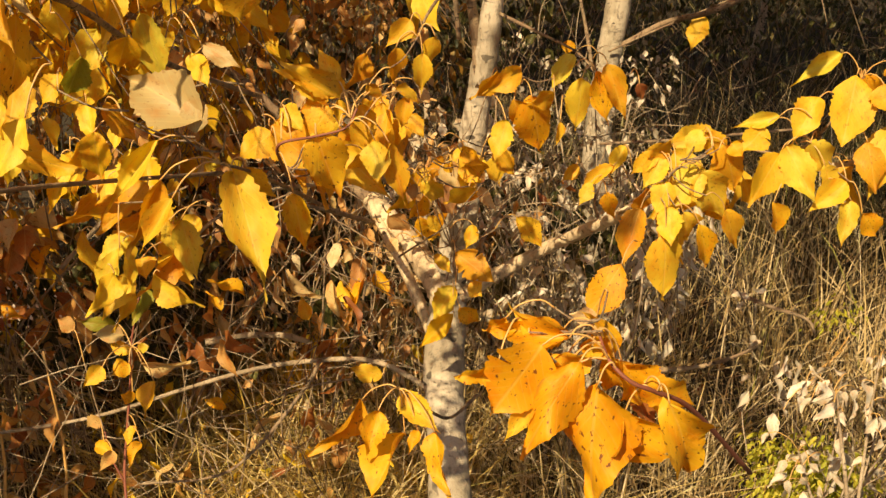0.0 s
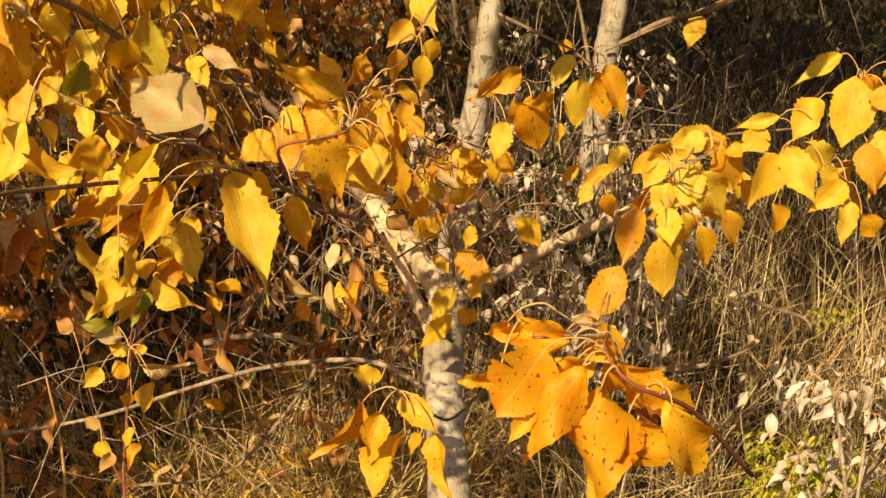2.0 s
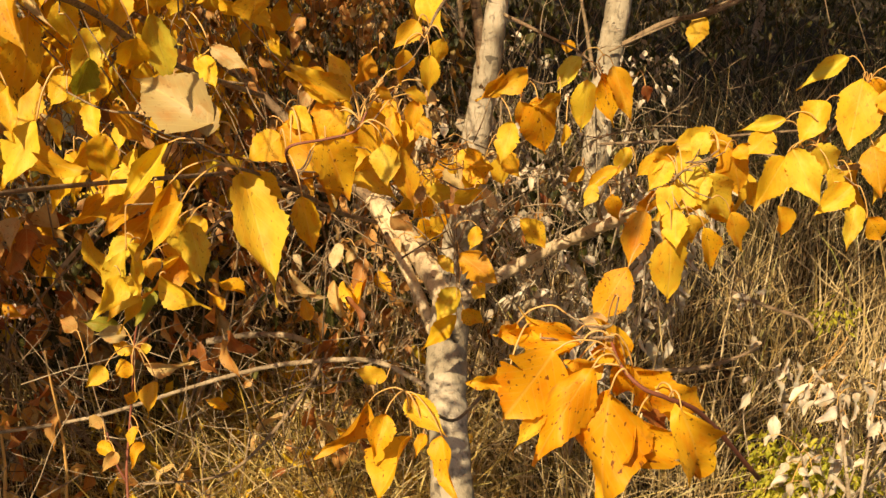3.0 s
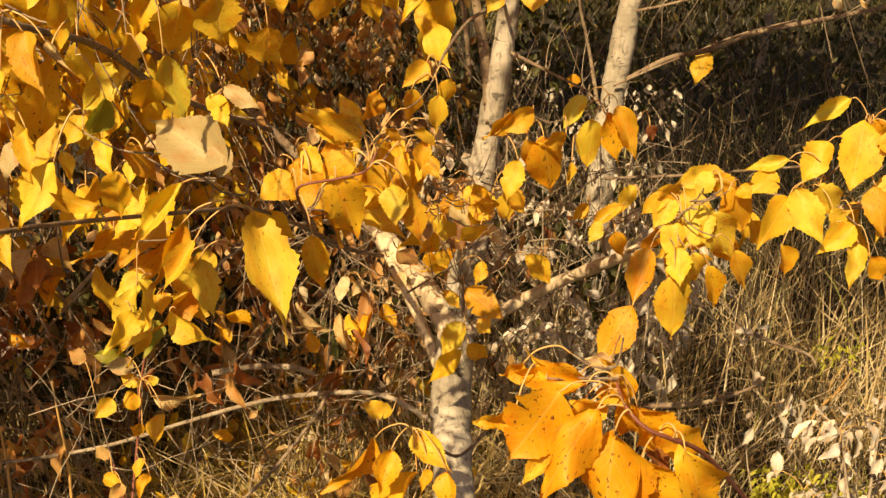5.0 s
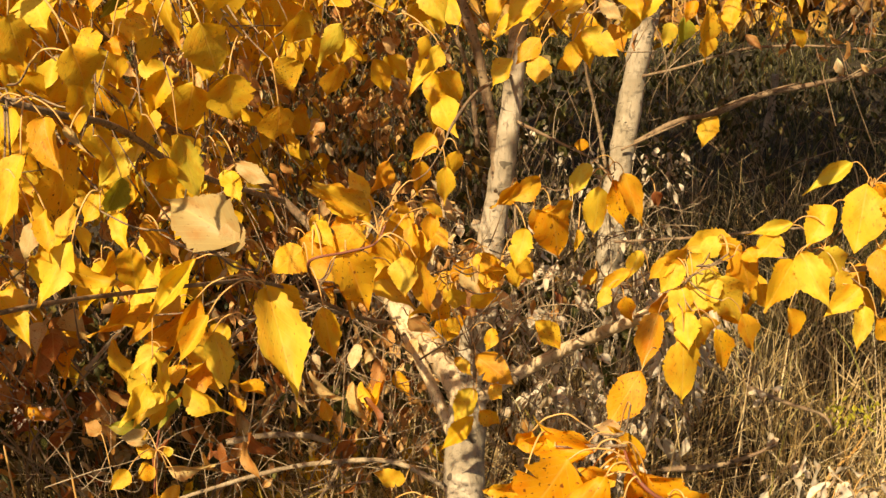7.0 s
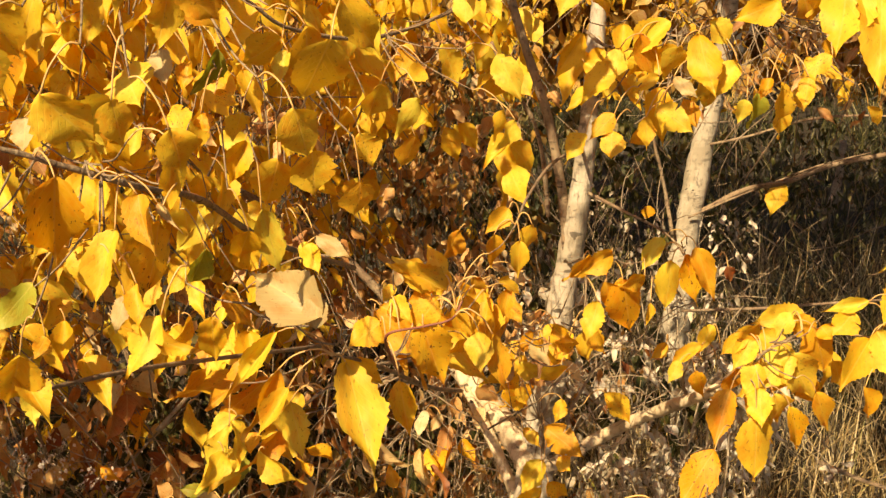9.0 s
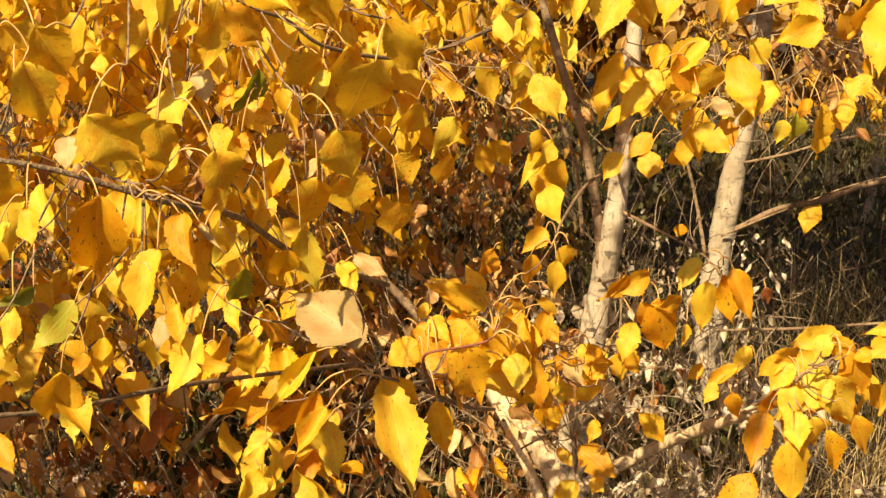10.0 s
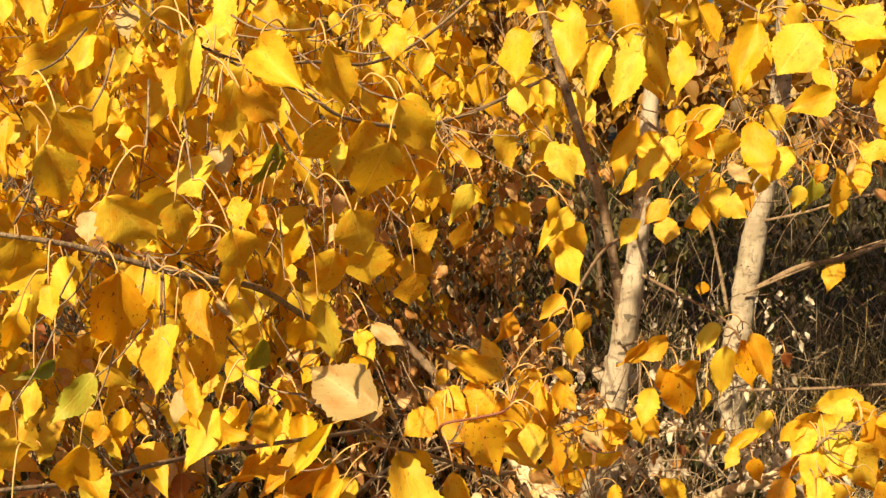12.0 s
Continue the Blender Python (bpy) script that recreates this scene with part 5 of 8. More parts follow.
leaf(twig_n2, (-0.47, 1.057, 1.147), (-0.424, 1.021, 1.105), (0.37, -0.46, 0.8), 0.034, "gold", 1)
petiole(twig_n2, (-0.46, 1.063, 1.154), (-0.47, 1.057, 1.147), 0.005)
leaf(twig_n2, (-0.59, 1.016, 1.169), (-0.553, 1.004, 1.124), (-0.37, -0.93, -0.05), 0.030, "gold", 3)
petiole(twig_n2, (-0.6, 1.013, 1.176), (-0.59, 1.016, 1.169), 0.005)
leaf(twig_n2, (-0.462, 1.129, 1.16), (-0.368, 1.106, 1.134), (-0.29, -0.93, -0.24), 0.044, "gold", 2)
petiole(twig_n2, (-0.468, 1.13, 1.171), (-0.462, 1.129, 1.16), 0.005)
leaf(twig_n2, (-0.593, 1.085, 1.13), (-0.644, 1.053, 1.183), (0.76, -0.45, 0.46), 0.038, "gold", 4)
petiole(twig_n2, (-0.599, 1.084, 1.134), (-0.593, 1.085, 1.13), 0.005)
leaf(twig_n2, (-0.636, 1.102, 1.186), (-0.658, 1.074, 1.146), (0.5, -0.81, 0.3), 0.026, "gold", 3)
petiole(twig_n2, (-0.645, 1.099, 1.191), (-0.636, 1.102, 1.186), 0.005)
leaf(twig_n2, (-0.578, 1.004, 1.199), (-0.589, 0.962, 1.141), (0.45, -0.76, 0.47), 0.040, "gold", 0)
petiole(twig_n2, (-0.574, 1.01, 1.21), (-0.578, 1.004, 1.199), 0.005)
leaf(twig_n2, (-0.531, 1.15, 1.195), (-0.54, 1.107, 1.142), (0.88, -0.44, 0.2), 0.033, "gold", 3)
petiole(twig_n2, (-0.542, 1.147, 1.202), (-0.531, 1.15, 1.195), 0.005)
leaf(twig_n2, (-0.51, 1.059, 1.235), (-0.47, 1.07, 1.197), (-0.05, -0.94, -0.32), 0.026, "gold", 1)
petiole(twig_n2, (-0.507, 1.063, 1.243), (-0.51, 1.059, 1.235), 0.005)
leaf(twig_n, (-0.476, 0.936, 1.181), (-0.466, 0.923, 1.129), (0.69, -0.66, 0.3), 0.026, "lemon", 4)
petiole(twig_n, (-0.469, 0.943, 1.19), (-0.476, 0.936, 1.181), 0.005)
leaf(twig_n, (-0.502, 0.995, 1.201), (-0.463, 0.99, 1.156), (0.7, -0.33, 0.64), 0.025, "lemon", 0)
petiole(twig_n, (-0.511, 0.993, 1.209), (-0.502, 0.995, 1.201), 0.005)
leaf(twig_n, (-0.465, 0.895, 1.192), (-0.424, 0.87, 1.155), (0.46, -0.4, 0.79), 0.029, "lemon", 1)
petiole(twig_n, (-0.456, 0.9, 1.193), (-0.465, 0.895, 1.192), 0.005)
leaf(twig_n, (-0.47, 1.02, 1.2), (-0.471, 1.002, 1.153), (0.1, -0.93, 0.34), 0.023, "lemon", 1)
petiole(twig_n, (-0.475, 1.021, 1.211), (-0.47, 1.02, 1.2), 0.005)
leaf(twig_n, (-0.575, 0.935, 1.223), (-0.597, 0.91, 1.193), (0.48, -0.81, 0.34), 0.025, "lemon", 2)
petiole(twig_n, (-0.574, 0.937, 1.227), (-0.575, 0.935, 1.223), 0.005)
leaf(twig_n, (-0.591, 0.853, 1.328), (-0.566, 0.82, 1.265), (0.47, -0.68, 0.56), 0.040, "lemon", 3)
petiole(twig_n, (-0.585, 0.857, 1.33), (-0.591, 0.853, 1.328), 0.005)
leaf(twig_n, (-0.631, 0.899, 1.279), (-0.648, 0.853, 1.241), (0.04, -0.65, 0.76), 0.030, "lemon", 5)
petiole(twig_n, (-0.632, 0.899, 1.282), (-0.631, 0.899, 1.279), 0.005)
leaf(twig_n, (-0.602, 0.932, 1.403), (-0.596, 0.9, 1.344), (-0.16, -0.87, 0.46), 0.031, "lemon", 0)
petiole(twig_n, (-0.611, 0.928, 1.41), (-0.602, 0.932, 1.403), 0.005)
leaf(twig_n, (-0.591, 0.839, 1.213), (-0.601, 0.818, 1.169), (-0.23, -0.85, 0.47), 0.022, "lemon", 1)
petiole(twig_n, (-0.6, 0.838, 1.222), (-0.591, 0.839, 1.213), 0.005)
leaf(twig_n, (-0.614, 0.924, 1.275), (-0.644, 0.876, 1.308), (0.86, -0.51, 0.04), 0.034, "lemon", 1)
petiole(twig_n, (-0.619, 0.923, 1.282), (-0.614, 0.924, 1.275), 0.005)
leaf(twig_n, (-0.607, 0.882, 1.191), (-0.568, 0.859, 1.148), (0.43, -0.58, 0.69), 0.029, "lemon", 3)
petiole(twig_n, (-0.605, 0.886, 1.199), (-0.607, 0.882, 1.191), 0.005)
leaf(twig_n, (-0.594, 0.817, 1.256), (-0.607, 0.767, 1.223), (0.97, -0.26, 0.01), 0.028, "lemon", 5)
petiole(twig_n, (-0.592, 0.822, 1.265), (-0.594, 0.817, 1.256), 0.005)
leaf(twig_n, (-0.59, 0.843, 1.362), (-0.61, 0.804, 1.303), (0.35, -0.84, 0.42), 0.034, "lemon", 0)
petiole(twig_n, (-0.592, 0.843, 1.369), (-0.59, 0.843, 1.362), 0.005)
leaf(twig_n, (-0.642, 0.865, 1.249), (-0.663, 0.824, 1.218), (0.24, -0.65, 0.72), 0.025, "lemon", 3)
petiole(twig_n, (-0.651, 0.863, 1.259), (-0.642, 0.865, 1.249), 0.005)
leaf(twig_c, (-0.114, 1.695, 1.13), (-0.146, 1.675, 1.063), (0.62, -0.78, -0.07), 0.033, "gold", 5)
petiole(twig_c, (-0.104, 1.697, 1.138), (-0.114, 1.695, 1.13), 0.005)

# silvery shrub at the edge of the grass
silverberry = thing("silverberry_shrub", "low shrub with pale silvery cream leaves in dry grass", "shrub", "silvery shrubs")
silver_stem = limb(silverberry, "stem", ((0.609, 1.425, 0.403), (0.611, 1.471, 0.503), (0.602, 1.502, 0.583), (0.594, 1.529, 0.645), (0.561, 1.546, 0.675)), 0.004, 0.0015, "grey_twig", sides=8, seed=1345)
silver_stem2 = limb(silverberry, "stem", ((0.614, 1.429, 0.41), (0.63, 1.475, 0.56), (0.642, 1.506, 0.639), (0.656, 1.534, 0.701)), 0.003, 0.0015, "grey_twig", sides=8, seed=1346)
silver_stem3 = limb(silverberry, "stem", ((0.595, 1.434, 0.406), (0.549, 1.471, 0.523), (0.534, 1.485, 0.573)), 0.003, 0.0015, "grey_twig", sides=8, seed=1347)
leaf(silver_stem, (0.575, 1.571, 0.64), (0.532, 1.571, 0.619), (-0.44, 0.1, 0.89), 0.025, "silver", "slim0")
petiole(silver_stem, (0.576, 1.539, 0.661), (0.575, 1.571, 0.64), 0.012)
leaf(silver_stem, (0.584, 1.532, 0.666), (0.557, 1.528, 0.649), (-0.49, -0.29, 0.82), 0.016, "silver", "slim1")
petiole(silver_stem, (0.579, 1.537, 0.659), (0.584, 1.532, 0.666), 0.005)
leaf(silver_stem, (0.575, 1.479, 0.659), (0.548, 1.462, 0.633), (0.39, -0.9, 0.18), 0.020, "silver", "slim2")
petiole(silver_stem, (0.594, 1.527, 0.639), (0.575, 1.479, 0.659), 0.017)
leaf(silver_stem, (0.594, 1.489, 0.638), (0.598, 1.485, 0.614), (-0.88, -0.46, -0.1), 0.014, "silver", "slim0")
petiole(silver_stem, (0.597, 1.519, 0.622), (0.594, 1.489, 0.638), 0.010)
leaf(silver_stem, (0.618, 1.554, 0.667), (0.595, 1.556, 0.671), (-0.16, -0.84, -0.52), 0.012, "silver", "slim1")
petiole(silver_stem, (0.591, 1.531, 0.648), (0.618, 1.554, 0.667), 0.012)
leaf(silver_stem, (0.623, 1.539, 0.573), (0.598, 1.522, 0.524), (-0.88, -0.05, 0.47), 0.028, "silver", "slim2")
petiole(silver_stem, (0.601, 1.504, 0.588), (0.623, 1.539, 0.573), 0.013)
leaf(silver_stem, (0.547, 1.528, 0.668), (0.529, 1.505, 0.649), (0.7, -0.7, 0.16), 0.020, "silver", "slim0")
petiole(silver_stem, (0.561, 1.546, 0.675), (0.547, 1.528, 0.668), 0.007)
leaf(silver_stem, (0.566, 1.5, 0.664), (0.558, 1.496, 0.686), (0.65, -0.76, 0.08), 0.014, "silver", "slim1")
petiole(silver_stem, (0.579, 1.537, 0.659), (0.566, 1.5, 0.664), 0.012)
leaf(silver_stem, (0.637, 1.558, 0.637), (0.627, 1.554, 0.618), (-0.45, -0.78, 0.43), 0.012, "silver", "slim2")
petiole(silver_stem, (0.594, 1.529, 0.645), (0.637, 1.558, 0.637), 0.016)
leaf(silver_stem, (0.548, 1.497, 0.656), (0.528, 1.489, 0.637), (-0.69, 0.04, 0.72), 0.016, "silver", "slim0")
petiole(silver_stem, (0.576, 1.539, 0.661), (0.548, 1.497, 0.656), 0.015)
leaf(silver_stem, (0.607, 1.556, 0.638), (0.622, 1.536, 0.621), (0.35, -0.45, 0.82), 0.015, "silver", "slim1")
petiole(silver_stem, (0.594, 1.529, 0.645), (0.607, 1.556, 0.638), 0.009)
leaf(silver_stem, (0.579, 1.567, 0.657), (0.561, 1.563, 0.67), (-0.21, -0.79, -0.57), 0.010, "silver", "slim2")
petiole(silver_stem, (0.573, 1.54, 0.664), (0.579, 1.567, 0.657), 0.009)
leaf(silver_stem, (0.511, 1.507, 0.63), (0.519, 1.511, 0.616), (0.71, -0.66, 0.23), 0.008, "silver", "slim0")
twiglet(silver_stem, (0.567, 1.543, 0.669), (0.546, 1.53, 0.655))
petiole(silver_stem, (0.546, 1.53, 0.655), (0.511, 1.507, 0.63), 0.014)
leaf(silver_stem2, (0.64, 1.477, 0.636), (0.62, 1.469, 0.607), (0.06, -0.97, 0.22), 0.018, "silver", "slim0")
petiole(silver_stem2, (0.64, 1.5, 0.625), (0.64, 1.477, 0.636), 0.008)
leaf(silver_stem2, (0.65, 1.487, 0.632), (0.646, 1.461, 0.623), (0.53, -0.36, 0.77), 0.014, "silver", "slim1")
petiole(silver_stem2, (0.64, 1.5, 0.625), (0.65, 1.487, 0.632), 0.005)
leaf(silver_stem2, (0.628, 1.521, 0.672), (0.642, 1.488, 0.649), (0.62, -0.25, 0.74), 0.024, "silver", "slim2")
petiole(silver_stem2, (0.648, 1.519, 0.667), (0.628, 1.521, 0.672), 0.006)
leaf(silver_stem2, (0.64, 1.522, 0.711), (0.634, 1.531, 0.697), (-0.79, -0.61, 0), 0.011, "silver", "slim0")
petiole(silver_stem2, (0.656, 1.534, 0.701), (0.64, 1.522, 0.711), 0.007)
leaf(silver_stem2, (0.679, 1.578, 0.687), (0.662, 1.559, 0.672), (0.35, -0.76, 0.55), 0.014, "silver", "slim1")
petiole(silver_stem2, (0.656, 1.534, 0.701), (0.679, 1.578, 0.687), 0.016)
leaf(silver_stem2, (0.649, 1.475, 0.707), (0.635, 1.459, 0.696), (-0.47, -0.17, 0.86), 0.013, "silver", "slim2")
petiole(silver_stem2, (0.652, 1.526, 0.684), (0.649, 1.475, 0.707), 0.017)
leaf(silver_stem2, (0.681, 1.519, 0.634), (0.675, 1.513, 0.612), (-0.65, -0.67, 0.35), 0.012, "silver", "slim0")
petiole(silver_stem2, (0.643, 1.508, 0.645), (0.681, 1.519, 0.634), 0.012)
leaf(silver_stem2, (0.639, 1.513, 0.637), (0.632, 1.497, 0.626), (0.08, -0.6, 0.8), 0.010, "silver", "slim1")
petiole(silver_stem2, (0.642, 1.506, 0.639), (0.639, 1.513, 0.637), 0.005)
leaf(silver_stem2, (0.639, 1.445, 0.618), (0.628, 1.429, 0.608), (0.48, -0.68, 0.56), 0.011, "silver", "slim2")
petiole(silver_stem2, (0.637, 1.492, 0.603), (0.639, 1.445, 0.618), 0.015)
leaf(silver_stem3, (0.531, 1.521, 0.532), (0.512, 1.506, 0.523), (-0.11, -0.41, 0.91), 0.014, "silver", "slim0")
petiole(silver_stem3, (0.542, 1.478, 0.546), (0.531, 1.521, 0.532), 0.014)
leaf(silver_stem3, (0.523, 1.46, 0.563), (0.54, 1.453, 0.551), (-0.12, -0.89, 0.43), 0.012, "silver", "slim1")
petiole(silver_stem3, (0.538, 1.481, 0.56), (0.523, 1.46, 0.563), 0.008)
leaf(silver_stem3, (0.531, 1.451, 0.549), (0.54, 1.446, 0.53), (-0.34, -0.94, 0.09), 0.011, "silver", "slim2")
petiole(silver_stem3, (0.542, 1.478, 0.546), (0.531, 1.451, 0.549), 0.009)
leaf(silver_stem3, (0.532, 1.429, 0.586), (0.543, 1.412, 0.582), (-0.3, -0.41, 0.86), 0.010, "silver", "slim0")
petiole(silver_stem3, (0.534, 1.485, 0.573), (0.532, 1.429, 0.586), 0.017)
leaf(silver_stem3, (0.505, 1.426, 0.56), (0.498, 1.42, 0.544), (-0.29, -0.83, 0.47), 0.012, "silver", "slim1")
petiole(silver_stem3, (0.539, 1.48, 0.555), (0.505, 1.426, 0.56), 0.019)
leaf(silver_stem3, (0.579, 1.51, 0.552), (0.555, 1.511, 0.547), (0.04, -0.91, -0.41), 0.014, "silver", "slim2")
petiole(silver_stem3, (0.541, 1.479, 0.55), (0.579, 1.51, 0.552), 0.015)
leaf(silver_stem3, (0.486, 1.486, 0.603), (0.472, 1.471, 0.596), (-0.42, -0.02, 0.91), 0.011, "silver", "slim0")
petiole(silver_stem3, (0.534, 1.485, 0.573), (0.486, 1.486, 0.603), 0.017)
leaf(silver_stem3, (0.525, 1.506, 0.502), (0.539, 1.498, 0.486), (0.28, -0.75, 0.6), 0.012, "silver", "slim1")
petiole(silver_stem3, (0.549, 1.471, 0.523), (0.525, 1.506, 0.502), 0.014)
leaf(silver_stem3, (0.55, 1.499, 0.575), (0.54, 1.512, 0.575), (-0.77, -0.63, 0.12), 0.008, "silver", "slim2")
petiole(silver_stem3, (0.534, 1.485, 0.573), (0.55, 1.499, 0.575), 0.006)
leaf(silver_stem, (0.608, 2.071, 0.556), (0.574, 2.088, 0.561), (0, -0.27, 0.96), 0.021, "silver", "slim0")
leaf(silver_stem, (0.614, 2.129, 0.523), (0.593, 2.118, 0.515), (-0.18, -0.34, 0.92), 0.014, "silver", "slim1")
leaf(silver_stem, (0.62, 2.044, 0.49), (0.604, 2.032, 0.48), (0.11, -0.74, 0.66), 0.012, "silver", "slim2")
leaf(silver_stem, (0.639, 2.063, 0.467), (0.609, 2.054, 0.456), (-0.34, -0.04, 0.94), 0.019, "silver", "slim0")
leaf(silver_stem, (0.665, 2.15, 0.543), (0.635, 2.147, 0.539), (0.13, -0.98, -0.18), 0.014, "silver", "slim1")
leaf(silver_stem, (0.66, 2.001, 0.441), (0.643, 2.006, 0.433), (-0.38, -0.9, 0.23), 0.010, "silver", "slim2")

# last leaves along the forward twig
leaf(twig_a, (-0.445, 1.509, 1.012), (-0.474, 1.473, 0.947), (-0.42, -0.7, 0.58), 0.040, "lemon", 0)
petiole(twig_a, (-0.436, 1.517, 1.027), (-0.445, 1.509, 1.012), 0.006)
leaf(twig_a, (-0.389, 1.429, 1.05), (-0.368, 1.384, 0.992), (0.12, -0.77, 0.63), 0.037, "lemon", 3)
petiole(twig_a, (-0.386, 1.431, 1.054), (-0.389, 1.429, 1.05), 0.005)
leaf(twig_a, (-0.457, 1.433, 1.122), (-0.441, 1.397, 1.074), (-0.28, -0.81, 0.51), 0.028, "lemon", 0)
petiole(twig_a, (-0.458, 1.436, 1.134), (-0.457, 1.433, 1.122), 0.005)
leaf(twig_a, (-0.446, 1.364, 1.09), (-0.466, 1.322, 1.057), (0.94, -0.32, -0.14), 0.031, "lemon", 0)
petiole(twig_a, (-0.458, 1.362, 1.096), (-0.446, 1.364, 1.09), 0.005)
leaf(twig_a, (-0.398, 1.505, 1.028), (-0.398, 1.457, 0.963), (-0.07, -0.8, 0.59), 0.036, "lemon", 3)
petiole(twig_a, (-0.401, 1.507, 1.037), (-0.398, 1.505, 1.028), 0.005)
leaf(twig_a, (-0.413, 1.456, 1.054), (-0.405, 1.409, 0.986), (-0.56, -0.71, 0.43), 0.042, "lemon", 0)
petiole(twig_a, (-0.408, 1.461, 1.064), (-0.413, 1.456, 1.054), 0.005)
leaf(twig_a, (-0.556, 1.43, 1.075), (-0.566, 1.416, 1.009), (0.37, -0.92, 0.15), 0.036, "lemon", 3)
petiole(twig_a, (-0.567, 1.432, 1.093), (-0.556, 1.43, 1.075), 0.006)
leaf(twig_a, (-0.482, 1.424, 1.062), (-0.476, 1.411, 0.999), (0.26, -0.94, 0.22), 0.031, "lemon", 2)
petiole(twig_a, (-0.482, 1.43, 1.079), (-0.482, 1.424, 1.062), 0.005)
leaf(twig_a, (-0.505, 1.492, 1.026), (-0.534, 1.451, 0.965), (0.07, -0.84, 0.53), 0.037, "lemon", 0)
petiole(twig_a, (-0.516, 1.492, 1.04), (-0.505, 1.492, 1.026), 0.005)
leaf(twig_a, (-0.474, 1.364, 1.075), (-0.451, 1.33, 1.028), (-0.31, -0.84, 0.45), 0.029, "lemon", 4)
petiole(twig_a, (-0.463, 1.369, 1.078), (-0.474, 1.364, 1.075), 0.005)
leaf(twig_a, (-0.41, 1.43, 1.102), (-0.427, 1.411, 1.062), (-0.36, -0.77, 0.52), 0.023, "lemon", 0)
petiole(twig_a, (-0.421, 1.431, 1.117), (-0.41, 1.43, 1.102), 0.006)
leaf(twig_a, (-0.448, 1.461, 1.014), (-0.422, 1.43, 0.974), (-0.47, -0.82, 0.33), 0.029, "lemon", 4)
petiole(twig_a, (-0.436, 1.466, 1.019), (-0.448, 1.461, 1.014), 0.005)
leaf(twig_a, (-0.328, 1.115, 1.062), (-0.367, 1.095, 1.034), (-0.17, -0.67, 0.72), 0.026, "lemon", 5)
petiole(twig_a, (-0.337, 1.114, 1.068), (-0.328, 1.115, 1.062), 0.005)
leaf(twig_a, (-0.316, 1.052, 1.083), (-0.3, 1.027, 1.038), (0.86, -0.25, 0.44), 0.025, "lemon", 5)
petiole(twig_a, (-0.306, 1.056, 1.086), (-0.316, 1.052, 1.083), 0.005)
leaf(twig_a, (-0.316, 1.182, 1.013), (-0.273, 1.163, 0.988), (0.08, -0.72, 0.69), 0.025, "lemon", 5)
petiole(twig_a, (-0.326, 1.185, 1.028), (-0.316, 1.182, 1.013), 0.006)
leaf(twig_a, (-0.307, 1.118, 1.019), (-0.252, 1.095, 0.988), (-0.41, -0.91, -0.05), 0.031, "lemon", 1)
petiole(twig_a, (-0.301, 1.121, 1.021), (-0.307, 1.118, 1.019), 0.005)
leaf(twig_a, (-0.349, 1.159, 0.995), (-0.35, 1.128, 0.941), (0.81, -0.5, 0.29), 0.028, "lemon", 5)
petiole(twig_a, (-0.351, 1.162, 1.002), (-0.349, 1.159, 0.995), 0.005)
leaf(twig_a, (-0.335, 1.141, 1.011), (-0.36, 1.098, 0.975), (0.12, -0.68, 0.73), 0.029, "lemon", 2)
petiole(twig_a, (-0.339, 1.145, 1.022), (-0.335, 1.141, 1.011), 0.005)
leaf(twig_a, (-0.329, 1.056, 1.047), (-0.343, 1.013, 1.016), (0.68, -0.56, 0.47), 0.025, "lemon", 5)
petiole(twig_a, (-0.335, 1.058, 1.056), (-0.329, 1.056, 1.047), 0.005)
leaf(twig_a, (-0.187, 1.165, 1.149), (-0.141, 1.171, 1.13), (-0.01, -0.94, -0.34), 0.024, "gold", 5)
petiole(twig_a, (-0.173, 1.17, 1.161), (-0.187, 1.165, 1.149), 0.006)
leaf(twig_a, (-0.178, 1.136, 1.177), (-0.121, 1.131, 1.126), (0.15, -0.96, 0.26), 0.036, "gold", 4)
petiole(twig_a, (-0.177, 1.137, 1.183), (-0.178, 1.136, 1.177), 0.005)
leaf(twig_a, (-0.174, 1.157, 1.176), (-0.119, 1.136, 1.153), (-0.19, -0.91, 0.38), 0.030, "gold", 4)
petiole(twig_a, (-0.188, 1.157, 1.182), (-0.174, 1.157, 1.176), 0.005)


# large leaves near the path
hang(twig_t, (0.023, 1.158, 1.599), (0.026, 1.149, 1.547), (0.27, -0.95, 0.18), 0.040, "lemon", 0)
hang(twig_t, (-0.031, 1.151, 1.592), (-0.033, 1.101, 1.519), (-0.1, -0.82, 0.56), 0.033, "lemon", 2)
hang(twig_t, (-0.081, 1.14, 1.568), (-0.082, 1.103, 1.511), (-0.32, -0.79, 0.51), 0.038, "lemon", 4)
hang(twig_t, (-0.081, 1.129, 1.512), (-0.081, 1.117, 1.481), (-0.21, -0.91, 0.35), 0.029, "lemon", "round")
hang(twig_t, (0.007, 1.146, 1.551), (-0.018, 1.126, 1.495), (-0.22, -0.88, 0.42), 0.025, "lemon", 1)
hang(twig_t, (0.038, 1.148, 1.543), (0.006, 1.134, 1.482), (-0.19, -0.93, 0.32), 0.041, "lemon", 0)
hang(twig_t, (0.05, 1.155, 1.57), (0.075, 1.194, 1.483), (0.46, -0.85, -0.24), 0.032, "gold", 2)
hang(twig_t, (0.08, 1.155, 1.553), (0.08, 1.132, 1.493), (-0.35, -0.88, 0.33), 0.028, "lemon", 4)
hang(twig_t, (0.074, 1.158, 1.572), (0.103, 1.179, 1.544), (0.28, -0.89, -0.37), 0.025, "gold", 5)
hang(twig_t2, (0.164, 1.219, 1.571), (0.135, 1.193, 1.488), (-0.12, -0.93, 0.33), 0.034, "lemon", 0)
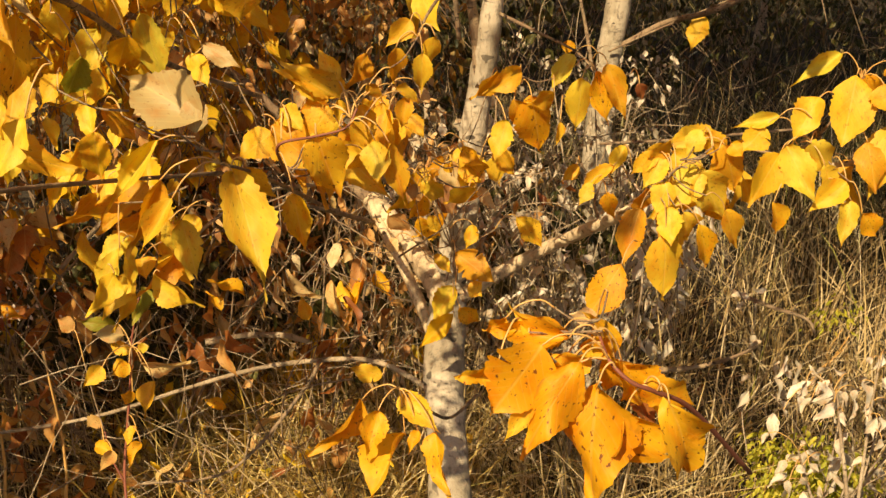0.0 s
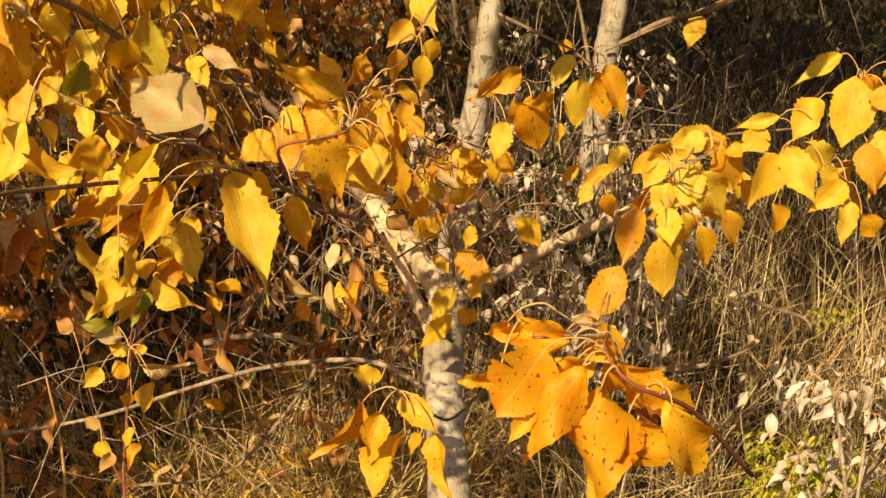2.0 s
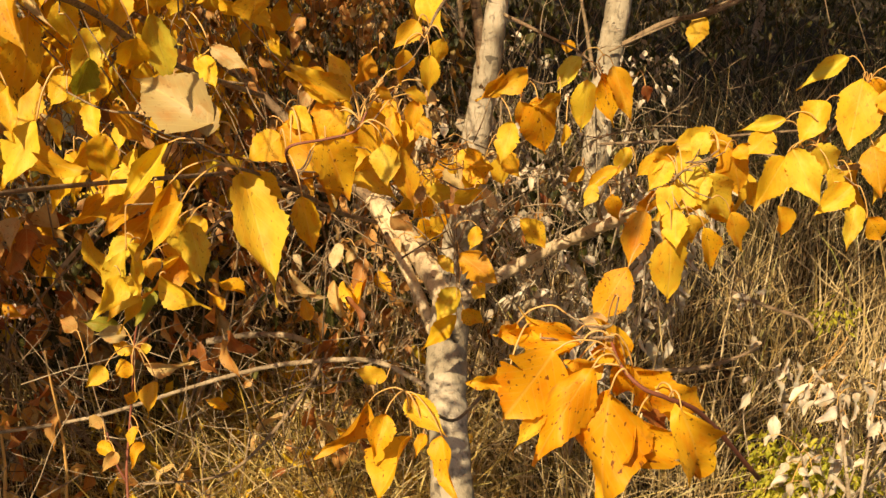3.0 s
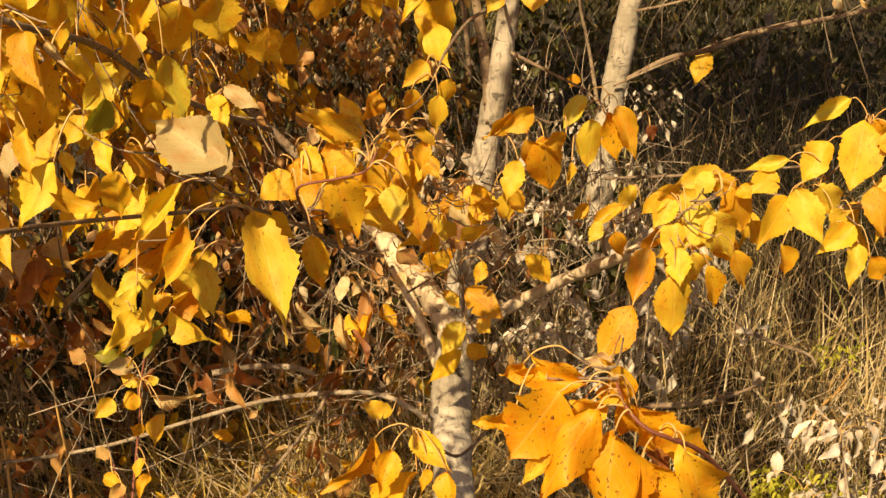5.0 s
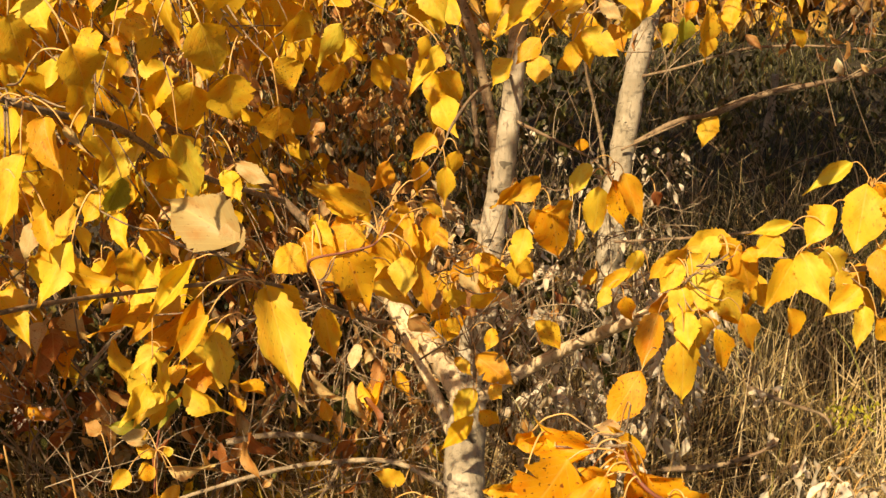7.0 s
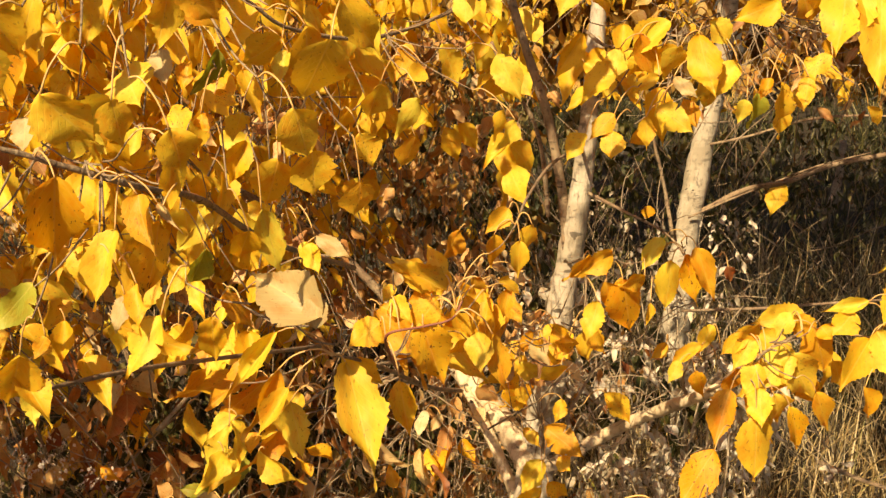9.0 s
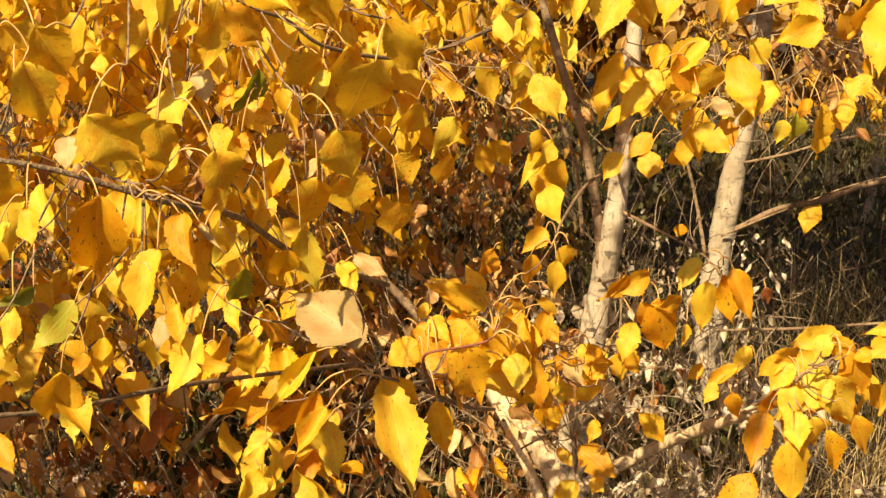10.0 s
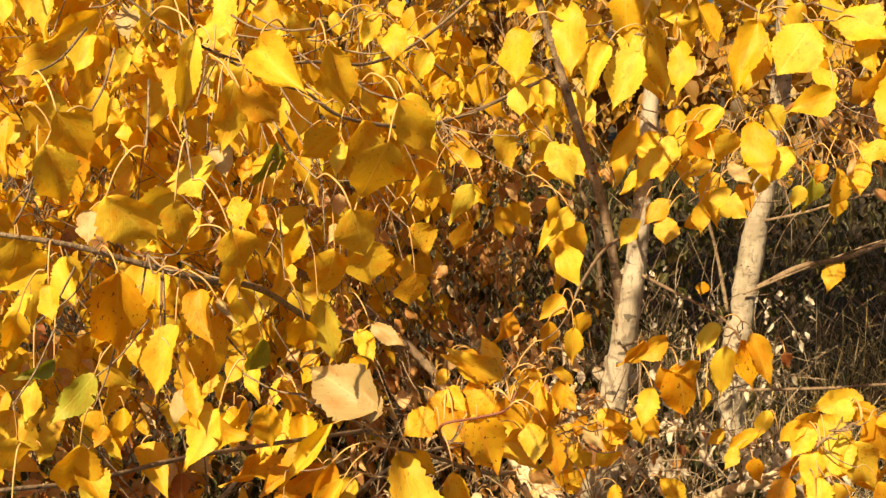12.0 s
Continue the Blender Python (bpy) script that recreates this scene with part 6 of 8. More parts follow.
hang(twig_t2, (0.222, 1.225, 1.568), (0.182, 1.206, 1.517), (-0.1, -0.91, 0.41), 0.057, "lemon", "round")
hang(twig_t2, (0.255, 1.232, 1.583), (0.294, 1.208, 1.549), (-0.09, -0.87, 0.49), 0.049, "lemon", 4)
hang(twig_t2, (0.244, 1.213, 1.498), (0.193, 1.201, 1.474), (0.16, -0.97, 0.16), 0.033, "lemon", 1)
hang(twig_t2, (0.3, 1.226, 1.534), (0.286, 1.251, 1.475), (0.63, -0.65, -0.43), 0.061, "gold", 0)
hang(twig_t2, (0.21, 1.228, 1.59), (0.197, 1.227, 1.558), (0.18, -0.98, -0.03), 0.022, "lemon", 2)
hang(twig_t2, (0.281, 1.229, 1.557), (0.272, 1.217, 1.525), (-0.32, -0.85, 0.43), 0.026, "lemon", 5)
hang(twig_p, (0.053, 1.439, 1.449), (0.019, 1.434, 1.385), (0.09, -1, 0.03), 0.026, "lemon", 1)
hang(twig_p, (0.094, 1.435, 1.41), (0.049, 1.425, 1.361), (-0.29, -0.85, 0.44), 0.036, "lemon", 0)
hang(twig_p, (0.101, 1.44, 1.431), (0.085, 1.417, 1.381), (-0.26, -0.84, 0.47), 0.032, "lemon", 2)
hang(twig_p, (0.164, 1.454, 1.462), (0.105, 1.461, 1.408), (-0.39, -0.87, 0.3), 0.036, "lemon", 1)
hang(twig_p, (0.199, 1.454, 1.447), (0.219, 1.424, 1.369), (-0.18, -0.93, 0.31), 0.044, "lemon", 4)
hang(twig_p, (0.25, 1.453, 1.412), (0.213, 1.435, 1.364), (-0.14, -0.89, 0.44), 0.033, "lemon", 5)
hang(twig_p, (0.151, 1.439, 1.395), (0.112, 1.446, 1.373), (-0.34, -0.89, 0.3), 0.019, "gold", 0)
hang(twig_p, (0.148, 1.431, 1.357), (0.194, 1.41, 1.328), (-0.09, -0.87, 0.48), 0.036, "gold", "torn")
hang(twig_p, (0.095, 1.423, 1.35), (0.065, 1.411, 1.317), (-0.12, -0.9, 0.43), 0.027, "gold", 2)
hang(twig_p, (0.093, 1.419, 1.329), (0.089, 1.401, 1.296), (-0.25, -0.83, 0.49), 0.034, "gold", "round")
hang(twig_p, (0.059, 1.415, 1.326), (0.03, 1.403, 1.289), (-0.32, -0.8, 0.51), 0.028, "gold", 0)
hang(twig_p, (0.136, 1.427, 1.346), (0.136, 1.418, 1.305), (0.29, -0.94, 0.2), 0.025, "gold", 4)
hang(twig_p, (0.177, 1.449, 1.432), (0.161, 1.468, 1.383), (0.41, -0.8, -0.45), 0.041, "lemon", 2)
hang(twig_p, (0.213, 1.459, 1.463), (0.246, 1.463, 1.427), (0.32, -0.93, 0.2), 0.034, "lemon", 3)
hang(twig_p, (0.124, 1.446, 1.447), (0.146, 1.472, 1.39), (0.4, -0.88, -0.24), 0.031, "gold", 4)
hang(twig_p, (0.306, 1.454, 1.387), (0.314, 1.48, 1.317), (0.37, -0.88, -0.29), 0.027, "orange", 1)
hang(twig_p, (0.293, 1.454, 1.392), (0.277, 1.445, 1.363), (-0.2, -0.91, 0.37), 0.017, "orange", 0)
hang(twig_p, (0.341, 1.459, 1.393), (0.335, 1.44, 1.354), (-0.37, -0.81, 0.46), 0.025, "gold", 4)
hang(twig_p, (0.371, 1.468, 1.419), (0.332, 1.463, 1.39), (-0.24, -0.87, 0.43), 0.026, "orange", 2)
hang(twig_p, (0.169, 1.44, 1.394), (0.199, 1.425, 1.369), (-0.13, -0.9, 0.41), 0.019, "pale", 4)
hang(twig_p, (0.263, 1.445, 1.365), (0.251, 1.446, 1.334), (0.11, -0.99, -0.08), 0.023, "lemon", 0)
hang(twig_p, (0.228, 1.445, 1.386), (0.211, 1.461, 1.347), (0.53, -0.68, -0.51), 0.039, "lemon", 2)
hang(twig_u, (-0.521, 0.946, 1.608), (-0.515, 0.921, 1.569), (-0.17, -0.85, 0.51), 0.021, "lemon", 0)
hang(twig_u, (-0.501, 0.948, 1.605), (-0.506, 0.944, 1.573), (0.28, -0.96, 0.06), 0.017, "lemon", 4)
hang(twig_u, (-0.48, 0.95, 1.607), (-0.484, 0.93, 1.558), (-0.34, -0.86, 0.38), 0.025, "lemon", 1)
hang(twig_u, (-0.438, 0.951, 1.588), (-0.483, 0.932, 1.559), (0.57, -0.72, -0.4), 0.027, "lemon", 0)
hang(twig_u, (-0.442, 0.946, 1.567), (-0.462, 0.93, 1.529), (-0.09, -0.9, 0.43), 0.025, "lemon", 0)
hang(twig_u, (-0.434, 0.948, 1.569), (-0.448, 0.943, 1.529), (0.29, -0.96, 0.01), 0.018, "lemon", 2)
hang(twig_u, (-0.42, 0.954, 1.591), (-0.403, 0.936, 1.56), (-0.24, -0.9, 0.37), 0.024, "pale", 4)
hang(twig_u, (-0.378, 0.96, 1.599), (-0.376, 0.974, 1.566), (0.64, -0.71, -0.28), 0.030, "gold", 2)
hang(twig_u, (-0.404, 0.949, 1.561), (-0.426, 0.942, 1.521), (-0.23, -0.93, 0.3), 0.015, "lemon", 1)
hang(twig_u, (-0.356, 0.957, 1.57), (-0.371, 0.948, 1.542), (0.17, -0.96, 0.21), 0.018, "lemon", 5)
hang(twig_u, (-0.36, 0.95, 1.541), (-0.375, 0.924, 1.493), (-0.26, -0.82, 0.52), 0.028, "lemon", 1)
hang(twig_u, (-0.332, 0.966, 1.605), (-0.317, 0.936, 1.561), (-0.17, -0.84, 0.51), 0.026, "lemon", 4)
hang(twig_u, (-0.309, 0.959, 1.555), (-0.254, 0.969, 1.511), (0.2, -0.98, 0.01), 0.032, "lemon", 3)
hang(twig_u, (-0.313, 0.954, 1.537), (-0.342, 0.967, 1.479), (0.54, -0.72, -0.43), 0.033, "lemon", 0)
hang(twig_u, (-0.325, 0.944, 1.493), (-0.345, 0.943, 1.473), (0.51, -0.72, -0.47), 0.027, "lemon", 2)
hang(twig_u, (-0.308, 0.952, 1.524), (-0.289, 0.974, 1.485), (0.43, -0.86, -0.28), 0.035, "gold", 4)
hang(twig_u, (-0.336, 0.946, 1.507), (-0.361, 0.949, 1.495), (-0.3, -0.86, 0.42), 0.016, "lemon", 1)
hang(twig_o, (-0.255, 1.085, 1.544), (-0.261, 1.107, 1.487), (0.61, -0.72, -0.34), 0.040, "lemon", 2)
hang(twig_o, (-0.192, 1.084, 1.505), (-0.16, 1.08, 1.445), (0.19, -0.97, 0.16), 0.037, "lemon", 0)
hang(twig_o, (-0.231, 1.076, 1.482), (-0.234, 1.107, 1.398), (0.58, -0.75, -0.3), 0.051, "gold", 4)
hang(twig_o, (-0.253, 1.071, 1.471), (-0.291, 1.051, 1.44), (0.63, -0.71, -0.32), 0.037, "lemon", 2)
hang(twig_o, (-0.248, 1.069, 1.459), (-0.259, 1.053, 1.426), (-0.1, -0.89, 0.45), 0.018, "lemon", 0)
hang(twig_o, (-0.401, 1.049, 1.445), (-0.382, 1.02, 1.411), (-0.29, -0.8, 0.53), 0.051, "lemon", "torn")
hang(twig_o, (-0.366, 1.056, 1.461), (-0.361, 1.034, 1.426), (-0.23, -0.84, 0.5), 0.027, "pale", 0)
hang(twig_o, (-0.34, 1.057, 1.45), (-0.348, 1.041, 1.419), (-0.15, -0.87, 0.48), 0.018, "orange", 0)
hang(twig_o, (-0.313, 1.062, 1.46), (-0.344, 1.076, 1.408), (0.53, -0.69, -0.49), 0.024, "green", 1)
hang(twig_o, (-0.358, 1.046, 1.407), (-0.335, 1.027, 1.382), (-0.2, -0.85, 0.49), 0.025, "orange", 4)
hang(twig_o, (-0.33, 1.048, 1.401), (-0.323, 1.041, 1.383), (-0.16, -0.94, 0.31), 0.020, "orange", 2)
hang(twig_o, (-0.317, 1.053, 1.419), (-0.29, 1.042, 1.409), (-0.26, -0.9, 0.36), 0.016, "orange", 0)
hang(twig_o, (-0.292, 1.052, 1.401), (-0.305, 1.064, 1.368), (0.56, -0.69, -0.46), 0.028, "lemon", 2)
hang(twig_o, (-0.241, 1.054, 1.381), (-0.251, 1.049, 1.356), (-0.23, -0.93, 0.28), 0.019, "lemon", 5)
hang(twig_o, (-0.411, 1.042, 1.416), (-0.478, 1.033, 1.381), (0.39, -0.74, -0.55), 0.046, "lemon", 0)
hang(twig_o, (-0.257, 1.047, 1.357), (-0.276, 1.066, 1.301), (0.42, -0.81, -0.4), 0.047, "lemon", 2)
hang(twig_o, (-0.225, 1.053, 1.365), (-0.226, 1.069, 1.318), (0.51, -0.81, -0.29), 0.048, "lemon", 4)
hang(twig_o, (-0.179, 1.052, 1.335), (-0.181, 1.065, 1.294), (0.49, -0.82, -0.3), 0.037, "gold", 2)
hang(twig_o, (-0.285, 1.031, 1.29), (-0.302, 1.042, 1.254), (0.47, -0.75, -0.46), 0.034, "lemon", 0)
hang(twig_o, (-0.273, 1.036, 1.311), (-0.262, 1.062, 1.241), (0.4, -0.88, -0.26), 0.029, "lemon", 4)
hang(twig_o, (-0.348, 1.03, 1.323), (-0.349, 1.047, 1.276), (0.4, -0.87, -0.3), 0.028, "lemon", 2)
hang(twig_o, (-0.326, 1.023, 1.274), (-0.349, 1.034, 1.227), (0.51, -0.75, -0.43), 0.027, "green", 0)
hang(twig_o, (-0.236, 1.113, 1.266), (-0.194, 1.099, 1.247), (-0.1, -0.89, 0.44), 0.019, "pale", 2)
hang(twig_o, (-0.256, 1.159, 1.247), (-0.248, 1.146, 1.222), (-0.14, -0.9, 0.41), 0.016, "lemon", 0)
hang(twig_o, (-0.2, 1.098, 1.574), (-0.204, 1.079, 1.537), (-0.32, -0.84, 0.44), 0.030, "lemon", 2)
hang(twig_o, (-0.22, 1.098, 1.585), (-0.233, 1.087, 1.548), (0.37, -0.92, 0.12), 0.021, "lemon", 0)
hang(twig_o, (-0.299, 1.089, 1.586), (-0.293, 1.106, 1.55), (0.43, -0.85, -0.32), 0.024, "lemon", 5)
hang(twig_o, (-0.167, 1.096, 1.547), (-0.181, 1.09, 1.515), (0.12, -0.99, 0.12), 0.021, "lemon", 1)
hang(twig_o, (-0.168, 1.463, 1.435), (-0.182, 1.45, 1.384), (0.13, -0.97, 0.22), 0.027, "gold", 4)
hang(twig_o, (-0.204, 1.449, 1.384), (-0.226, 1.469, 1.329), (0.48, -0.74, -0.46), 0.043, "gold", 0)
hang(twig_o, (-0.139, 1.481, 1.507), (-0.15, 1.476, 1.456), (0.19, -0.98, 0.05), 0.030, "lemon", 2)
hang(twig_o, (-0.13, 1.568, 1.425), (-0.112, 1.594, 1.366), (0.58, -0.8, -0.17), 0.038, "lemon", 4)
hang(twig_o, (-0.051, 1.57, 1.393), (-0.067, 1.59, 1.338), (0.52, -0.74, -0.42), 0.046, "lemon", 0)
hang(twig_o, (-0.168, 1.539, 1.301), (-0.185, 1.55, 1.247), (0.5, -0.8, -0.32), 0.036, "gold", 2)
hang(twig_o, (-0.19, 1.139, 1.368), (-0.177, 1.155, 1.333), (0.42, -0.88, -0.24), 0.033, "orange", 4)
hang(twig_n, (-0.478, 0.848, 1.506), (-0.478, 0.824, 1.455), (-0.33, -0.85, 0.41), 0.026, "orange", 0)
hang(twig_n, (-0.453, 0.848, 1.495), (-0.433, 0.88, 1.432), (0.32, -0.88, -0.34), 0.043, "orange", 4)
hang(twig_n, (-0.466, 0.963, 1.409), (-0.463, 0.951, 1.38), (-0.11, -0.92, 0.39), 0.028, "pale", 4)
hang(twig_n, (-0.424, 0.966, 1.401), (-0.434, 0.975, 1.365), (0.46, -0.83, -0.32), 0.038, "lemon", "torn")
hang(twig_n, (-0.469, 0.83, 1.41), (-0.493, 0.845, 1.36), (0.48, -0.75, -0.46), 0.031, "lemon", 2)
hang(twig_n, (-0.445, 0.825, 1.372), (-0.434, 0.806, 1.345), (-0.18, -0.85, 0.5), 0.022, "lemon", 4)
hang(twig_n, (-0.389, 0.832, 1.381), (-0.41, 0.858, 1.297), (0.48, -0.8, -0.36), 0.048, "orange", 0)
hang(twig_n, (-0.343, 0.829, 1.34), (-0.363, 0.809, 1.278), (-0.21, -0.91, 0.36), 0.029, "lemon", 0)
hang(twig_n, (-0.326, 0.837, 1.367), (-0.311, 0.813, 1.322), (-0.22, -0.9, 0.39), 0.027, "gold", 1)
hang(twig_n, (-0.309, 0.834, 1.346), (-0.33, 0.86, 1.261), (0.59, -0.73, -0.36), 0.035, "orange", 2)
hang(twig_n, (-0.31, 0.837, 1.36), (-0.286, 0.817, 1.341), (-0.27, -0.81, 0.52), 0.007, "pale", 1)
hang(twig_n, (-0.299, 0.848, 1.406), (-0.31, 0.866, 1.35), (0.6, -0.72, -0.36), 0.024, "lemon", 4)
hang(twig_n, (-0.336, 0.82, 1.289), (-0.341, 0.806, 1.261), (-0.14, -0.88, 0.45), 0.017, "pale", 2)
hang(twig_n, (-0.327, 0.823, 1.298), (-0.322, 0.803, 1.26), (-0.17, -0.88, 0.44), 0.015, "gold", 0)
hang(twig_n, (-0.308, 0.82, 1.273), (-0.337, 0.802, 1.224), (-0.11, -0.91, 0.4), 0.029, "lemon", "torn")
hang(twig_n, (-0.507, 0.892, 1.331), (-0.531, 0.907, 1.28), (0.54, -0.7, -0.47), 0.027, "lemon", 0)
hang(twig_n, (-0.475, 0.887, 1.289), (-0.506, 0.871, 1.271), (0.56, -0.76, -0.33), 0.018, "green", 1)
hang(twig_n, (-0.44, 0.888, 1.277), (-0.476, 0.877, 1.234), (0.27, -0.96, 0.01), 0.028, "lime", 4)
hang(twig_n, (-0.492, 0.882, 1.275), (-0.5, 0.866, 1.232), (-0.17, -0.92, 0.36), 0.019, "lemon", 2)
hang(twig_n, (-0.45, 0.926, 1.216), (-0.459, 0.922, 1.195), (0.22, -0.97, 0.08), 0.018, "gold", 4)
hang(twig_n, (-0.452, 0.875, 1.217), (-0.475, 0.89, 1.159), (0.46, -0.79, -0.4), 0.043, "lemon", 0)
hang(twig_n, (-0.506, 0.87, 1.222), (-0.531, 0.877, 1.184), (0.52, -0.71, -0.48), 0.037, "lemon", 2)
hang(twig_a, (-0.187, 0.862, 1.259), (-0.256, 0.893, 1.294), (-0.12, -0.82, 0.55), 0.049, "pale", 3)
hang(twig_a, (-0.192, 0.859, 1.25), (-0.19, 0.867, 1.281), (0.09, -0.96, 0.25), 0.022, "pale", "round")
hang(twig_a, (-0.236, 0.918, 1.227), (-0.288, 0.902, 1.163), (-0.09, -0.94, 0.32), 0.018, "lemon", 1)
hang(twig_a, (-0.235, 0.905, 1.196), (-0.275, 0.917, 1.116), (0.56, -0.73, -0.39), 0.028, "gold", 0)
hang(twig_a, (-0.225, 0.899, 1.182), (-0.256, 0.885, 1.134), (-0.11, -0.93, 0.35), 0.018, "gold", 1)
hang(twig_a, (-0.252, 1.034, 1.113), (-0.241, 1.038, 1.052), (0.18, -0.98, -0.04), 0.030, "gold", 4)
hang(twig_a, (-0.336, 1.066, 1.191), (-0.337, 1.067, 1.136), (0.25, -0.97, -0.03), 0.031, "lemon", 0)
hang(twig_a, (-0.311, 1.027, 1.229), (-0.287, 1.041, 1.182), (0.31, -0.94, -0.13), 0.023, "gold", 2)
hang(twig_a, (-0.325, 1.07, 1.069), (-0.36, 1.06, 1.002), (-0.25, -0.93, 0.27), 0.025, "lemon", "torn")
hang(twig_a, (-0.333, 0.988, 1.265), (-0.355, 0.975, 1.238), (-0.2, -0.82, 0.54), 0.021, "gold", 0)
hang(twig_a, (-0.249, 1.143, 1.25), (-0.234, 1.125, 1.22), (-0.32, -0.87, 0.36), 0.024, "lemon", 4)
hang(twig_a, (-0.186, 0.957, 1.19), (-0.145, 0.976, 1.154), (0.33, -0.93, -0.13), 0.027, "gold", 1)
hang(twig_b, (-0.136, 0.986, 1.156), (-0.128, 0.979, 1.098), (0.17, -0.98, 0.13), 0.026, "lemon", 0)
hang(twig_b, (-0.156, 1.007, 1.208), (-0.188, 1.005, 1.179), (-0.32, -0.84, 0.43), 0.032, "gold", 2)
hang(twig_b, (-0.116, 1.006, 1.206), (-0.098, 1.019, 1.136), (0.55, -0.84, -0.02), 0.047, "orange", 0)
hang(twig_b, (-0.062, 1.004, 1.201), (-0.062, 0.988, 1.163), (-0.3, -0.89, 0.36), 0.028, "gold", 2)
hang(twig_b, (-0.049, 1.003, 1.199), (-0.037, 1.014, 1.138), (0.5, -0.87, -0.06), 0.023, "gold", 4)
hang(twig_b, (-0.147, 1.016, 1.229), (-0.125, 0.998, 1.211), (-0.28, -0.84, 0.47), 0.021, "lemon", 5)
hang(twig_b, (-0.094, 1.018, 1.236), (-0.143, 0.993, 1.273), (0.24, -0.92, -0.3), 0.033, "gold", 2)
hang(twig_k, (0.119, 0.778, 1.073), (0.106, 0.747, 0.967), (-0.36, -0.88, 0.31), 0.058, "orange", "curl1")
hang(twig_k, (0.143, 0.788, 1.044), (0.145, 0.795, 0.973), (0.45, -0.89, -0.08), 0.058, "orange", "curl2")
hang(twig_k, (0.174, 0.773, 1.06), (0.207, 0.782, 0.98), (0.32, -0.95, 0.02), 0.048, "orange", "curl0")
hang(twig_k, (0.076, 0.79, 1.101), (0.036, 0.77, 1.048), (0.28, -0.95, 0.14), 0.066, "orange", "torn")
hang(twig_k, (0.099, 0.81, 1.097), (0.035, 0.833, 1.096), (-0.3, -0.81, 0.49), 0.024, "orange", "curl2")
hang(twig_k, (0.043, 0.802, 1.078), (0.009, 0.793, 1.065), (0.26, -0.96, -0.04), 0.024, "orange", "curl0")
hang(twig_k, (0.104, 0.776, 1.094), (0.052, 0.739, 1.027), (-0.09, -0.84, 0.53), 0.036, "orange", "curl1")
hang(twig_k, (0.076, 0.784, 1.06), (0.043, 0.778, 1.019), (-0.33, -0.86, 0.39), 0.016, "orange", 0)
hang(twig_k, (0.118, 0.815, 1.083), (0.086, 0.799, 1.08), (0.44, -0.78, -0.44), 0.031, "orange", "curl0")
hang(twig_k, (0.141, 0.839, 1.063), (0.121, 0.831, 1.111), (0.49, -0.87, 0.05), 0.031, "orange", "curl1")
hang(twig_k, (0.145, 0.829, 1.067), (0.173, 0.839, 1.018), (0.29, -0.96, -0.01), 0.040, "orange", "curl2")
hang(twig_k, (0.162, 0.814, 1.054), (0.213, 0.831, 1.017), (0.21, -0.97, -0.15), 0.036, "orange", 2)
hang(twig_k, (0.096, 0.82, 1.069), (0.083, 0.826, 1.031), (0.53, -0.79, -0.3), 0.040, "orange", "curl1")
hang(twig_c, (-0.036, 1.286, 1.257), (-0.063, 1.272, 1.225), (0.27, -0.95, 0.18), 0.026, "gold", 1)
hang(twig_c, (-0.053, 1.275, 1.228), (-0.057, 1.284, 1.182), (0.66, -0.72, -0.21), 0.030, "gold", 0)
hang(twig_c, (-0.009, 1.279, 1.24), (-0.016, 1.289, 1.195), (0.44, -0.86, -0.25), 0.023, "lemon", 2)
hang(twig_c, (-0.023, 1.272, 1.222), (-0.026, 1.274, 1.173), (0.29, -0.96, -0.05), 0.025, "lemon", 0)
hang(twig_d, (0.17, 1.469, 1.177), (0.135, 1.456, 1.132), (-0.22, -0.88, 0.42), 0.026, "lemon", 0)
hang(twig_d, (0.18, 1.458, 1.149), (0.174, 1.457, 1.075), (0.22, -0.97, -0.01), 0.039, "lemon", 2)
hang(twig_d, (0.213, 1.464, 1.166), (0.238, 1.455, 1.092), (0.18, -0.97, 0.18), 0.033, "gold", 0)
hang(twig_d, (0.198, 1.462, 1.158), (0.218, 1.477, 1.085), (0.34, -0.94, -0.11), 0.033, "orange", 4)
hang(twig_d, (0.254, 1.455, 1.143), (0.259, 1.461, 1.118), (0.44, -0.89, -0.11), 0.019, "rust", 0)
hang(twig_d, (0.152, 1.438, 1.096), (0.15, 1.438, 1.062), (0.31, -0.95, -0.01), 0.013, "orange", 1)
hang(twig_e, (0.097, 1.414, 1.173), (0.05, 1.395, 1.141), (0.38, -0.93, 0.01), 0.032, "gold", 1)
hang(twig_e, (0.068, 1.412, 1.169), (0.035, 1.405, 1.131), (0.61, -0.69, -0.39), 0.034, "gold", 0)
hang(twig_e, (0.111, 1.401, 1.14), (0.127, 1.418, 1.055), (0.45, -0.89, -0.09), 0.060, "orange", 2)
hang(twig_e, (0.079, 1.391, 1.112), (0.066, 1.37, 1.063), (-0.1, -0.91, 0.41), 0.031, "lemon", 4)
hang(twig_e, (0.089, 1.4, 1.136), (0.1, 1.409, 1.092), (0.36, -0.93, -0.11), 0.028, "gold", 5)
hang(twig_e, (0.139, 1.403, 1.143), (0.105, 1.393, 1.131), (0.4, -0.8, -0.45), 0.033, "gold", 0)
hang(twig_e, (0.051, 1.517, 1.02), (0.029, 1.53, 0.963), (0.47, -0.8, -0.37), 0.051, "orange", 2)
hang(twig_e, (0.071, 1.566, 1.009), (0.08, 1.564, 0.962), (0.18, -0.98, 0.08), 0.029, "gold", 0)
hang(twig_e, (0.003, 1.563, 1.003), (0.029, 1.534, 0.965), (-0.26, -0.84, 0.47), 0.031, "pale", 1)
hang(twig_j, (-0.013, 1.536, 0.87), (0.015, 1.517, 0.85), (-0.19, -0.83, 0.53), 0.019, "orange", 4)
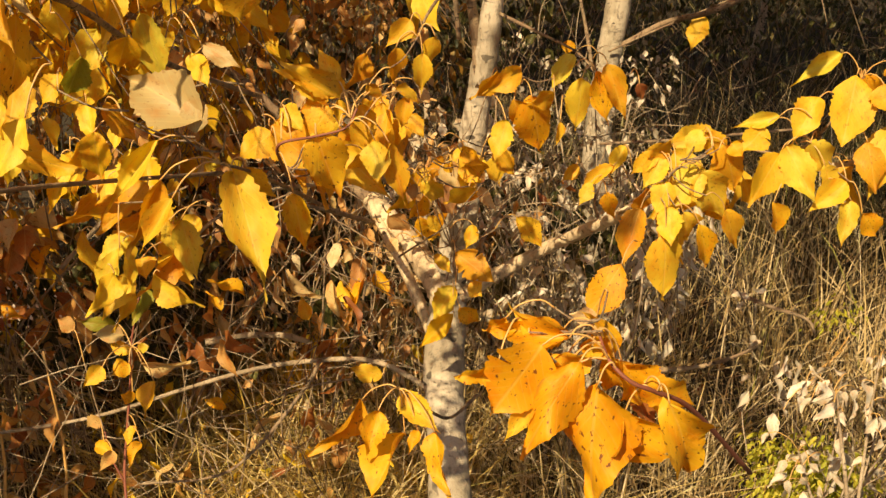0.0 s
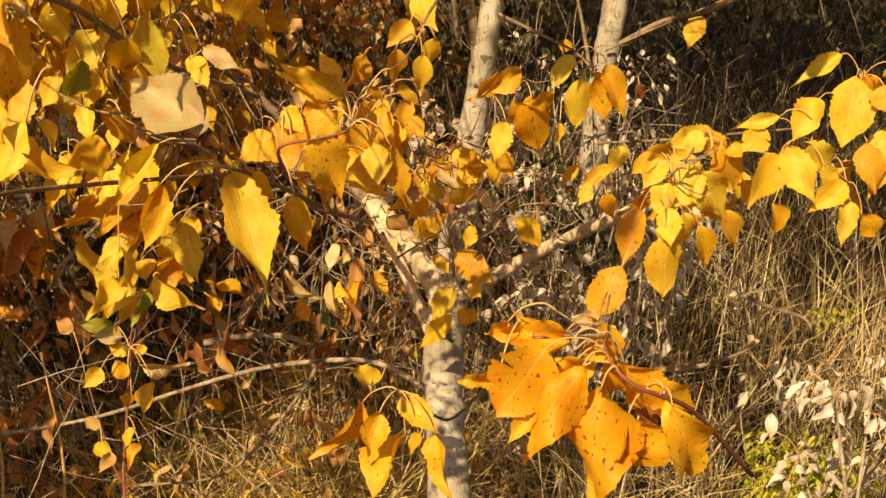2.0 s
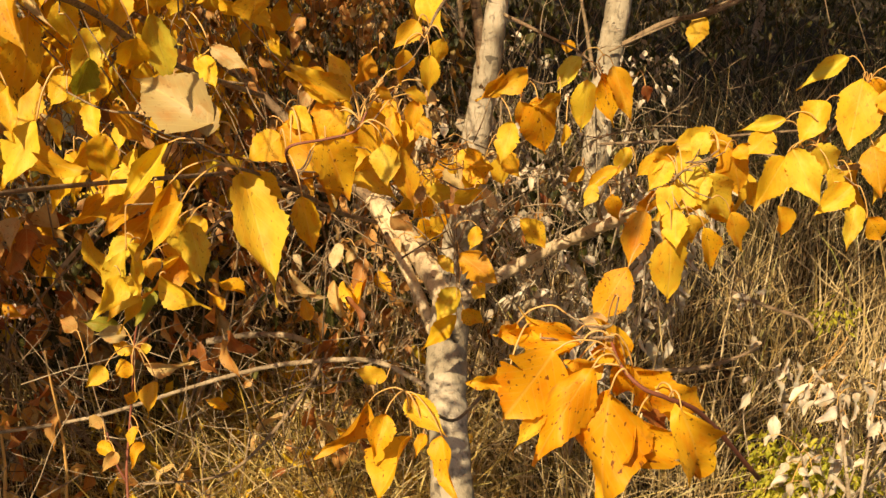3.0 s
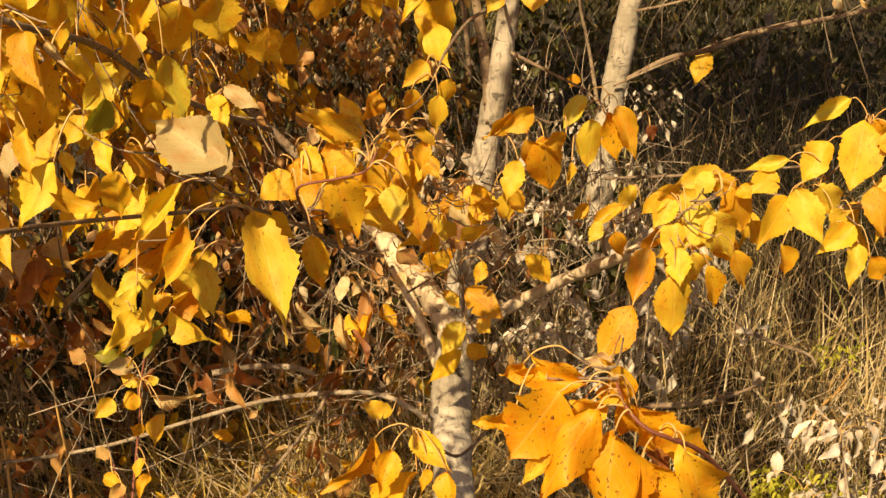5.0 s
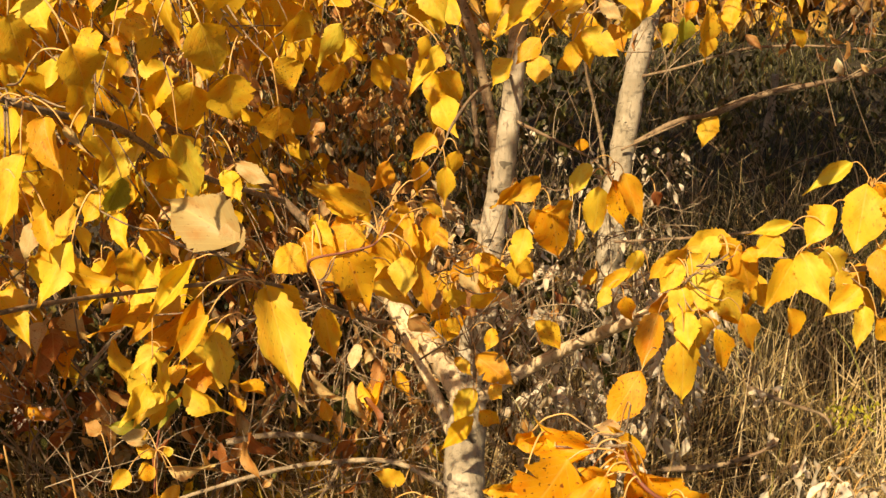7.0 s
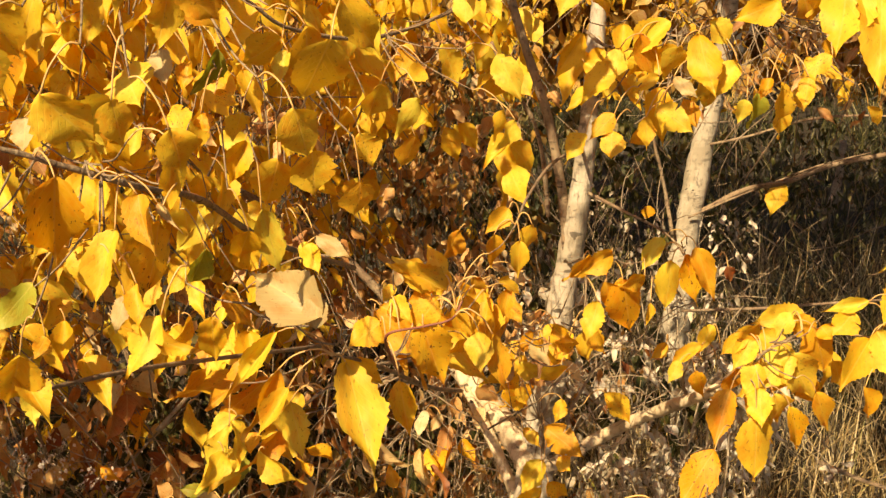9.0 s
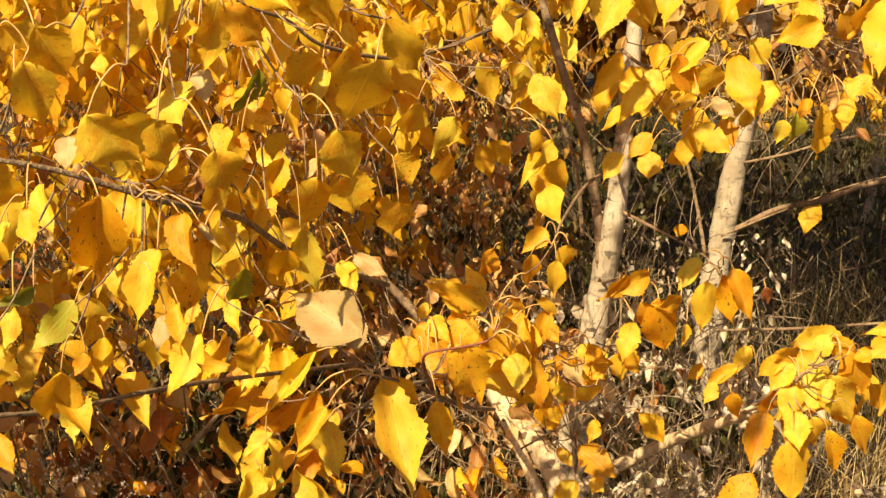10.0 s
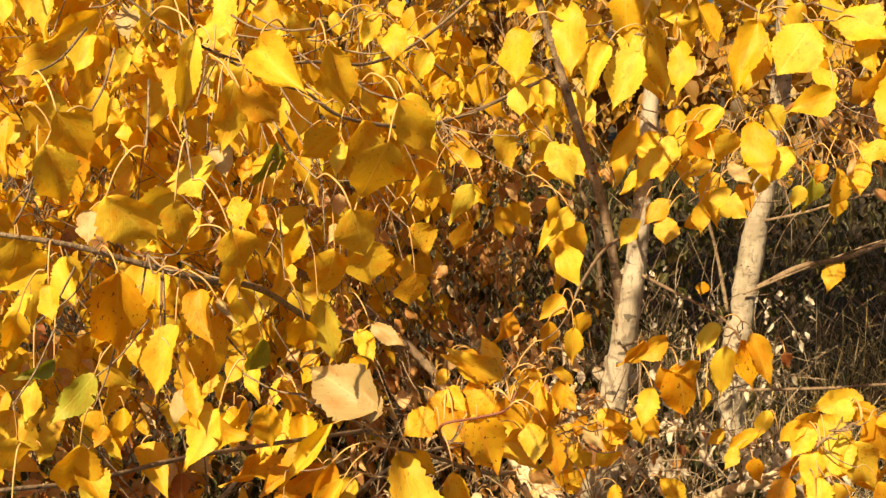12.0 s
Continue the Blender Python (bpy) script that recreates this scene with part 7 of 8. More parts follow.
hang(twig_j, (0.018, 1.537, 0.873), (0.076, 1.506, 0.838), (-0.1, -0.82, 0.56), 0.043, "gold", "torn")
hang(twig_j, (0.039, 1.521, 0.833), (0.058, 1.504, 0.82), (-0.32, -0.79, 0.51), 0.026, "orange", 2)
hang(twig_j, (0.018, 1.519, 0.827), (-0.021, 1.508, 0.775), (-0.21, -0.91, 0.35), 0.035, "lemon", 0)
hang(twig_j, (0.015, 1.504, 0.791), (-0.039, 1.491, 0.735), (-0.22, -0.88, 0.42), 0.028, "lemon", 1)
hang(twig_j, (0.044, 1.552, 0.911), (0.036, 1.542, 0.876), (-0.19, -0.93, 0.32), 0.022, "lemon", 4)
hang(twig_j, (0.107, 1.557, 0.921), (0.152, 1.555, 0.871), (0.18, -0.97, 0.18), 0.032, "orange", 1)
hang(twig_j, (0.014, 1.627, 0.935), (0.057, 1.608, 0.931), (-0.35, -0.88, 0.33), 0.024, "orange", 5)
hang(twig_j, (0.05, 1.658, 0.933), (0.083, 1.643, 0.9), (-0.19, -0.95, 0.26), 0.020, "tan", 2)
hang(twig_j, (0.025, 1.507, 0.799), (0.055, 1.517, 0.767), (0.31, -0.95, -0.01), 0.029, "orange", 0)
hang(twig_j, (-0.079, 1.769, 0.806), (-0.09, 1.751, 0.763), (-0.1, -0.91, 0.41), 0.023, "tan", 0)
hang(twig_j, (-0.138, 1.803, 0.757), (-0.149, 1.762, 0.681), (-0.09, -0.87, 0.49), 0.029, "tan", 1)
hang(twig_j, (-0.177, 1.812, 0.779), (-0.191, 1.791, 0.736), (-0.32, -0.81, 0.5), 0.025, "tan", 4)
hang(twig_j, (-0.116, 1.822, 0.723), (-0.091, 1.799, 0.68), (-0.1, -0.91, 0.41), 0.026, "orange", 0)
hang(twig_j, (-0.162, 1.825, 0.679), (-0.142, 1.808, 0.643), (-0.26, -0.92, 0.3), 0.024, "tan", 2)
hang(twig_n, (-0.466, 0.851, 1.513), (-0.421, 0.893, 1.467), (0.48, -0.83, -0.29), 0.037, "lemon", 2)
hang(twig_b, (0.002, 1.547, 1.005), (0.025, 1.557, 0.976), (0.23, -0.96, -0.14), 0.016, "gold", 2)
hang(twig_b, (0.027, 1.489, 1.049), (0.042, 1.498, 1.01), (0.35, -0.94, -0.07), 0.022, "lemon", 1)
hang(twig_b, (-0.054, 1.477, 1.017), (-0.047, 1.486, 0.963), (0.43, -0.9, -0.1), 0.034, "gold", 2)
hang(twig_b, (-0.039, 1.592, 0.956), (-0.013, 1.605, 0.904), (0.36, -0.93, -0.04), 0.036, "tan", 2)
hang(twig_b, (-0.04, 1.466, 0.992), (-0.078, 1.467, 0.959), (0.42, -0.75, -0.51), 0.039, "lemon", 0)
hang(twig_b, (0.044, 1.42, 1.011), (0.004, 1.42, 0.983), (0.39, -0.74, -0.54), 0.044, "lemon", 2)
hang(twig_b, (-0.06, 1.514, 1.002), (-0.083, 1.514, 0.981), (0.52, -0.67, -0.53), 0.025, "orange", 0)
hang(twig_b, (0.032, 1.555, 1.025), (0.006, 1.549, 0.991), (-0.22, -0.91, 0.35), 0.025, "gold", 2)
hang(twig_b, (0.025, 1.477, 1.044), (0.054, 1.46, 1.029), (-0.28, -0.86, 0.43), 0.022, "orange", 1)
hang(twig_b, (0.01, 1.603, 0.957), (0.012, 1.579, 0.911), (-0.1, -0.88, 0.46), 0.028, "tan", 0)
hang(twig_b, (0.022, 1.497, 1.015), (0.053, 1.477, 0.999), (-0.29, -0.83, 0.47), 0.021, "orange", 4)
hang(twig_b, (-0.002, 1.6, 1.001), (-0.017, 1.599, 0.961), (0.1, -1, -0.01), 0.020, "gold", 4)
hang(twig_b, (-0.06, 1.565, 0.968), (-0.027, 1.579, 0.935), (0.27, -0.95, -0.14), 0.026, "tan", 1)
hang(twig_b, (0.067, 1.471, 1.055), (0.098, 1.484, 1.009), (0.34, -0.94, -0.04), 0.027, "gold", 4)
hang(twig_b, (-0.029, 1.559, 0.953), (-0.05, 1.569, 0.903), (0.55, -0.75, -0.37), 0.035, "orange", 1)
hang(twig_b, (0.055, 1.623, 0.98), (0.023, 1.622, 0.937), (0.52, -0.77, -0.37), 0.047, "tan", 0)
hang(twig_b, (-0.139, 1.182, 1.195), (-0.12, 1.192, 1.162), (0.35, -0.93, -0.08), 0.018, "gold", 1)
hang(twig_b, (-0.104, 1.116, 1.167), (-0.122, 1.114, 1.144), (0.1, -0.99, 0.02), 0.015, "gold", 5)
hang(twig_b, (-0.018, 1.332, 1.059), (-0.016, 1.313, 1.027), (-0.22, -0.85, 0.48), 0.020, "gold", 0)
hang(twig_b, (-0.065, 1.212, 1.19), (-0.068, 1.201, 1.157), (-0.24, -0.91, 0.33), 0.019, "gold", 2)
hang(twig_b, (-0.121, 1.317, 1.13), (-0.117, 1.326, 1.082), (0.63, -0.77, -0.09), 0.030, "gold", 4)
hang(twig_b, (-0.078, 1.112, 1.155), (-0.1, 1.112, 1.136), (0.42, -0.77, -0.48), 0.021, "gold", 0)
hang(twig_b, (-0.086, 1.261, 1.125), (-0.072, 1.242, 1.099), (-0.37, -0.83, 0.42), 0.017, "gold", 0)
hang(twig_b, (-0.129, 1.386, 1.14), (-0.131, 1.381, 1.106), (0.32, -0.94, 0.12), 0.017, "lemon", 3)
hang(twig_b, (-0.18, 1.373, 1.134), (-0.2, 1.367, 1.114), (-0.15, -0.89, 0.42), 0.018, "gold", 0)
hang(twig_b, (-0.115, 1.253, 1.131), (-0.107, 1.252, 1.099), (0.09, -1, 0.05), 0.015, "lemon", 0)
hang(twig_b, (-0.027, 1.333, 1.169), (-0.012, 1.333, 1.146), (0.36, -0.9, 0.24), 0.013, "tan", 2)
hang(twig_b, (-0.18, 1.429, 1.14), (-0.194, 1.427, 1.11), (0.33, -0.94, -0.07), 0.020, "tan", 0)
hang(twig_b, (-0.03, 1.205, 1.092), (-0.039, 1.205, 1.067), (0.15, -0.99, -0.04), 0.013, "tan", 4)
hang(twig_b, (-0.043, 1.181, 1.166), (-0.055, 1.187, 1.139), (0.51, -0.76, -0.41), 0.022, "tan", 3)
hang(twig_b, (-0.115, 1.145, 1.183), (-0.113, 1.14, 1.159), (0.18, -0.96, 0.22), 0.012, "lemon", 5)
hang(twig_b, (-0.021, 1.272, 1.07), (0.007, 1.283, 1.042), (0.18, -0.96, -0.22), 0.024, "lemon", 5)
hang(twig_b, (-0.15, 1.372, 1.16), (-0.152, 1.366, 1.124), (0.25, -0.96, 0.15), 0.022, "gold", 3)
hang(twig_b, (-0.144, 1.214, 1.14), (-0.165, 1.21, 1.127), (-0.11, -0.91, 0.41), 0.015, "gold", 1)
hang(twig_b, (-0.077, 1.34, 1.106), (-0.087, 1.349, 1.061), (0.58, -0.77, -0.27), 0.035, "lemon", 4)
hang(twig_b, (-0.13, 1.225, 1.168), (-0.139, 1.231, 1.136), (0.56, -0.77, -0.31), 0.019, "lemon", 0)
hang(twig_b, (-0.034, 1.166, 1.183), (-0.018, 1.151, 1.159), (-0.15, -0.88, 0.45), 0.017, "gold", 2)
hang(twig_b, (-0.113, 1.198, 1.128), (-0.123, 1.197, 1.101), (0.26, -0.96, -0.05), 0.017, "gold", 4)
hang(twig_b, (-0.085, 1.679, 0.878), (-0.049, 1.694, 0.842), (0.26, -0.96, -0.15), 0.031, "tan", 2)
hang(twig_b, (-0.065, 1.819, 0.796), (-0.09, 1.829, 0.755), (0.42, -0.79, -0.45), 0.037, "tan", 4)
hang(twig_b, (-0.012, 1.759, 0.836), (-0.049, 1.751, 0.807), (0.5, -0.77, -0.4), 0.045, "orange", 3)
hang(twig_b, (-0.009, 1.783, 0.841), (0.039, 1.788, 0.801), (0.27, -0.94, 0.22), 0.028, "orange", 1)
hang(twig_b, (-0.008, 1.663, 0.917), (0.027, 1.677, 0.879), (0.2, -0.96, -0.18), 0.029, "tan", 0)
hang(twig_b, (-0.023, 1.717, 0.864), (0.002, 1.727, 0.827), (0.38, -0.93, -0.01), 0.022, "orange", 2)
hang(twig_b, (-0.127, 1.803, 0.81), (-0.131, 1.803, 0.764), (0.29, -0.96, -0.03), 0.026, "tan", 1)
hang(twig_b, (-0.043, 1.818, 0.821), (0, 1.836, 0.773), (0.14, -0.96, -0.23), 0.036, "orange", 0)
hang(twig_g, (0.498, 1.419, 1.19), (0.434, 1.408, 1.149), (-0.19, -0.83, 0.53), 0.023, "lemon", 1)
hang(twig_g, (0.517, 1.41, 1.165), (0.491, 1.36, 1.087), (-0.1, -0.82, 0.56), 0.058, "lemon", "round")
hang(twig_g, (0.471, 1.4, 1.139), (0.432, 1.38, 1.083), (-0.32, -0.79, 0.51), 0.039, "lemon", 0)
hang(twig_g, (0.527, 1.409, 1.163), (0.557, 1.421, 1.118), (0.25, -0.97, -0.09), 0.039, "orange", 2)
hang(twig_g, (0.421, 1.392, 1.117), (0.361, 1.398, 1.098), (-0.22, -0.88, 0.42), 0.019, "lemon", 1)
hang(twig_g, (0.402, 1.387, 1.105), (0.378, 1.381, 1.071), (-0.19, -0.93, 0.32), 0.036, "lemon", 4)
hang(twig_g, (0.421, 1.375, 1.073), (0.381, 1.355, 1.008), (0.18, -0.97, 0.18), 0.047, "lemon", 0)
hang(twig_g, (0.43, 1.379, 1.083), (0.464, 1.339, 1.014), (-0.35, -0.88, 0.33), 0.042, "lemon", 0)
hang(twig_g, (0.46, 1.38, 1.086), (0.501, 1.394, 1.037), (0.15, -0.98, -0.17), 0.042, "gold", 2)
hang(twig_g, (0.478, 1.37, 1.059), (0.494, 1.376, 1.025), (0.31, -0.95, -0.01), 0.028, "gold", 4)
hang(twig_g, (0.505, 1.362, 1.04), (0.457, 1.349, 0.999), (-0.1, -0.91, 0.41), 0.033, "lemon", 1)
hang(twig_g, (0.511, 1.354, 1.018), (0.494, 1.327, 0.965), (-0.09, -0.87, 0.49), 0.027, "gold", 0)
hang(twig_g, (0.414, 1.354, 1.016), (0.431, 1.363, 0.967), (0.39, -0.92, -0.04), 0.028, "orange", 1)
hang(twig_g, (0.531, 1.38, 1.087), (0.54, 1.351, 1.026), (-0.1, -0.91, 0.41), 0.040, "gold", 2)
hang(twig_g, (0.525, 1.348, 1.003), (0.553, 1.355, 0.966), (0.18, -0.98, -0.03), 0.031, "orange", 0)
hang(twig_h, (0.337, 1.434, 1.086), (0.313, 1.427, 1.055), (-0.32, -0.85, 0.43), 0.029, "lemon", 2)
hang(twig_h, (0.339, 1.433, 1.083), (0.373, 1.445, 1.05), (0.09, -0.96, -0.27), 0.035, "gold", 4)
hang(twig_h, (0.365, 1.427, 1.069), (0.391, 1.442, 0.995), (0.38, -0.92, -0.05), 0.059, "gold", 2)
hang(twig_h, (0.373, 1.428, 1.071), (0.387, 1.415, 1.055), (-0.26, -0.84, 0.47), 0.026, "lemon", 5)
hang(twig_h, (0.338, 1.417, 1.041), (0.292, 1.417, 0.983), (-0.39, -0.87, 0.3), 0.049, "lemon", 4)
hang(twig_h, (0.333, 1.415, 1.037), (0.371, 1.432, 0.961), (0.33, -0.94, -0.04), 0.058, "gold", 0)
hang(twig_h, (0.289, 1.422, 1.055), (0.254, 1.407, 1.014), (-0.14, -0.89, 0.44), 0.034, "lemon", 0)
hang(twig_h, (0.278, 1.423, 1.058), (0.241, 1.427, 1.027), (-0.34, -0.89, 0.3), 0.025, "gold", 1)
hang(twig_h, (0.295, 1.427, 1.069), (0.257, 1.404, 1.066), (0.5, -0.79, -0.36), 0.033, "gold", 0)
hang(twig_h, (0.293, 1.41, 1.024), (0.272, 1.394, 0.984), (-0.12, -0.9, 0.43), 0.034, "lemon", 2)
hang(twig_h, (0.256, 1.398, 0.992), (0.227, 1.364, 0.92), (-0.25, -0.83, 0.49), 0.038, "gold", 0)
hang(twig_h, (0.293, 1.399, 0.994), (0.295, 1.37, 0.95), (-0.32, -0.8, 0.51), 0.036, "lemon", 4)
hang(twig_h, (0.289, 1.386, 0.959), (0.289, 1.367, 0.87), (0.29, -0.94, 0.2), 0.056, "gold", 2)
hang(twig_h, (0.333, 1.391, 0.972), (0.357, 1.404, 0.9), (0.31, -0.95, -0.07), 0.031, "orange", 1)
hang(twig_h, (0.366, 1.397, 0.99), (0.39, 1.409, 0.927), (0.51, -0.86, 0.03), 0.036, "gold", 0)
hang(twig_h, (0.312, 1.396, 0.986), (0.329, 1.405, 0.94), (0.36, -0.93, -0.04), 0.037, "gold", 5)
hang(twig_h, (0.36, 1.451, 0.99), (0.386, 1.461, 0.945), (0.16, -0.98, -0.13), 0.038, "orange", 2)
hang(twig_h, (0.272, 1.455, 1), (0.265, 1.463, 0.96), (0.64, -0.72, -0.26), 0.044, "gold", 4)
hang(twig_h, (0.329, 1.456, 1.004), (0.322, 1.451, 0.961), (0.11, -0.99, 0.11), 0.035, "gold", 0)
hang(twig_h, (0.41, 1.487, 1.002), (0.433, 1.497, 0.957), (0.31, -0.95, -0.05), 0.034, "gold", 1)
hang(twig_i, (0.251, 1.523, 1.039), (0.229, 1.506, 0.995), (-0.13, -0.9, 0.41), 0.022, "lemon", 1)
hang(twig_i, (0.235, 1.513, 1.013), (0.186, 1.522, 0.975), (-0.39, -0.87, 0.3), 0.021, "gold", 0)
hang(twig_i, (0.204, 1.505, 0.991), (0.191, 1.497, 0.959), (-0.25, -0.9, 0.34), 0.021, "gold", 4)
hang(twig_i, (0.226, 1.5, 0.978), (0.241, 1.499, 0.937), (0.31, -0.94, 0.13), 0.027, "orange", 2)
hang(twig_i, (0.186, 1.514, 1.015), (0.163, 1.506, 0.988), (0.28, -0.96, 0.06), 0.021, "gold", 1)
hang(twig_k, (0.097, 0.839, 1.09), (0.052, 0.819, 1.112), (0.28, -0.92, -0.26), 0.030, "orange", "curl2")
hang(twig_k, (0.07, 0.84, 1.064), (0.052, 0.838, 1.034), (0.64, -0.69, -0.33), 0.045, "orange", "curl0")
hang(twig_k, (0.134, 0.848, 1.06), (0.159, 0.856, 1.023), (0.23, -0.97, -0.06), 0.028, "orange", 1)
hang(twig_k, (0.163, 0.855, 1.024), (0.178, 0.839, 0.984), (0.55, -0.68, 0.48), 0.030, "rust", 0)
hang(twig_k, (0.134, 0.906, 1.068), (0.109, 0.901, 1.076), (0.21, -0.97, 0.09), 0.017, "tan", 4)
hang(twig_k, (0.051, 0.843, 1.099), (0.033, 0.839, 1.085), (0.22, -0.97, -0.01), 0.021, "orange", "curl2")
hang(twig_k, (0.089, 0.813, 1.053), (0.098, 0.818, 1.013), (0.46, -0.89, -0.01), 0.034, "orange", "curl0")

hang(twig_t2, (0.315, 1.228, 1.525), (0.303, 1.177, 1.441), (-0.19, -0.83, 0.53), 0.056, "lemon", 4)
hang(twig_t2, (0.352, 1.227, 1.513), (0.334, 1.156, 1.407), (-0.1, -0.82, 0.56), 0.055, "lemon", 0)
hang(twig_p, (0.355, 1.584, 1.492), (0.38, 1.603, 1.448), (0.34, -0.92, -0.21), 0.047, "gold", 1)
hang(twig_p, (0.394, 1.572, 1.437), (0.408, 1.585, 1.403), (0.41, -0.89, -0.18), 0.031, "orange", 2)
hang(twig_p, (0.364, 1.563, 1.409), (0.372, 1.544, 1.375), (-0.22, -0.88, 0.42), 0.019, "gold", 4)
hang(twig_p, (0.383, 1.561, 1.399), (0.41, 1.549, 1.378), (-0.19, -0.93, 0.32), 0.019, "gold", 2)
hang(twig_p, (0.446, 1.551, 1.344), (0.471, 1.566, 1.313), (0.32, -0.93, -0.18), 0.018, "orange", 1)
hang(twig_p, (0.355, 1.553, 1.372), (0.357, 1.539, 1.337), (-0.35, -0.88, 0.33), 0.032, "gold", "torn")
hang(twig_p, (0.325, 1.545, 1.35), (0.335, 1.564, 1.292), (0.44, -0.87, -0.21), 0.028, "orange", 0)
hang(twig_p, (0.296, 1.546, 1.361), (0.289, 1.564, 1.307), (0.57, -0.76, -0.32), 0.032, "lime", 3)
hang(twig_p, (0.197, 1.538, 1.354), (0.213, 1.52, 1.318), (-0.1, -0.91, 0.41), 0.026, "gold", "round")
hang(twig_p, (0.167, 1.534, 1.347), (0.181, 1.522, 1.328), (-0.09, -0.87, 0.49), 0.030, "lemon", 3)
hang(twig_p, (0.14, 1.525, 1.318), (0.153, 1.536, 1.287), (0.39, -0.9, -0.18), 0.041, "gold", 2)
hang(twig_p, (0.257, 1.554, 1.402), (0.236, 1.538, 1.36), (-0.1, -0.91, 0.41), 0.024, "lemon", 5)

hang(twig_u, (-0.388, 0.741, 1.517), (-0.376, 0.762, 1.475), (0.54, -0.81, -0.24), 0.030, "lemon", 3)
hang(twig_u, (-0.396, 0.735, 1.494), (-0.389, 0.757, 1.442), (0.63, -0.74, -0.22), 0.034, "lemon", 1)
hang(twig_u, (-0.353, 0.733, 1.458), (-0.326, 0.759, 1.415), (0.38, -0.87, -0.3), 0.041, "lemon", 0)
hang(twig_u, (-0.305, 0.737, 1.454), (-0.304, 0.751, 1.415), (0.55, -0.79, -0.27), 0.026, "lemon", 2)
hang(twig_u, (-0.265, 0.76, 1.536), (-0.281, 0.777, 1.487), (0.49, -0.76, -0.43), 0.027, "lemon", 4)
hang(twig_u, (-0.261, 0.759, 1.531), (-0.237, 0.781, 1.5), (0.35, -0.87, -0.34), 0.025, "gold", 2)
hang(twig_u, (-0.25, 0.767, 1.559), (-0.207, 0.733, 1.526), (-0.26, -0.83, 0.5), 0.031, "lemon", 3)
hang(twig_u, (-0.201, 0.772, 1.561), (-0.189, 0.797, 1.506), (0.38, -0.88, -0.3), 0.025, "lemon", 0)
hang(twig_u, (-0.157, 0.763, 1.493), (-0.182, 0.779, 1.448), (0.48, -0.71, -0.52), 0.047, "lemon", "round")
hang(twig_u, (-0.151, 0.77, 1.521), (-0.126, 0.794, 1.477), (0.42, -0.88, -0.25), 0.027, "lemon", 1)
hang(twig_u, (-0.293, 0.764, 1.57), (-0.308, 0.757, 1.499), (0.38, -0.93, 0.01), 0.018, "lemon", 0)
hang(twig_u, (-0.182, 0.75, 1.447), (-0.175, 0.765, 1.406), (0.59, -0.78, -0.2), 0.035, "lemon", 2)
hang(twig_u, (-0.266, 0.737, 1.434), (-0.259, 0.752, 1.397), (0.46, -0.85, -0.25), 0.031, "lemon", 5)

# ---------------------------------------------------------------- more of the poplar: filler sprays and the crown above
def sprays(parent, name, mat, seed, count, box, size, per=(4, 7), stem_mat="twig", grow=None, as_parts=0, droop=0.75, slim=False, hang=False, bare=False):
    """Leaf tufts at the ends of short twigs, spread through a stretch of the plan. Some tufts are separate parts, the rest one mass."""
    rng = random.Random(seed)
    mass, stems = Mass(), []
    (x0, x1), (y0, y1), (z0, z1) = box
    made = 0
    for _ in range(count):
        node = Vector((rng.uniform(x0, x1), rng.uniform(y0, y1), z0 + (z1 - z0) * rng.random()))
        if grow is not None and not grow(node):
            continue
        foot = node + Vector((rng.uniform(-0.15, 0.15), rng.uniform(-0.1, 0.15), -rng.uniform(0.08, 0.25)))
        if hang:
            foot.z = 2 * node.z - foot.z
        stems.append(tube((foot, foot.lerp(node, 0.6) + Vector((rng.uniform(-0.02, 0.02), rng.uniform(-0.02, 0.02), 0)), node), 0.0014, 0.0008, 4, 2))
        for _ in range(rng.randint(*per)):
            a = rng.uniform(0, 2 * math.pi)
            out = Vector((math.cos(a), math.sin(a), 0))
            at = node + out * rng.uniform(0.015, 0.05) + Vector((0, 0, rng.uniform(-0.03, 0.03)))
            m = random_leaf(rng, at, size, droop, out, slim)
            if made < as_parts:
                ob = part("leaf", leaf_mesh("slim%d" % rng.randrange(3) if slim else rng.randrange(6), mat), parent)
                ob.matrix_basis = m
                made += 1
            else:
                mass.leaf((SLIM if slim else SMALL)[rng.randrange(3)], m)
    if mass.v:
        tagged(part(name, mass.mesh(name, mat + "_mass"), parent), kind="stuff")
    tw = Mass()
    for v, f in stems:
        tw.add(np.asarray([tuple(p) for p in v]), [q for q in f if len(q) == 4], np.zeros((len(v), 2)))
    if tw.v and not bare:
        tagged(part("twig", tw.mesh("twig", stem_mat), parent), kind="stuff")


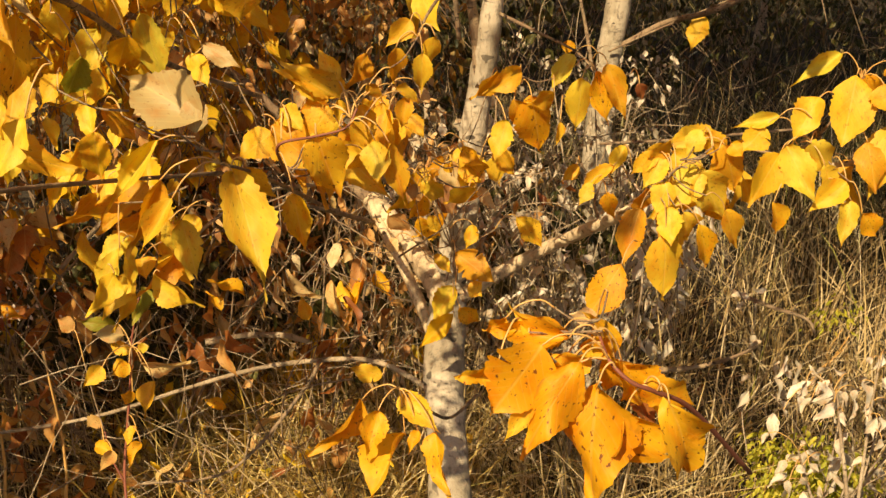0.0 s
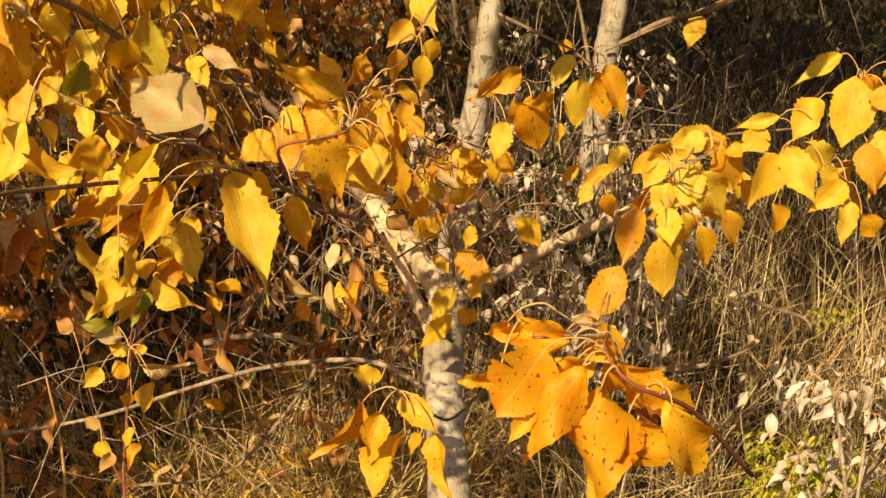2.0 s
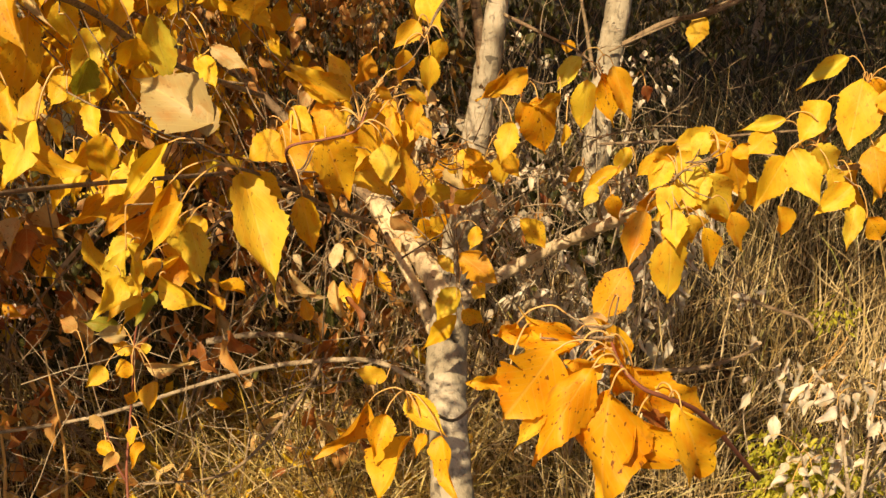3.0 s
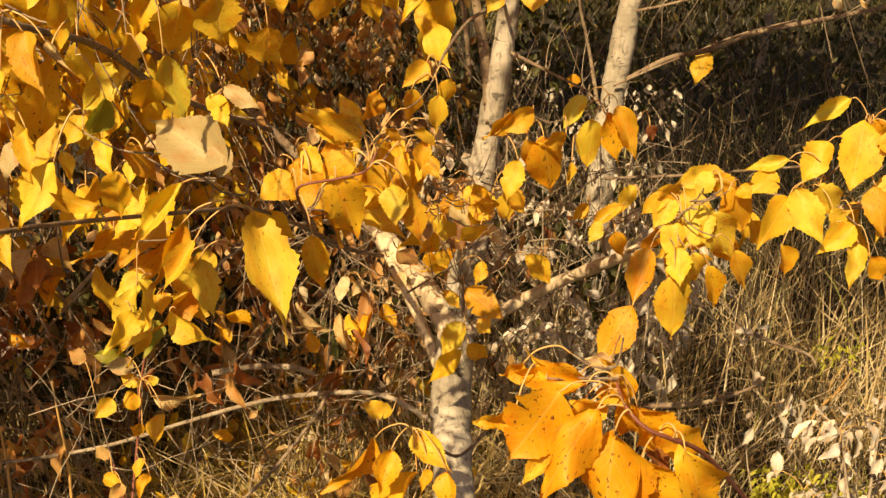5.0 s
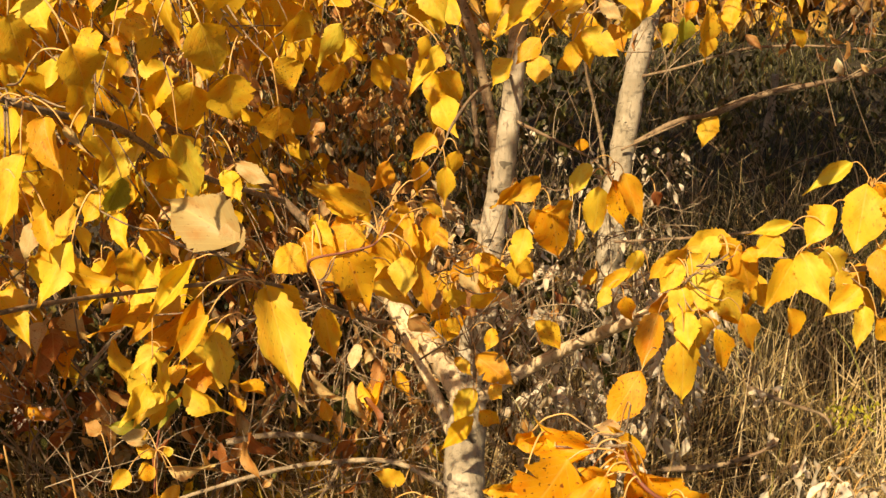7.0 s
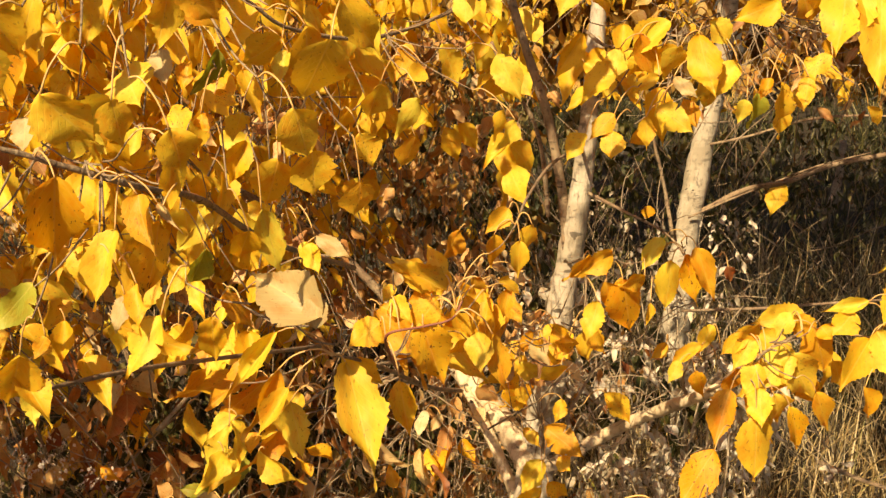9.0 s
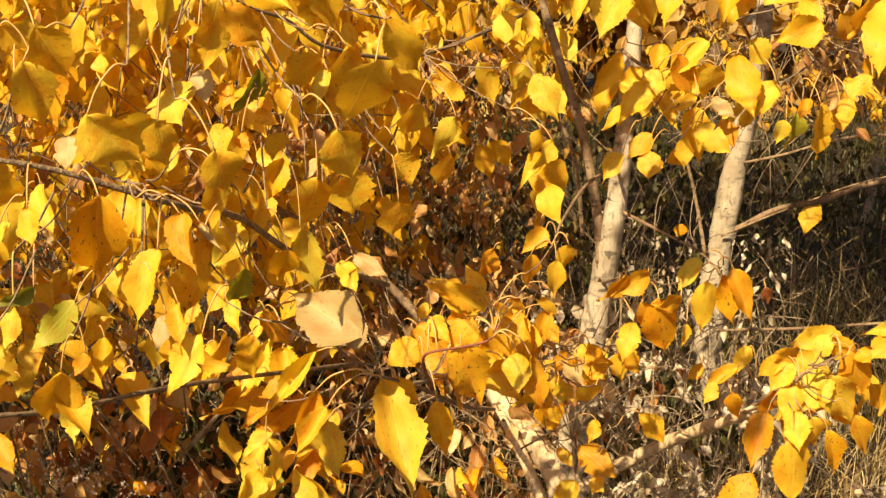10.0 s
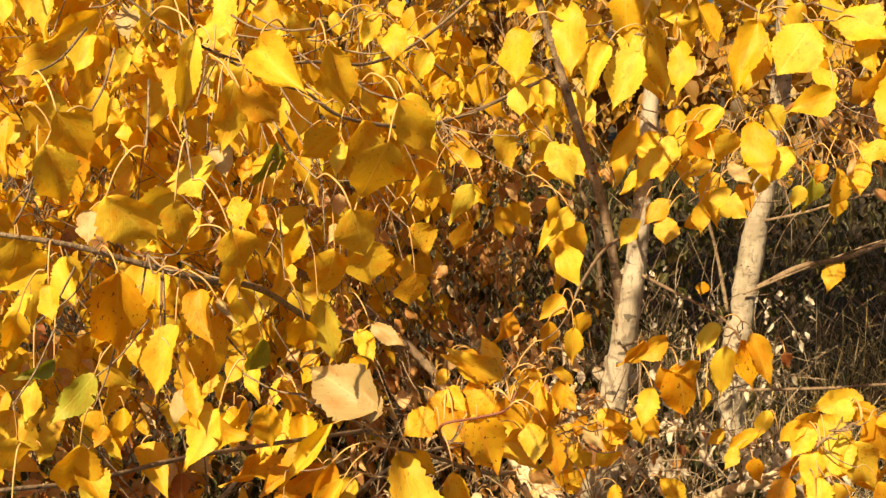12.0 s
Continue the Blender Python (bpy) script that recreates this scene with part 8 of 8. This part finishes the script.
def bush(name, label, category, x, y, height, spread, stems, leaf_mat, count, size, seed, z0=0.15, parts=0, stem_mat="twig", per=(4, 7), group="shrubs behind the poplar", slim=False, bare=False):
    """A many-stemmed shrub: bent stems from one foot, leafy tufts through its volume."""
    rng = random.Random(seed)
    ob = thing(name, label, category, group)
    ob.location = (x, y, 0)
    bpy.context.view_layer.update()
    for i in range(stems):
        a = rng.uniform(0, 2 * math.pi)
        r = spread * rng.uniform(0.3, 0.9)
        h = height * rng.uniform(0.6, 1.0)
        pts = [(rng.uniform(-0.05, 0.05), rng.uniform(-0.05, 0.05), -0.03)]
        for s in (0.3, 0.65, 1.0):
            pts.append((math.cos(a) * r * s ** 1.3 + rng.uniform(-0.05, 0.05), math.sin(a) * r * s ** 1.3 + rng.uniform(-0.05, 0.05), h * s))
        v, f = tube(pts, 0.006 * rng.uniform(0.5, 1.0), 0.0015, 6, 4, 0.1, i)
        part("stem", mesh_from("stem", v, f, M[stem_mat]), ob)
    keep = lambda p: ((p.x) ** 2 + (p.y) ** 2) / (spread * (0.55 + 0.6 * (p.z / height))) ** 2 < 1 and noise.noise((p.x * 3, p.y * 3, p.z * 3 + seed)) > -0.28
    sprays(ob, "foliage", leaf_mat, seed + 50, count, ((-spread, spread), (-spread, spread), (z0, height)), size, per, stem_mat, keep, parts, slim=slim, bare=bare)
    return ob


def open_sky(p):
    """False for places whose shade would fall on the fork and the grass at its foot, which stand in full sun."""
    x, z = p.x + (1.75 - p.y) * 0.51, p.z - (1.75 - p.y) * 1.085
    return not (-0.42 < x < 0.36 and 0.1 < z < 1.12)


# crown of the poplar above the view, which dapples the light below
limb(poplar, "branch", ((0.1, 1.75, 1.75), (0.2, 1.3, 2.1), (0.2, 0.8, 2.3)), 0.012, 0.004, "twig", seed=3)
sprays(poplar, "foliage", "gold", 7, 190, ((-0.6, 0.9), (1.9, 3.0), (2.2, 3.4)), 0.10, hang=True)
sprays(poplar, "foliage", "lemon", 8, 70, ((-1.1, -0.48), (1.6, 2.2), (1.0, 1.8)), 0.09, grow=open_sky)
sprays(second, "foliage", "lemon", 10, 70, ((-0.2, 1.6), (2.6, 3.9), (1.5, 2.0)), 0.085)
sprays(second, "foliage", "tan", 23, 42, ((0.42, 0.95), (2.0, 2.7), (1.22, 1.5)), 0.04, per=(3, 5), slim=True)
sprays(second, "foliage", "gold", 11, 900, ((-1.6, 2.6), (2.4, 4.7), (2.2, 4.6)), 0.19, hang=True)
limb(poplar, "branch", ((0.09, 1.78, 1.72), (-0.35, 1.35, 2.0), (-0.85, 0.85, 2.1), (-1.5, 0.7, 2.15)), 0.012, 0.004, "twig", seed=21)
sprays(poplar, "foliage", "gold", 16, 80, ((-1.75, -0.3), (0.3, 1.3), (1.8, 2.35)), 0.10, hang=True, grow=open_sky)
sprays(poplar, "foliage", "lemon", 17, 40, ((-0.5, 0.02), (1.9, 2.7), (1.15, 1.7)), 0.075, hang=True, grow=open_sky)
sprays(poplar, "foliage", "gold", 19, 75, ((0.1, 0.95), (1.25, 2.0), (1.95, 2.5)), 0.10, hang=True, grow=open_sky)
sprays(poplar, "foliage", "lemon", 20, 110, ((-1.15, -0.3), (1.35, 2.1), (0.98, 1.62)), 0.055, per=(3, 5), grow=open_sky)
sprays(poplar, "foliage", "tan", 21, 40, ((-0.95, -0.3), (1.5, 2.2), (0.85, 1.3)), 0.045, per=(3, 5), grow=open_sky)
sprays(poplar, "foliage", "gold", 13, 26, ((-0.85, -0.3), (1.5, 2.5), (1.75, 2.4)), 0.09, hang=True, grow=open_sky)
sprays(poplar, "foliage", "gold", 22, 6, ((-0.45, -0.1), (0.95, 1.4), (1.8, 2.02)), 0.09, hang=True)

# shrubs
THICKET = "dense shrub with yellow and orange autumn leaves"
RUSTY = "low shrub with rust and orange leaves on thin stems"
BROWN = "brown shrub with dull narrow autumn leaves in shade"
FAR = "far yellow shrub against the meadow"
DARK = "dull dark green shrub behind the trunks, shade put into its leaf colour"
UNDER = "low shrub coloured near-black to fill the shaded holes under the thicket"
DRY = "shrub with curled dry tan and brown leaves"
SILVER = "low shrub with dull silvery cream leaves"
bush("shrub", THICKET, "shrub", -0.95, 2.7, 1.75, 0.72, 9, "lemon", 800, 0.066, 101, 0.45)
bush("shrub", BROWN, "shrub", -0.75, 3.1, 1.6, 0.8, 9, "scrub", 900, 0.036, 130, 0.1, slim=True)
bush("shrub", DRY, "shrub", -1.6, 2.8, 1.75, 0.8, 9, "tan", 760, 0.055, 102, 0.3)
bush("shrub", DRY, "shrub", -0.2, 2.08, 0.98, 0.26, 7, "tan", 150, 0.045, 127, 0.3, 90, per=(3, 5), slim=True)
bush("shrub", BROWN, "shrub", -1.7, 3.2, 1.6, 0.8, 9, "scrub", 700, 0.036, 131, 0.1, slim=True)
bush("shrub", RUSTY, "shrub", -0.55, 2.0, 0.85, 0.5, 8, "rust", 170, 0.062, 103, 0.08, 120, per=(3, 6), slim=True)
bush("shrub", RUSTY, "shrub", -1.0, 2.05, 0.9, 0.5, 8, "rust", 170, 0.052, 104, 0.08, 120, per=(3, 6))
bush("shrub", RUSTY, "shrub", -0.15, 2.4, 0.8, 0.42, 7, "rust", 90, 0.05, 105, 0.08, 100, per=(3, 6), slim=True)
bush("shrub", "low seedling shrub with ochre yellow leaves in grass", "shrub", -0.36, 1.9, 0.42, 0.4, 6, "lemon", 70, 0.06, 134, 0.05, 90, per=(3, 5), slim=True)
bush("shrub", FAR, "shrub", -1.0, 4.6, 2.1, 1.2, 9, "gold", 420, 0.065, 106, 0.3)
bush("shrub", FAR, "shrub", -2.9, 4.6, 2.2, 1.2, 9, "gold", 360, 0.065, 107, 0.3)
bush("shrub", FAR, "shrub", 1.6, 9.0, 2.1, 1.5, 8, "gold", 220, 0.08, 108, 0.3)
bush("shrub", FAR, "shrub", 4.2, 10.0, 2.1, 1.6, 8, "rust", 220, 0.08, 118, 0.3)
bush("shrub", FAR, "shrub", -0.6, 9.0, 2.2, 1.5, 8, "gold", 220, 0.08, 119, 0.3)
bush("shrub", BROWN, "shrub", -0.3, 2.9, 1.4, 0.45, 7, "scrub", 330, 0.036, 133, 0.1, slim=True)
bush("shrub", DARK, "shrub", 0.45, 4.3, 0.95, 0.7, 8, "shade_green", 420, 0.045, 111, 0.05, slim=True)
bush("shrub", DARK, "shrub", 1.5, 5.4, 0.7, 0.8, 8, "shade_green", 380, 0.045, 112, 0.05, slim=True)
bush("shrub", DARK, "shrub", -0.1, 3.5, 1.1, 0.5, 7, "shade_green", 260, 0.05, 113, 0.05)
bush("shrub", DARK, "shrub", -0.6, 3.7, 1.2, 0.7, 7, "shade_green", 260, 0.055, 122, 0.05)
bush("shrub", DARK, "shrub", 2.9, 6.6, 0.8, 0.9, 8, "shade_green", 200, 0.045, 123, 0.05, slim=True)
# dark leaf masses added to stand for the black shade low in the thicket
bush("shrub", UNDER, "shrub", -0.5, 2.5, 0.62, 0.5, 7, "shade_green", 420, 0.05, 124, 0.03)
bush("shrub", UNDER, "shrub", -1.2, 2.45, 0.7, 0.55, 7, "shade_green", 420, 0.05, 125, 0.03)
bush("shrub", UNDER, "shrub", 0.1, 2.75, 0.55, 0.4, 6, "shade_green", 260, 0.05, 126, 0.03)
bush("shrub", DRY, "shrub", -0.4, 2.75, 1.35, 0.42, 7, "tan", 330, 0.045, 129, 0.4)
bush("silverberry_shrub", SILVER, "shrub", 0.27, 1.98, 0.92, 0.17, 7, "silver", 48, 0.042, 128, 0.35, 100, "grey_twig", (4, 6), slim=True)
bush("silverberry_shrub", SILVER, "shrub", 0.28, 2.3, 0.72, 0.32, 8, "silver", 130, 0.05, 109, 0.1, 120, "grey_twig", (4, 7), slim=True)
bush("silverberry_shrub", SILVER, "shrub", 0.68, 1.66, 0.6, 0.16, 6, "silver", 26, 0.044, 110, 0.3, 90, "grey_twig", (4, 7), slim=True)
bush("silverberry_shrub", SILVER, "shrub", 0.36, 2.65, 0.85, 0.3, 8, "silver", 40, 0.036, 132, 0.3, 60, "grey_twig", (4, 7), slim=True)
bush("silverberry_shrub", SILVER, "shrub", 0.0, 2.35, 0.9, 0.2, 6, "silver", 50, 0.04, 114, 0.4, 30, "grey_twig", (4, 6))
bush("silverberry_shrub", SILVER, "shrub", 0.35, 3.4, 0.8, 0.35, 6, "silver", 110, 0.026, 115, 0.3, 0, "grey_twig", (4, 6))
bush("herb", "bright yellow-green herb with small feathery leaves", "herb", 0.67, 1.80, 0.37, 0.09, 9, "lime", 420, 0.022, 116, 0.15, 0, "petiole", (5, 8), "green herbs in the grass", bare=True, slim=True)
bush("herb", "small sprig of yellow-green herb in dry grass", "herb", 0.99, 2.62, 0.29, 0.045, 3, "lime", 14, 0.022, 117, 0.25, 0, "petiole", (5, 8), "green herbs in the grass", bare=True, slim=True)

# unseen shrub left of the view, added to cast shade on the lower left
bush("shrub", "leafy yellow shrub added out of view to shade the thicket", "shrub", -1.28, 1.1, 1.75, 0.38, 9, "gold", 460, 0.075, 121, 0.35)


def far_thicket():
    """A hedge of autumn scrub that closes the meadow."""
    rng = random.Random(77)
    mass = Mass()
    for _ in range(7500):
        x = rng.uniform(-12, 14)
        top = 2.3 + 0.8 * noise.noise((x * 0.35, 0, 9)) + 0.5 * noise.noise((x * 1.3, 4, 2))
        at = Vector((x, rng.uniform(11.5, 14.0), top * rng.random() ** 0.8))
        mass.leaf(SMALL[rng.randrange(3)], random_leaf(rng, at, 0.36, 0.6))
    return tagged(new("far_thicket", mass.mesh("far_thicket", "scrub_mass")), "far brownish autumn scrub closing the meadow", "scrub", kind="stuff")


far_thicket()

for x, y, h in ((-0.674, 1.636, 0.76), (-0.792, 1.605, 0.80), (-0.782, 1.653, 0.765)):
    bush("wildflower", "small fluffy white seed heads on a thin stalk", "wildflower", x, y, h, 0.022, 1, "white", 16, 0.008, 140 + int(h * 100), h - 0.035, 0, "petiole", (4, 6), "white seed heads in the thicket", bare=True)


def brush(parent, seed, count, box, length, r, mat="grey_twig", rise=0.4):
    """Fine dead twigs, crooked and forked, caught in a stretch of the plan."""
    rng = random.Random(seed)
    mass = Mass()
    for _ in range(count):
        p = Vector([rng.uniform(*b) for b in box])
        d = Vector((rng.gauss(0, 1), rng.gauss(0, 0.6), rng.gauss(rise, 0.6))).normalized()
        ln = rng.uniform(*length)
        line = [p]
        for _ in range(4):
            d = (d + Vector((rng.gauss(0, 0.25), rng.gauss(0, 0.25), rng.gauss(0, 0.25)))).normalized()
            line.append(line[-1] + d * ln / 4)
        runs = [(line, r * rng.uniform(0.7, 1.4))]
        for k in (1, 2, 3):
            if rng.random() < 0.6:
                e = (d + Vector((rng.gauss(0, 0.7), rng.gauss(0, 0.5), rng.gauss(0.2, 0.6)))).normalized()
                runs.append(([line[k], line[k] + e * ln * 0.15, line[k] + e * ln * 0.3 + Vector((0, 0, 0.01))], r * 0.6))
        for pts, rr in runs:
            v, f = tube(pts, rr, rr * 0.5, 4, 2)
            mass.add(np.asarray([tuple(q) for q in v]), [q for q in f if len(q) == 4], np.zeros((len(v), 2)))
    return tagged(part("dead_twig", mass.mesh("dead_twig", mat), parent, "fine dead grey twigs"), kind="stuff")


brush(poplar, 201, 36, ((-0.02, 0.2), (1.66, 1.95), (0.66, 0.95)), (0.06, 0.18), 0.0011)
brush(poplar, 202, 34, ((-0.9, -0.05), (1.5, 2.1), (0.35, 0.95)), (0.15, 0.4), 0.0014, "twig")
brush(poplar, 203, 50, ((-1.0, -0.2), (1.6, 2.3), (1.0, 1.6)), (0.15, 0.35), 0.0016, "twig")
brush(second, 204, 34, ((0.1, 0.55), (2.1, 2.9), (0.45, 1.0)), (0.12, 0.3), 0.0015)
brush(second, 205, 40, ((0.5, 2.2), (3.4, 5.5), (0.3, 0.9)), (0.2, 0.6), 0.0025, "twig")
brush(second, 209, 46, ((0.35, 0.95), (2.0, 2.8), (1.2, 1.5)), (0.1, 0.35), 0.0018, "grey_twig", 0.1)
brush(poplar, 206, 70, ((-0.3, 0.0), (1.72, 2.05), (0.5, 0.95)), (0.08, 0.24), 0.0011)
brush(poplar, 207, 60, ((0.0, 0.22), (1.62, 1.9), (0.5, 0.92)), (0.06, 0.2), 0.0010)
brush(poplar, 208, 60, ((-0.95, -0.25), (1.45, 1.9), (0.3, 0.75)), (0.12, 0.3), 0.0009)
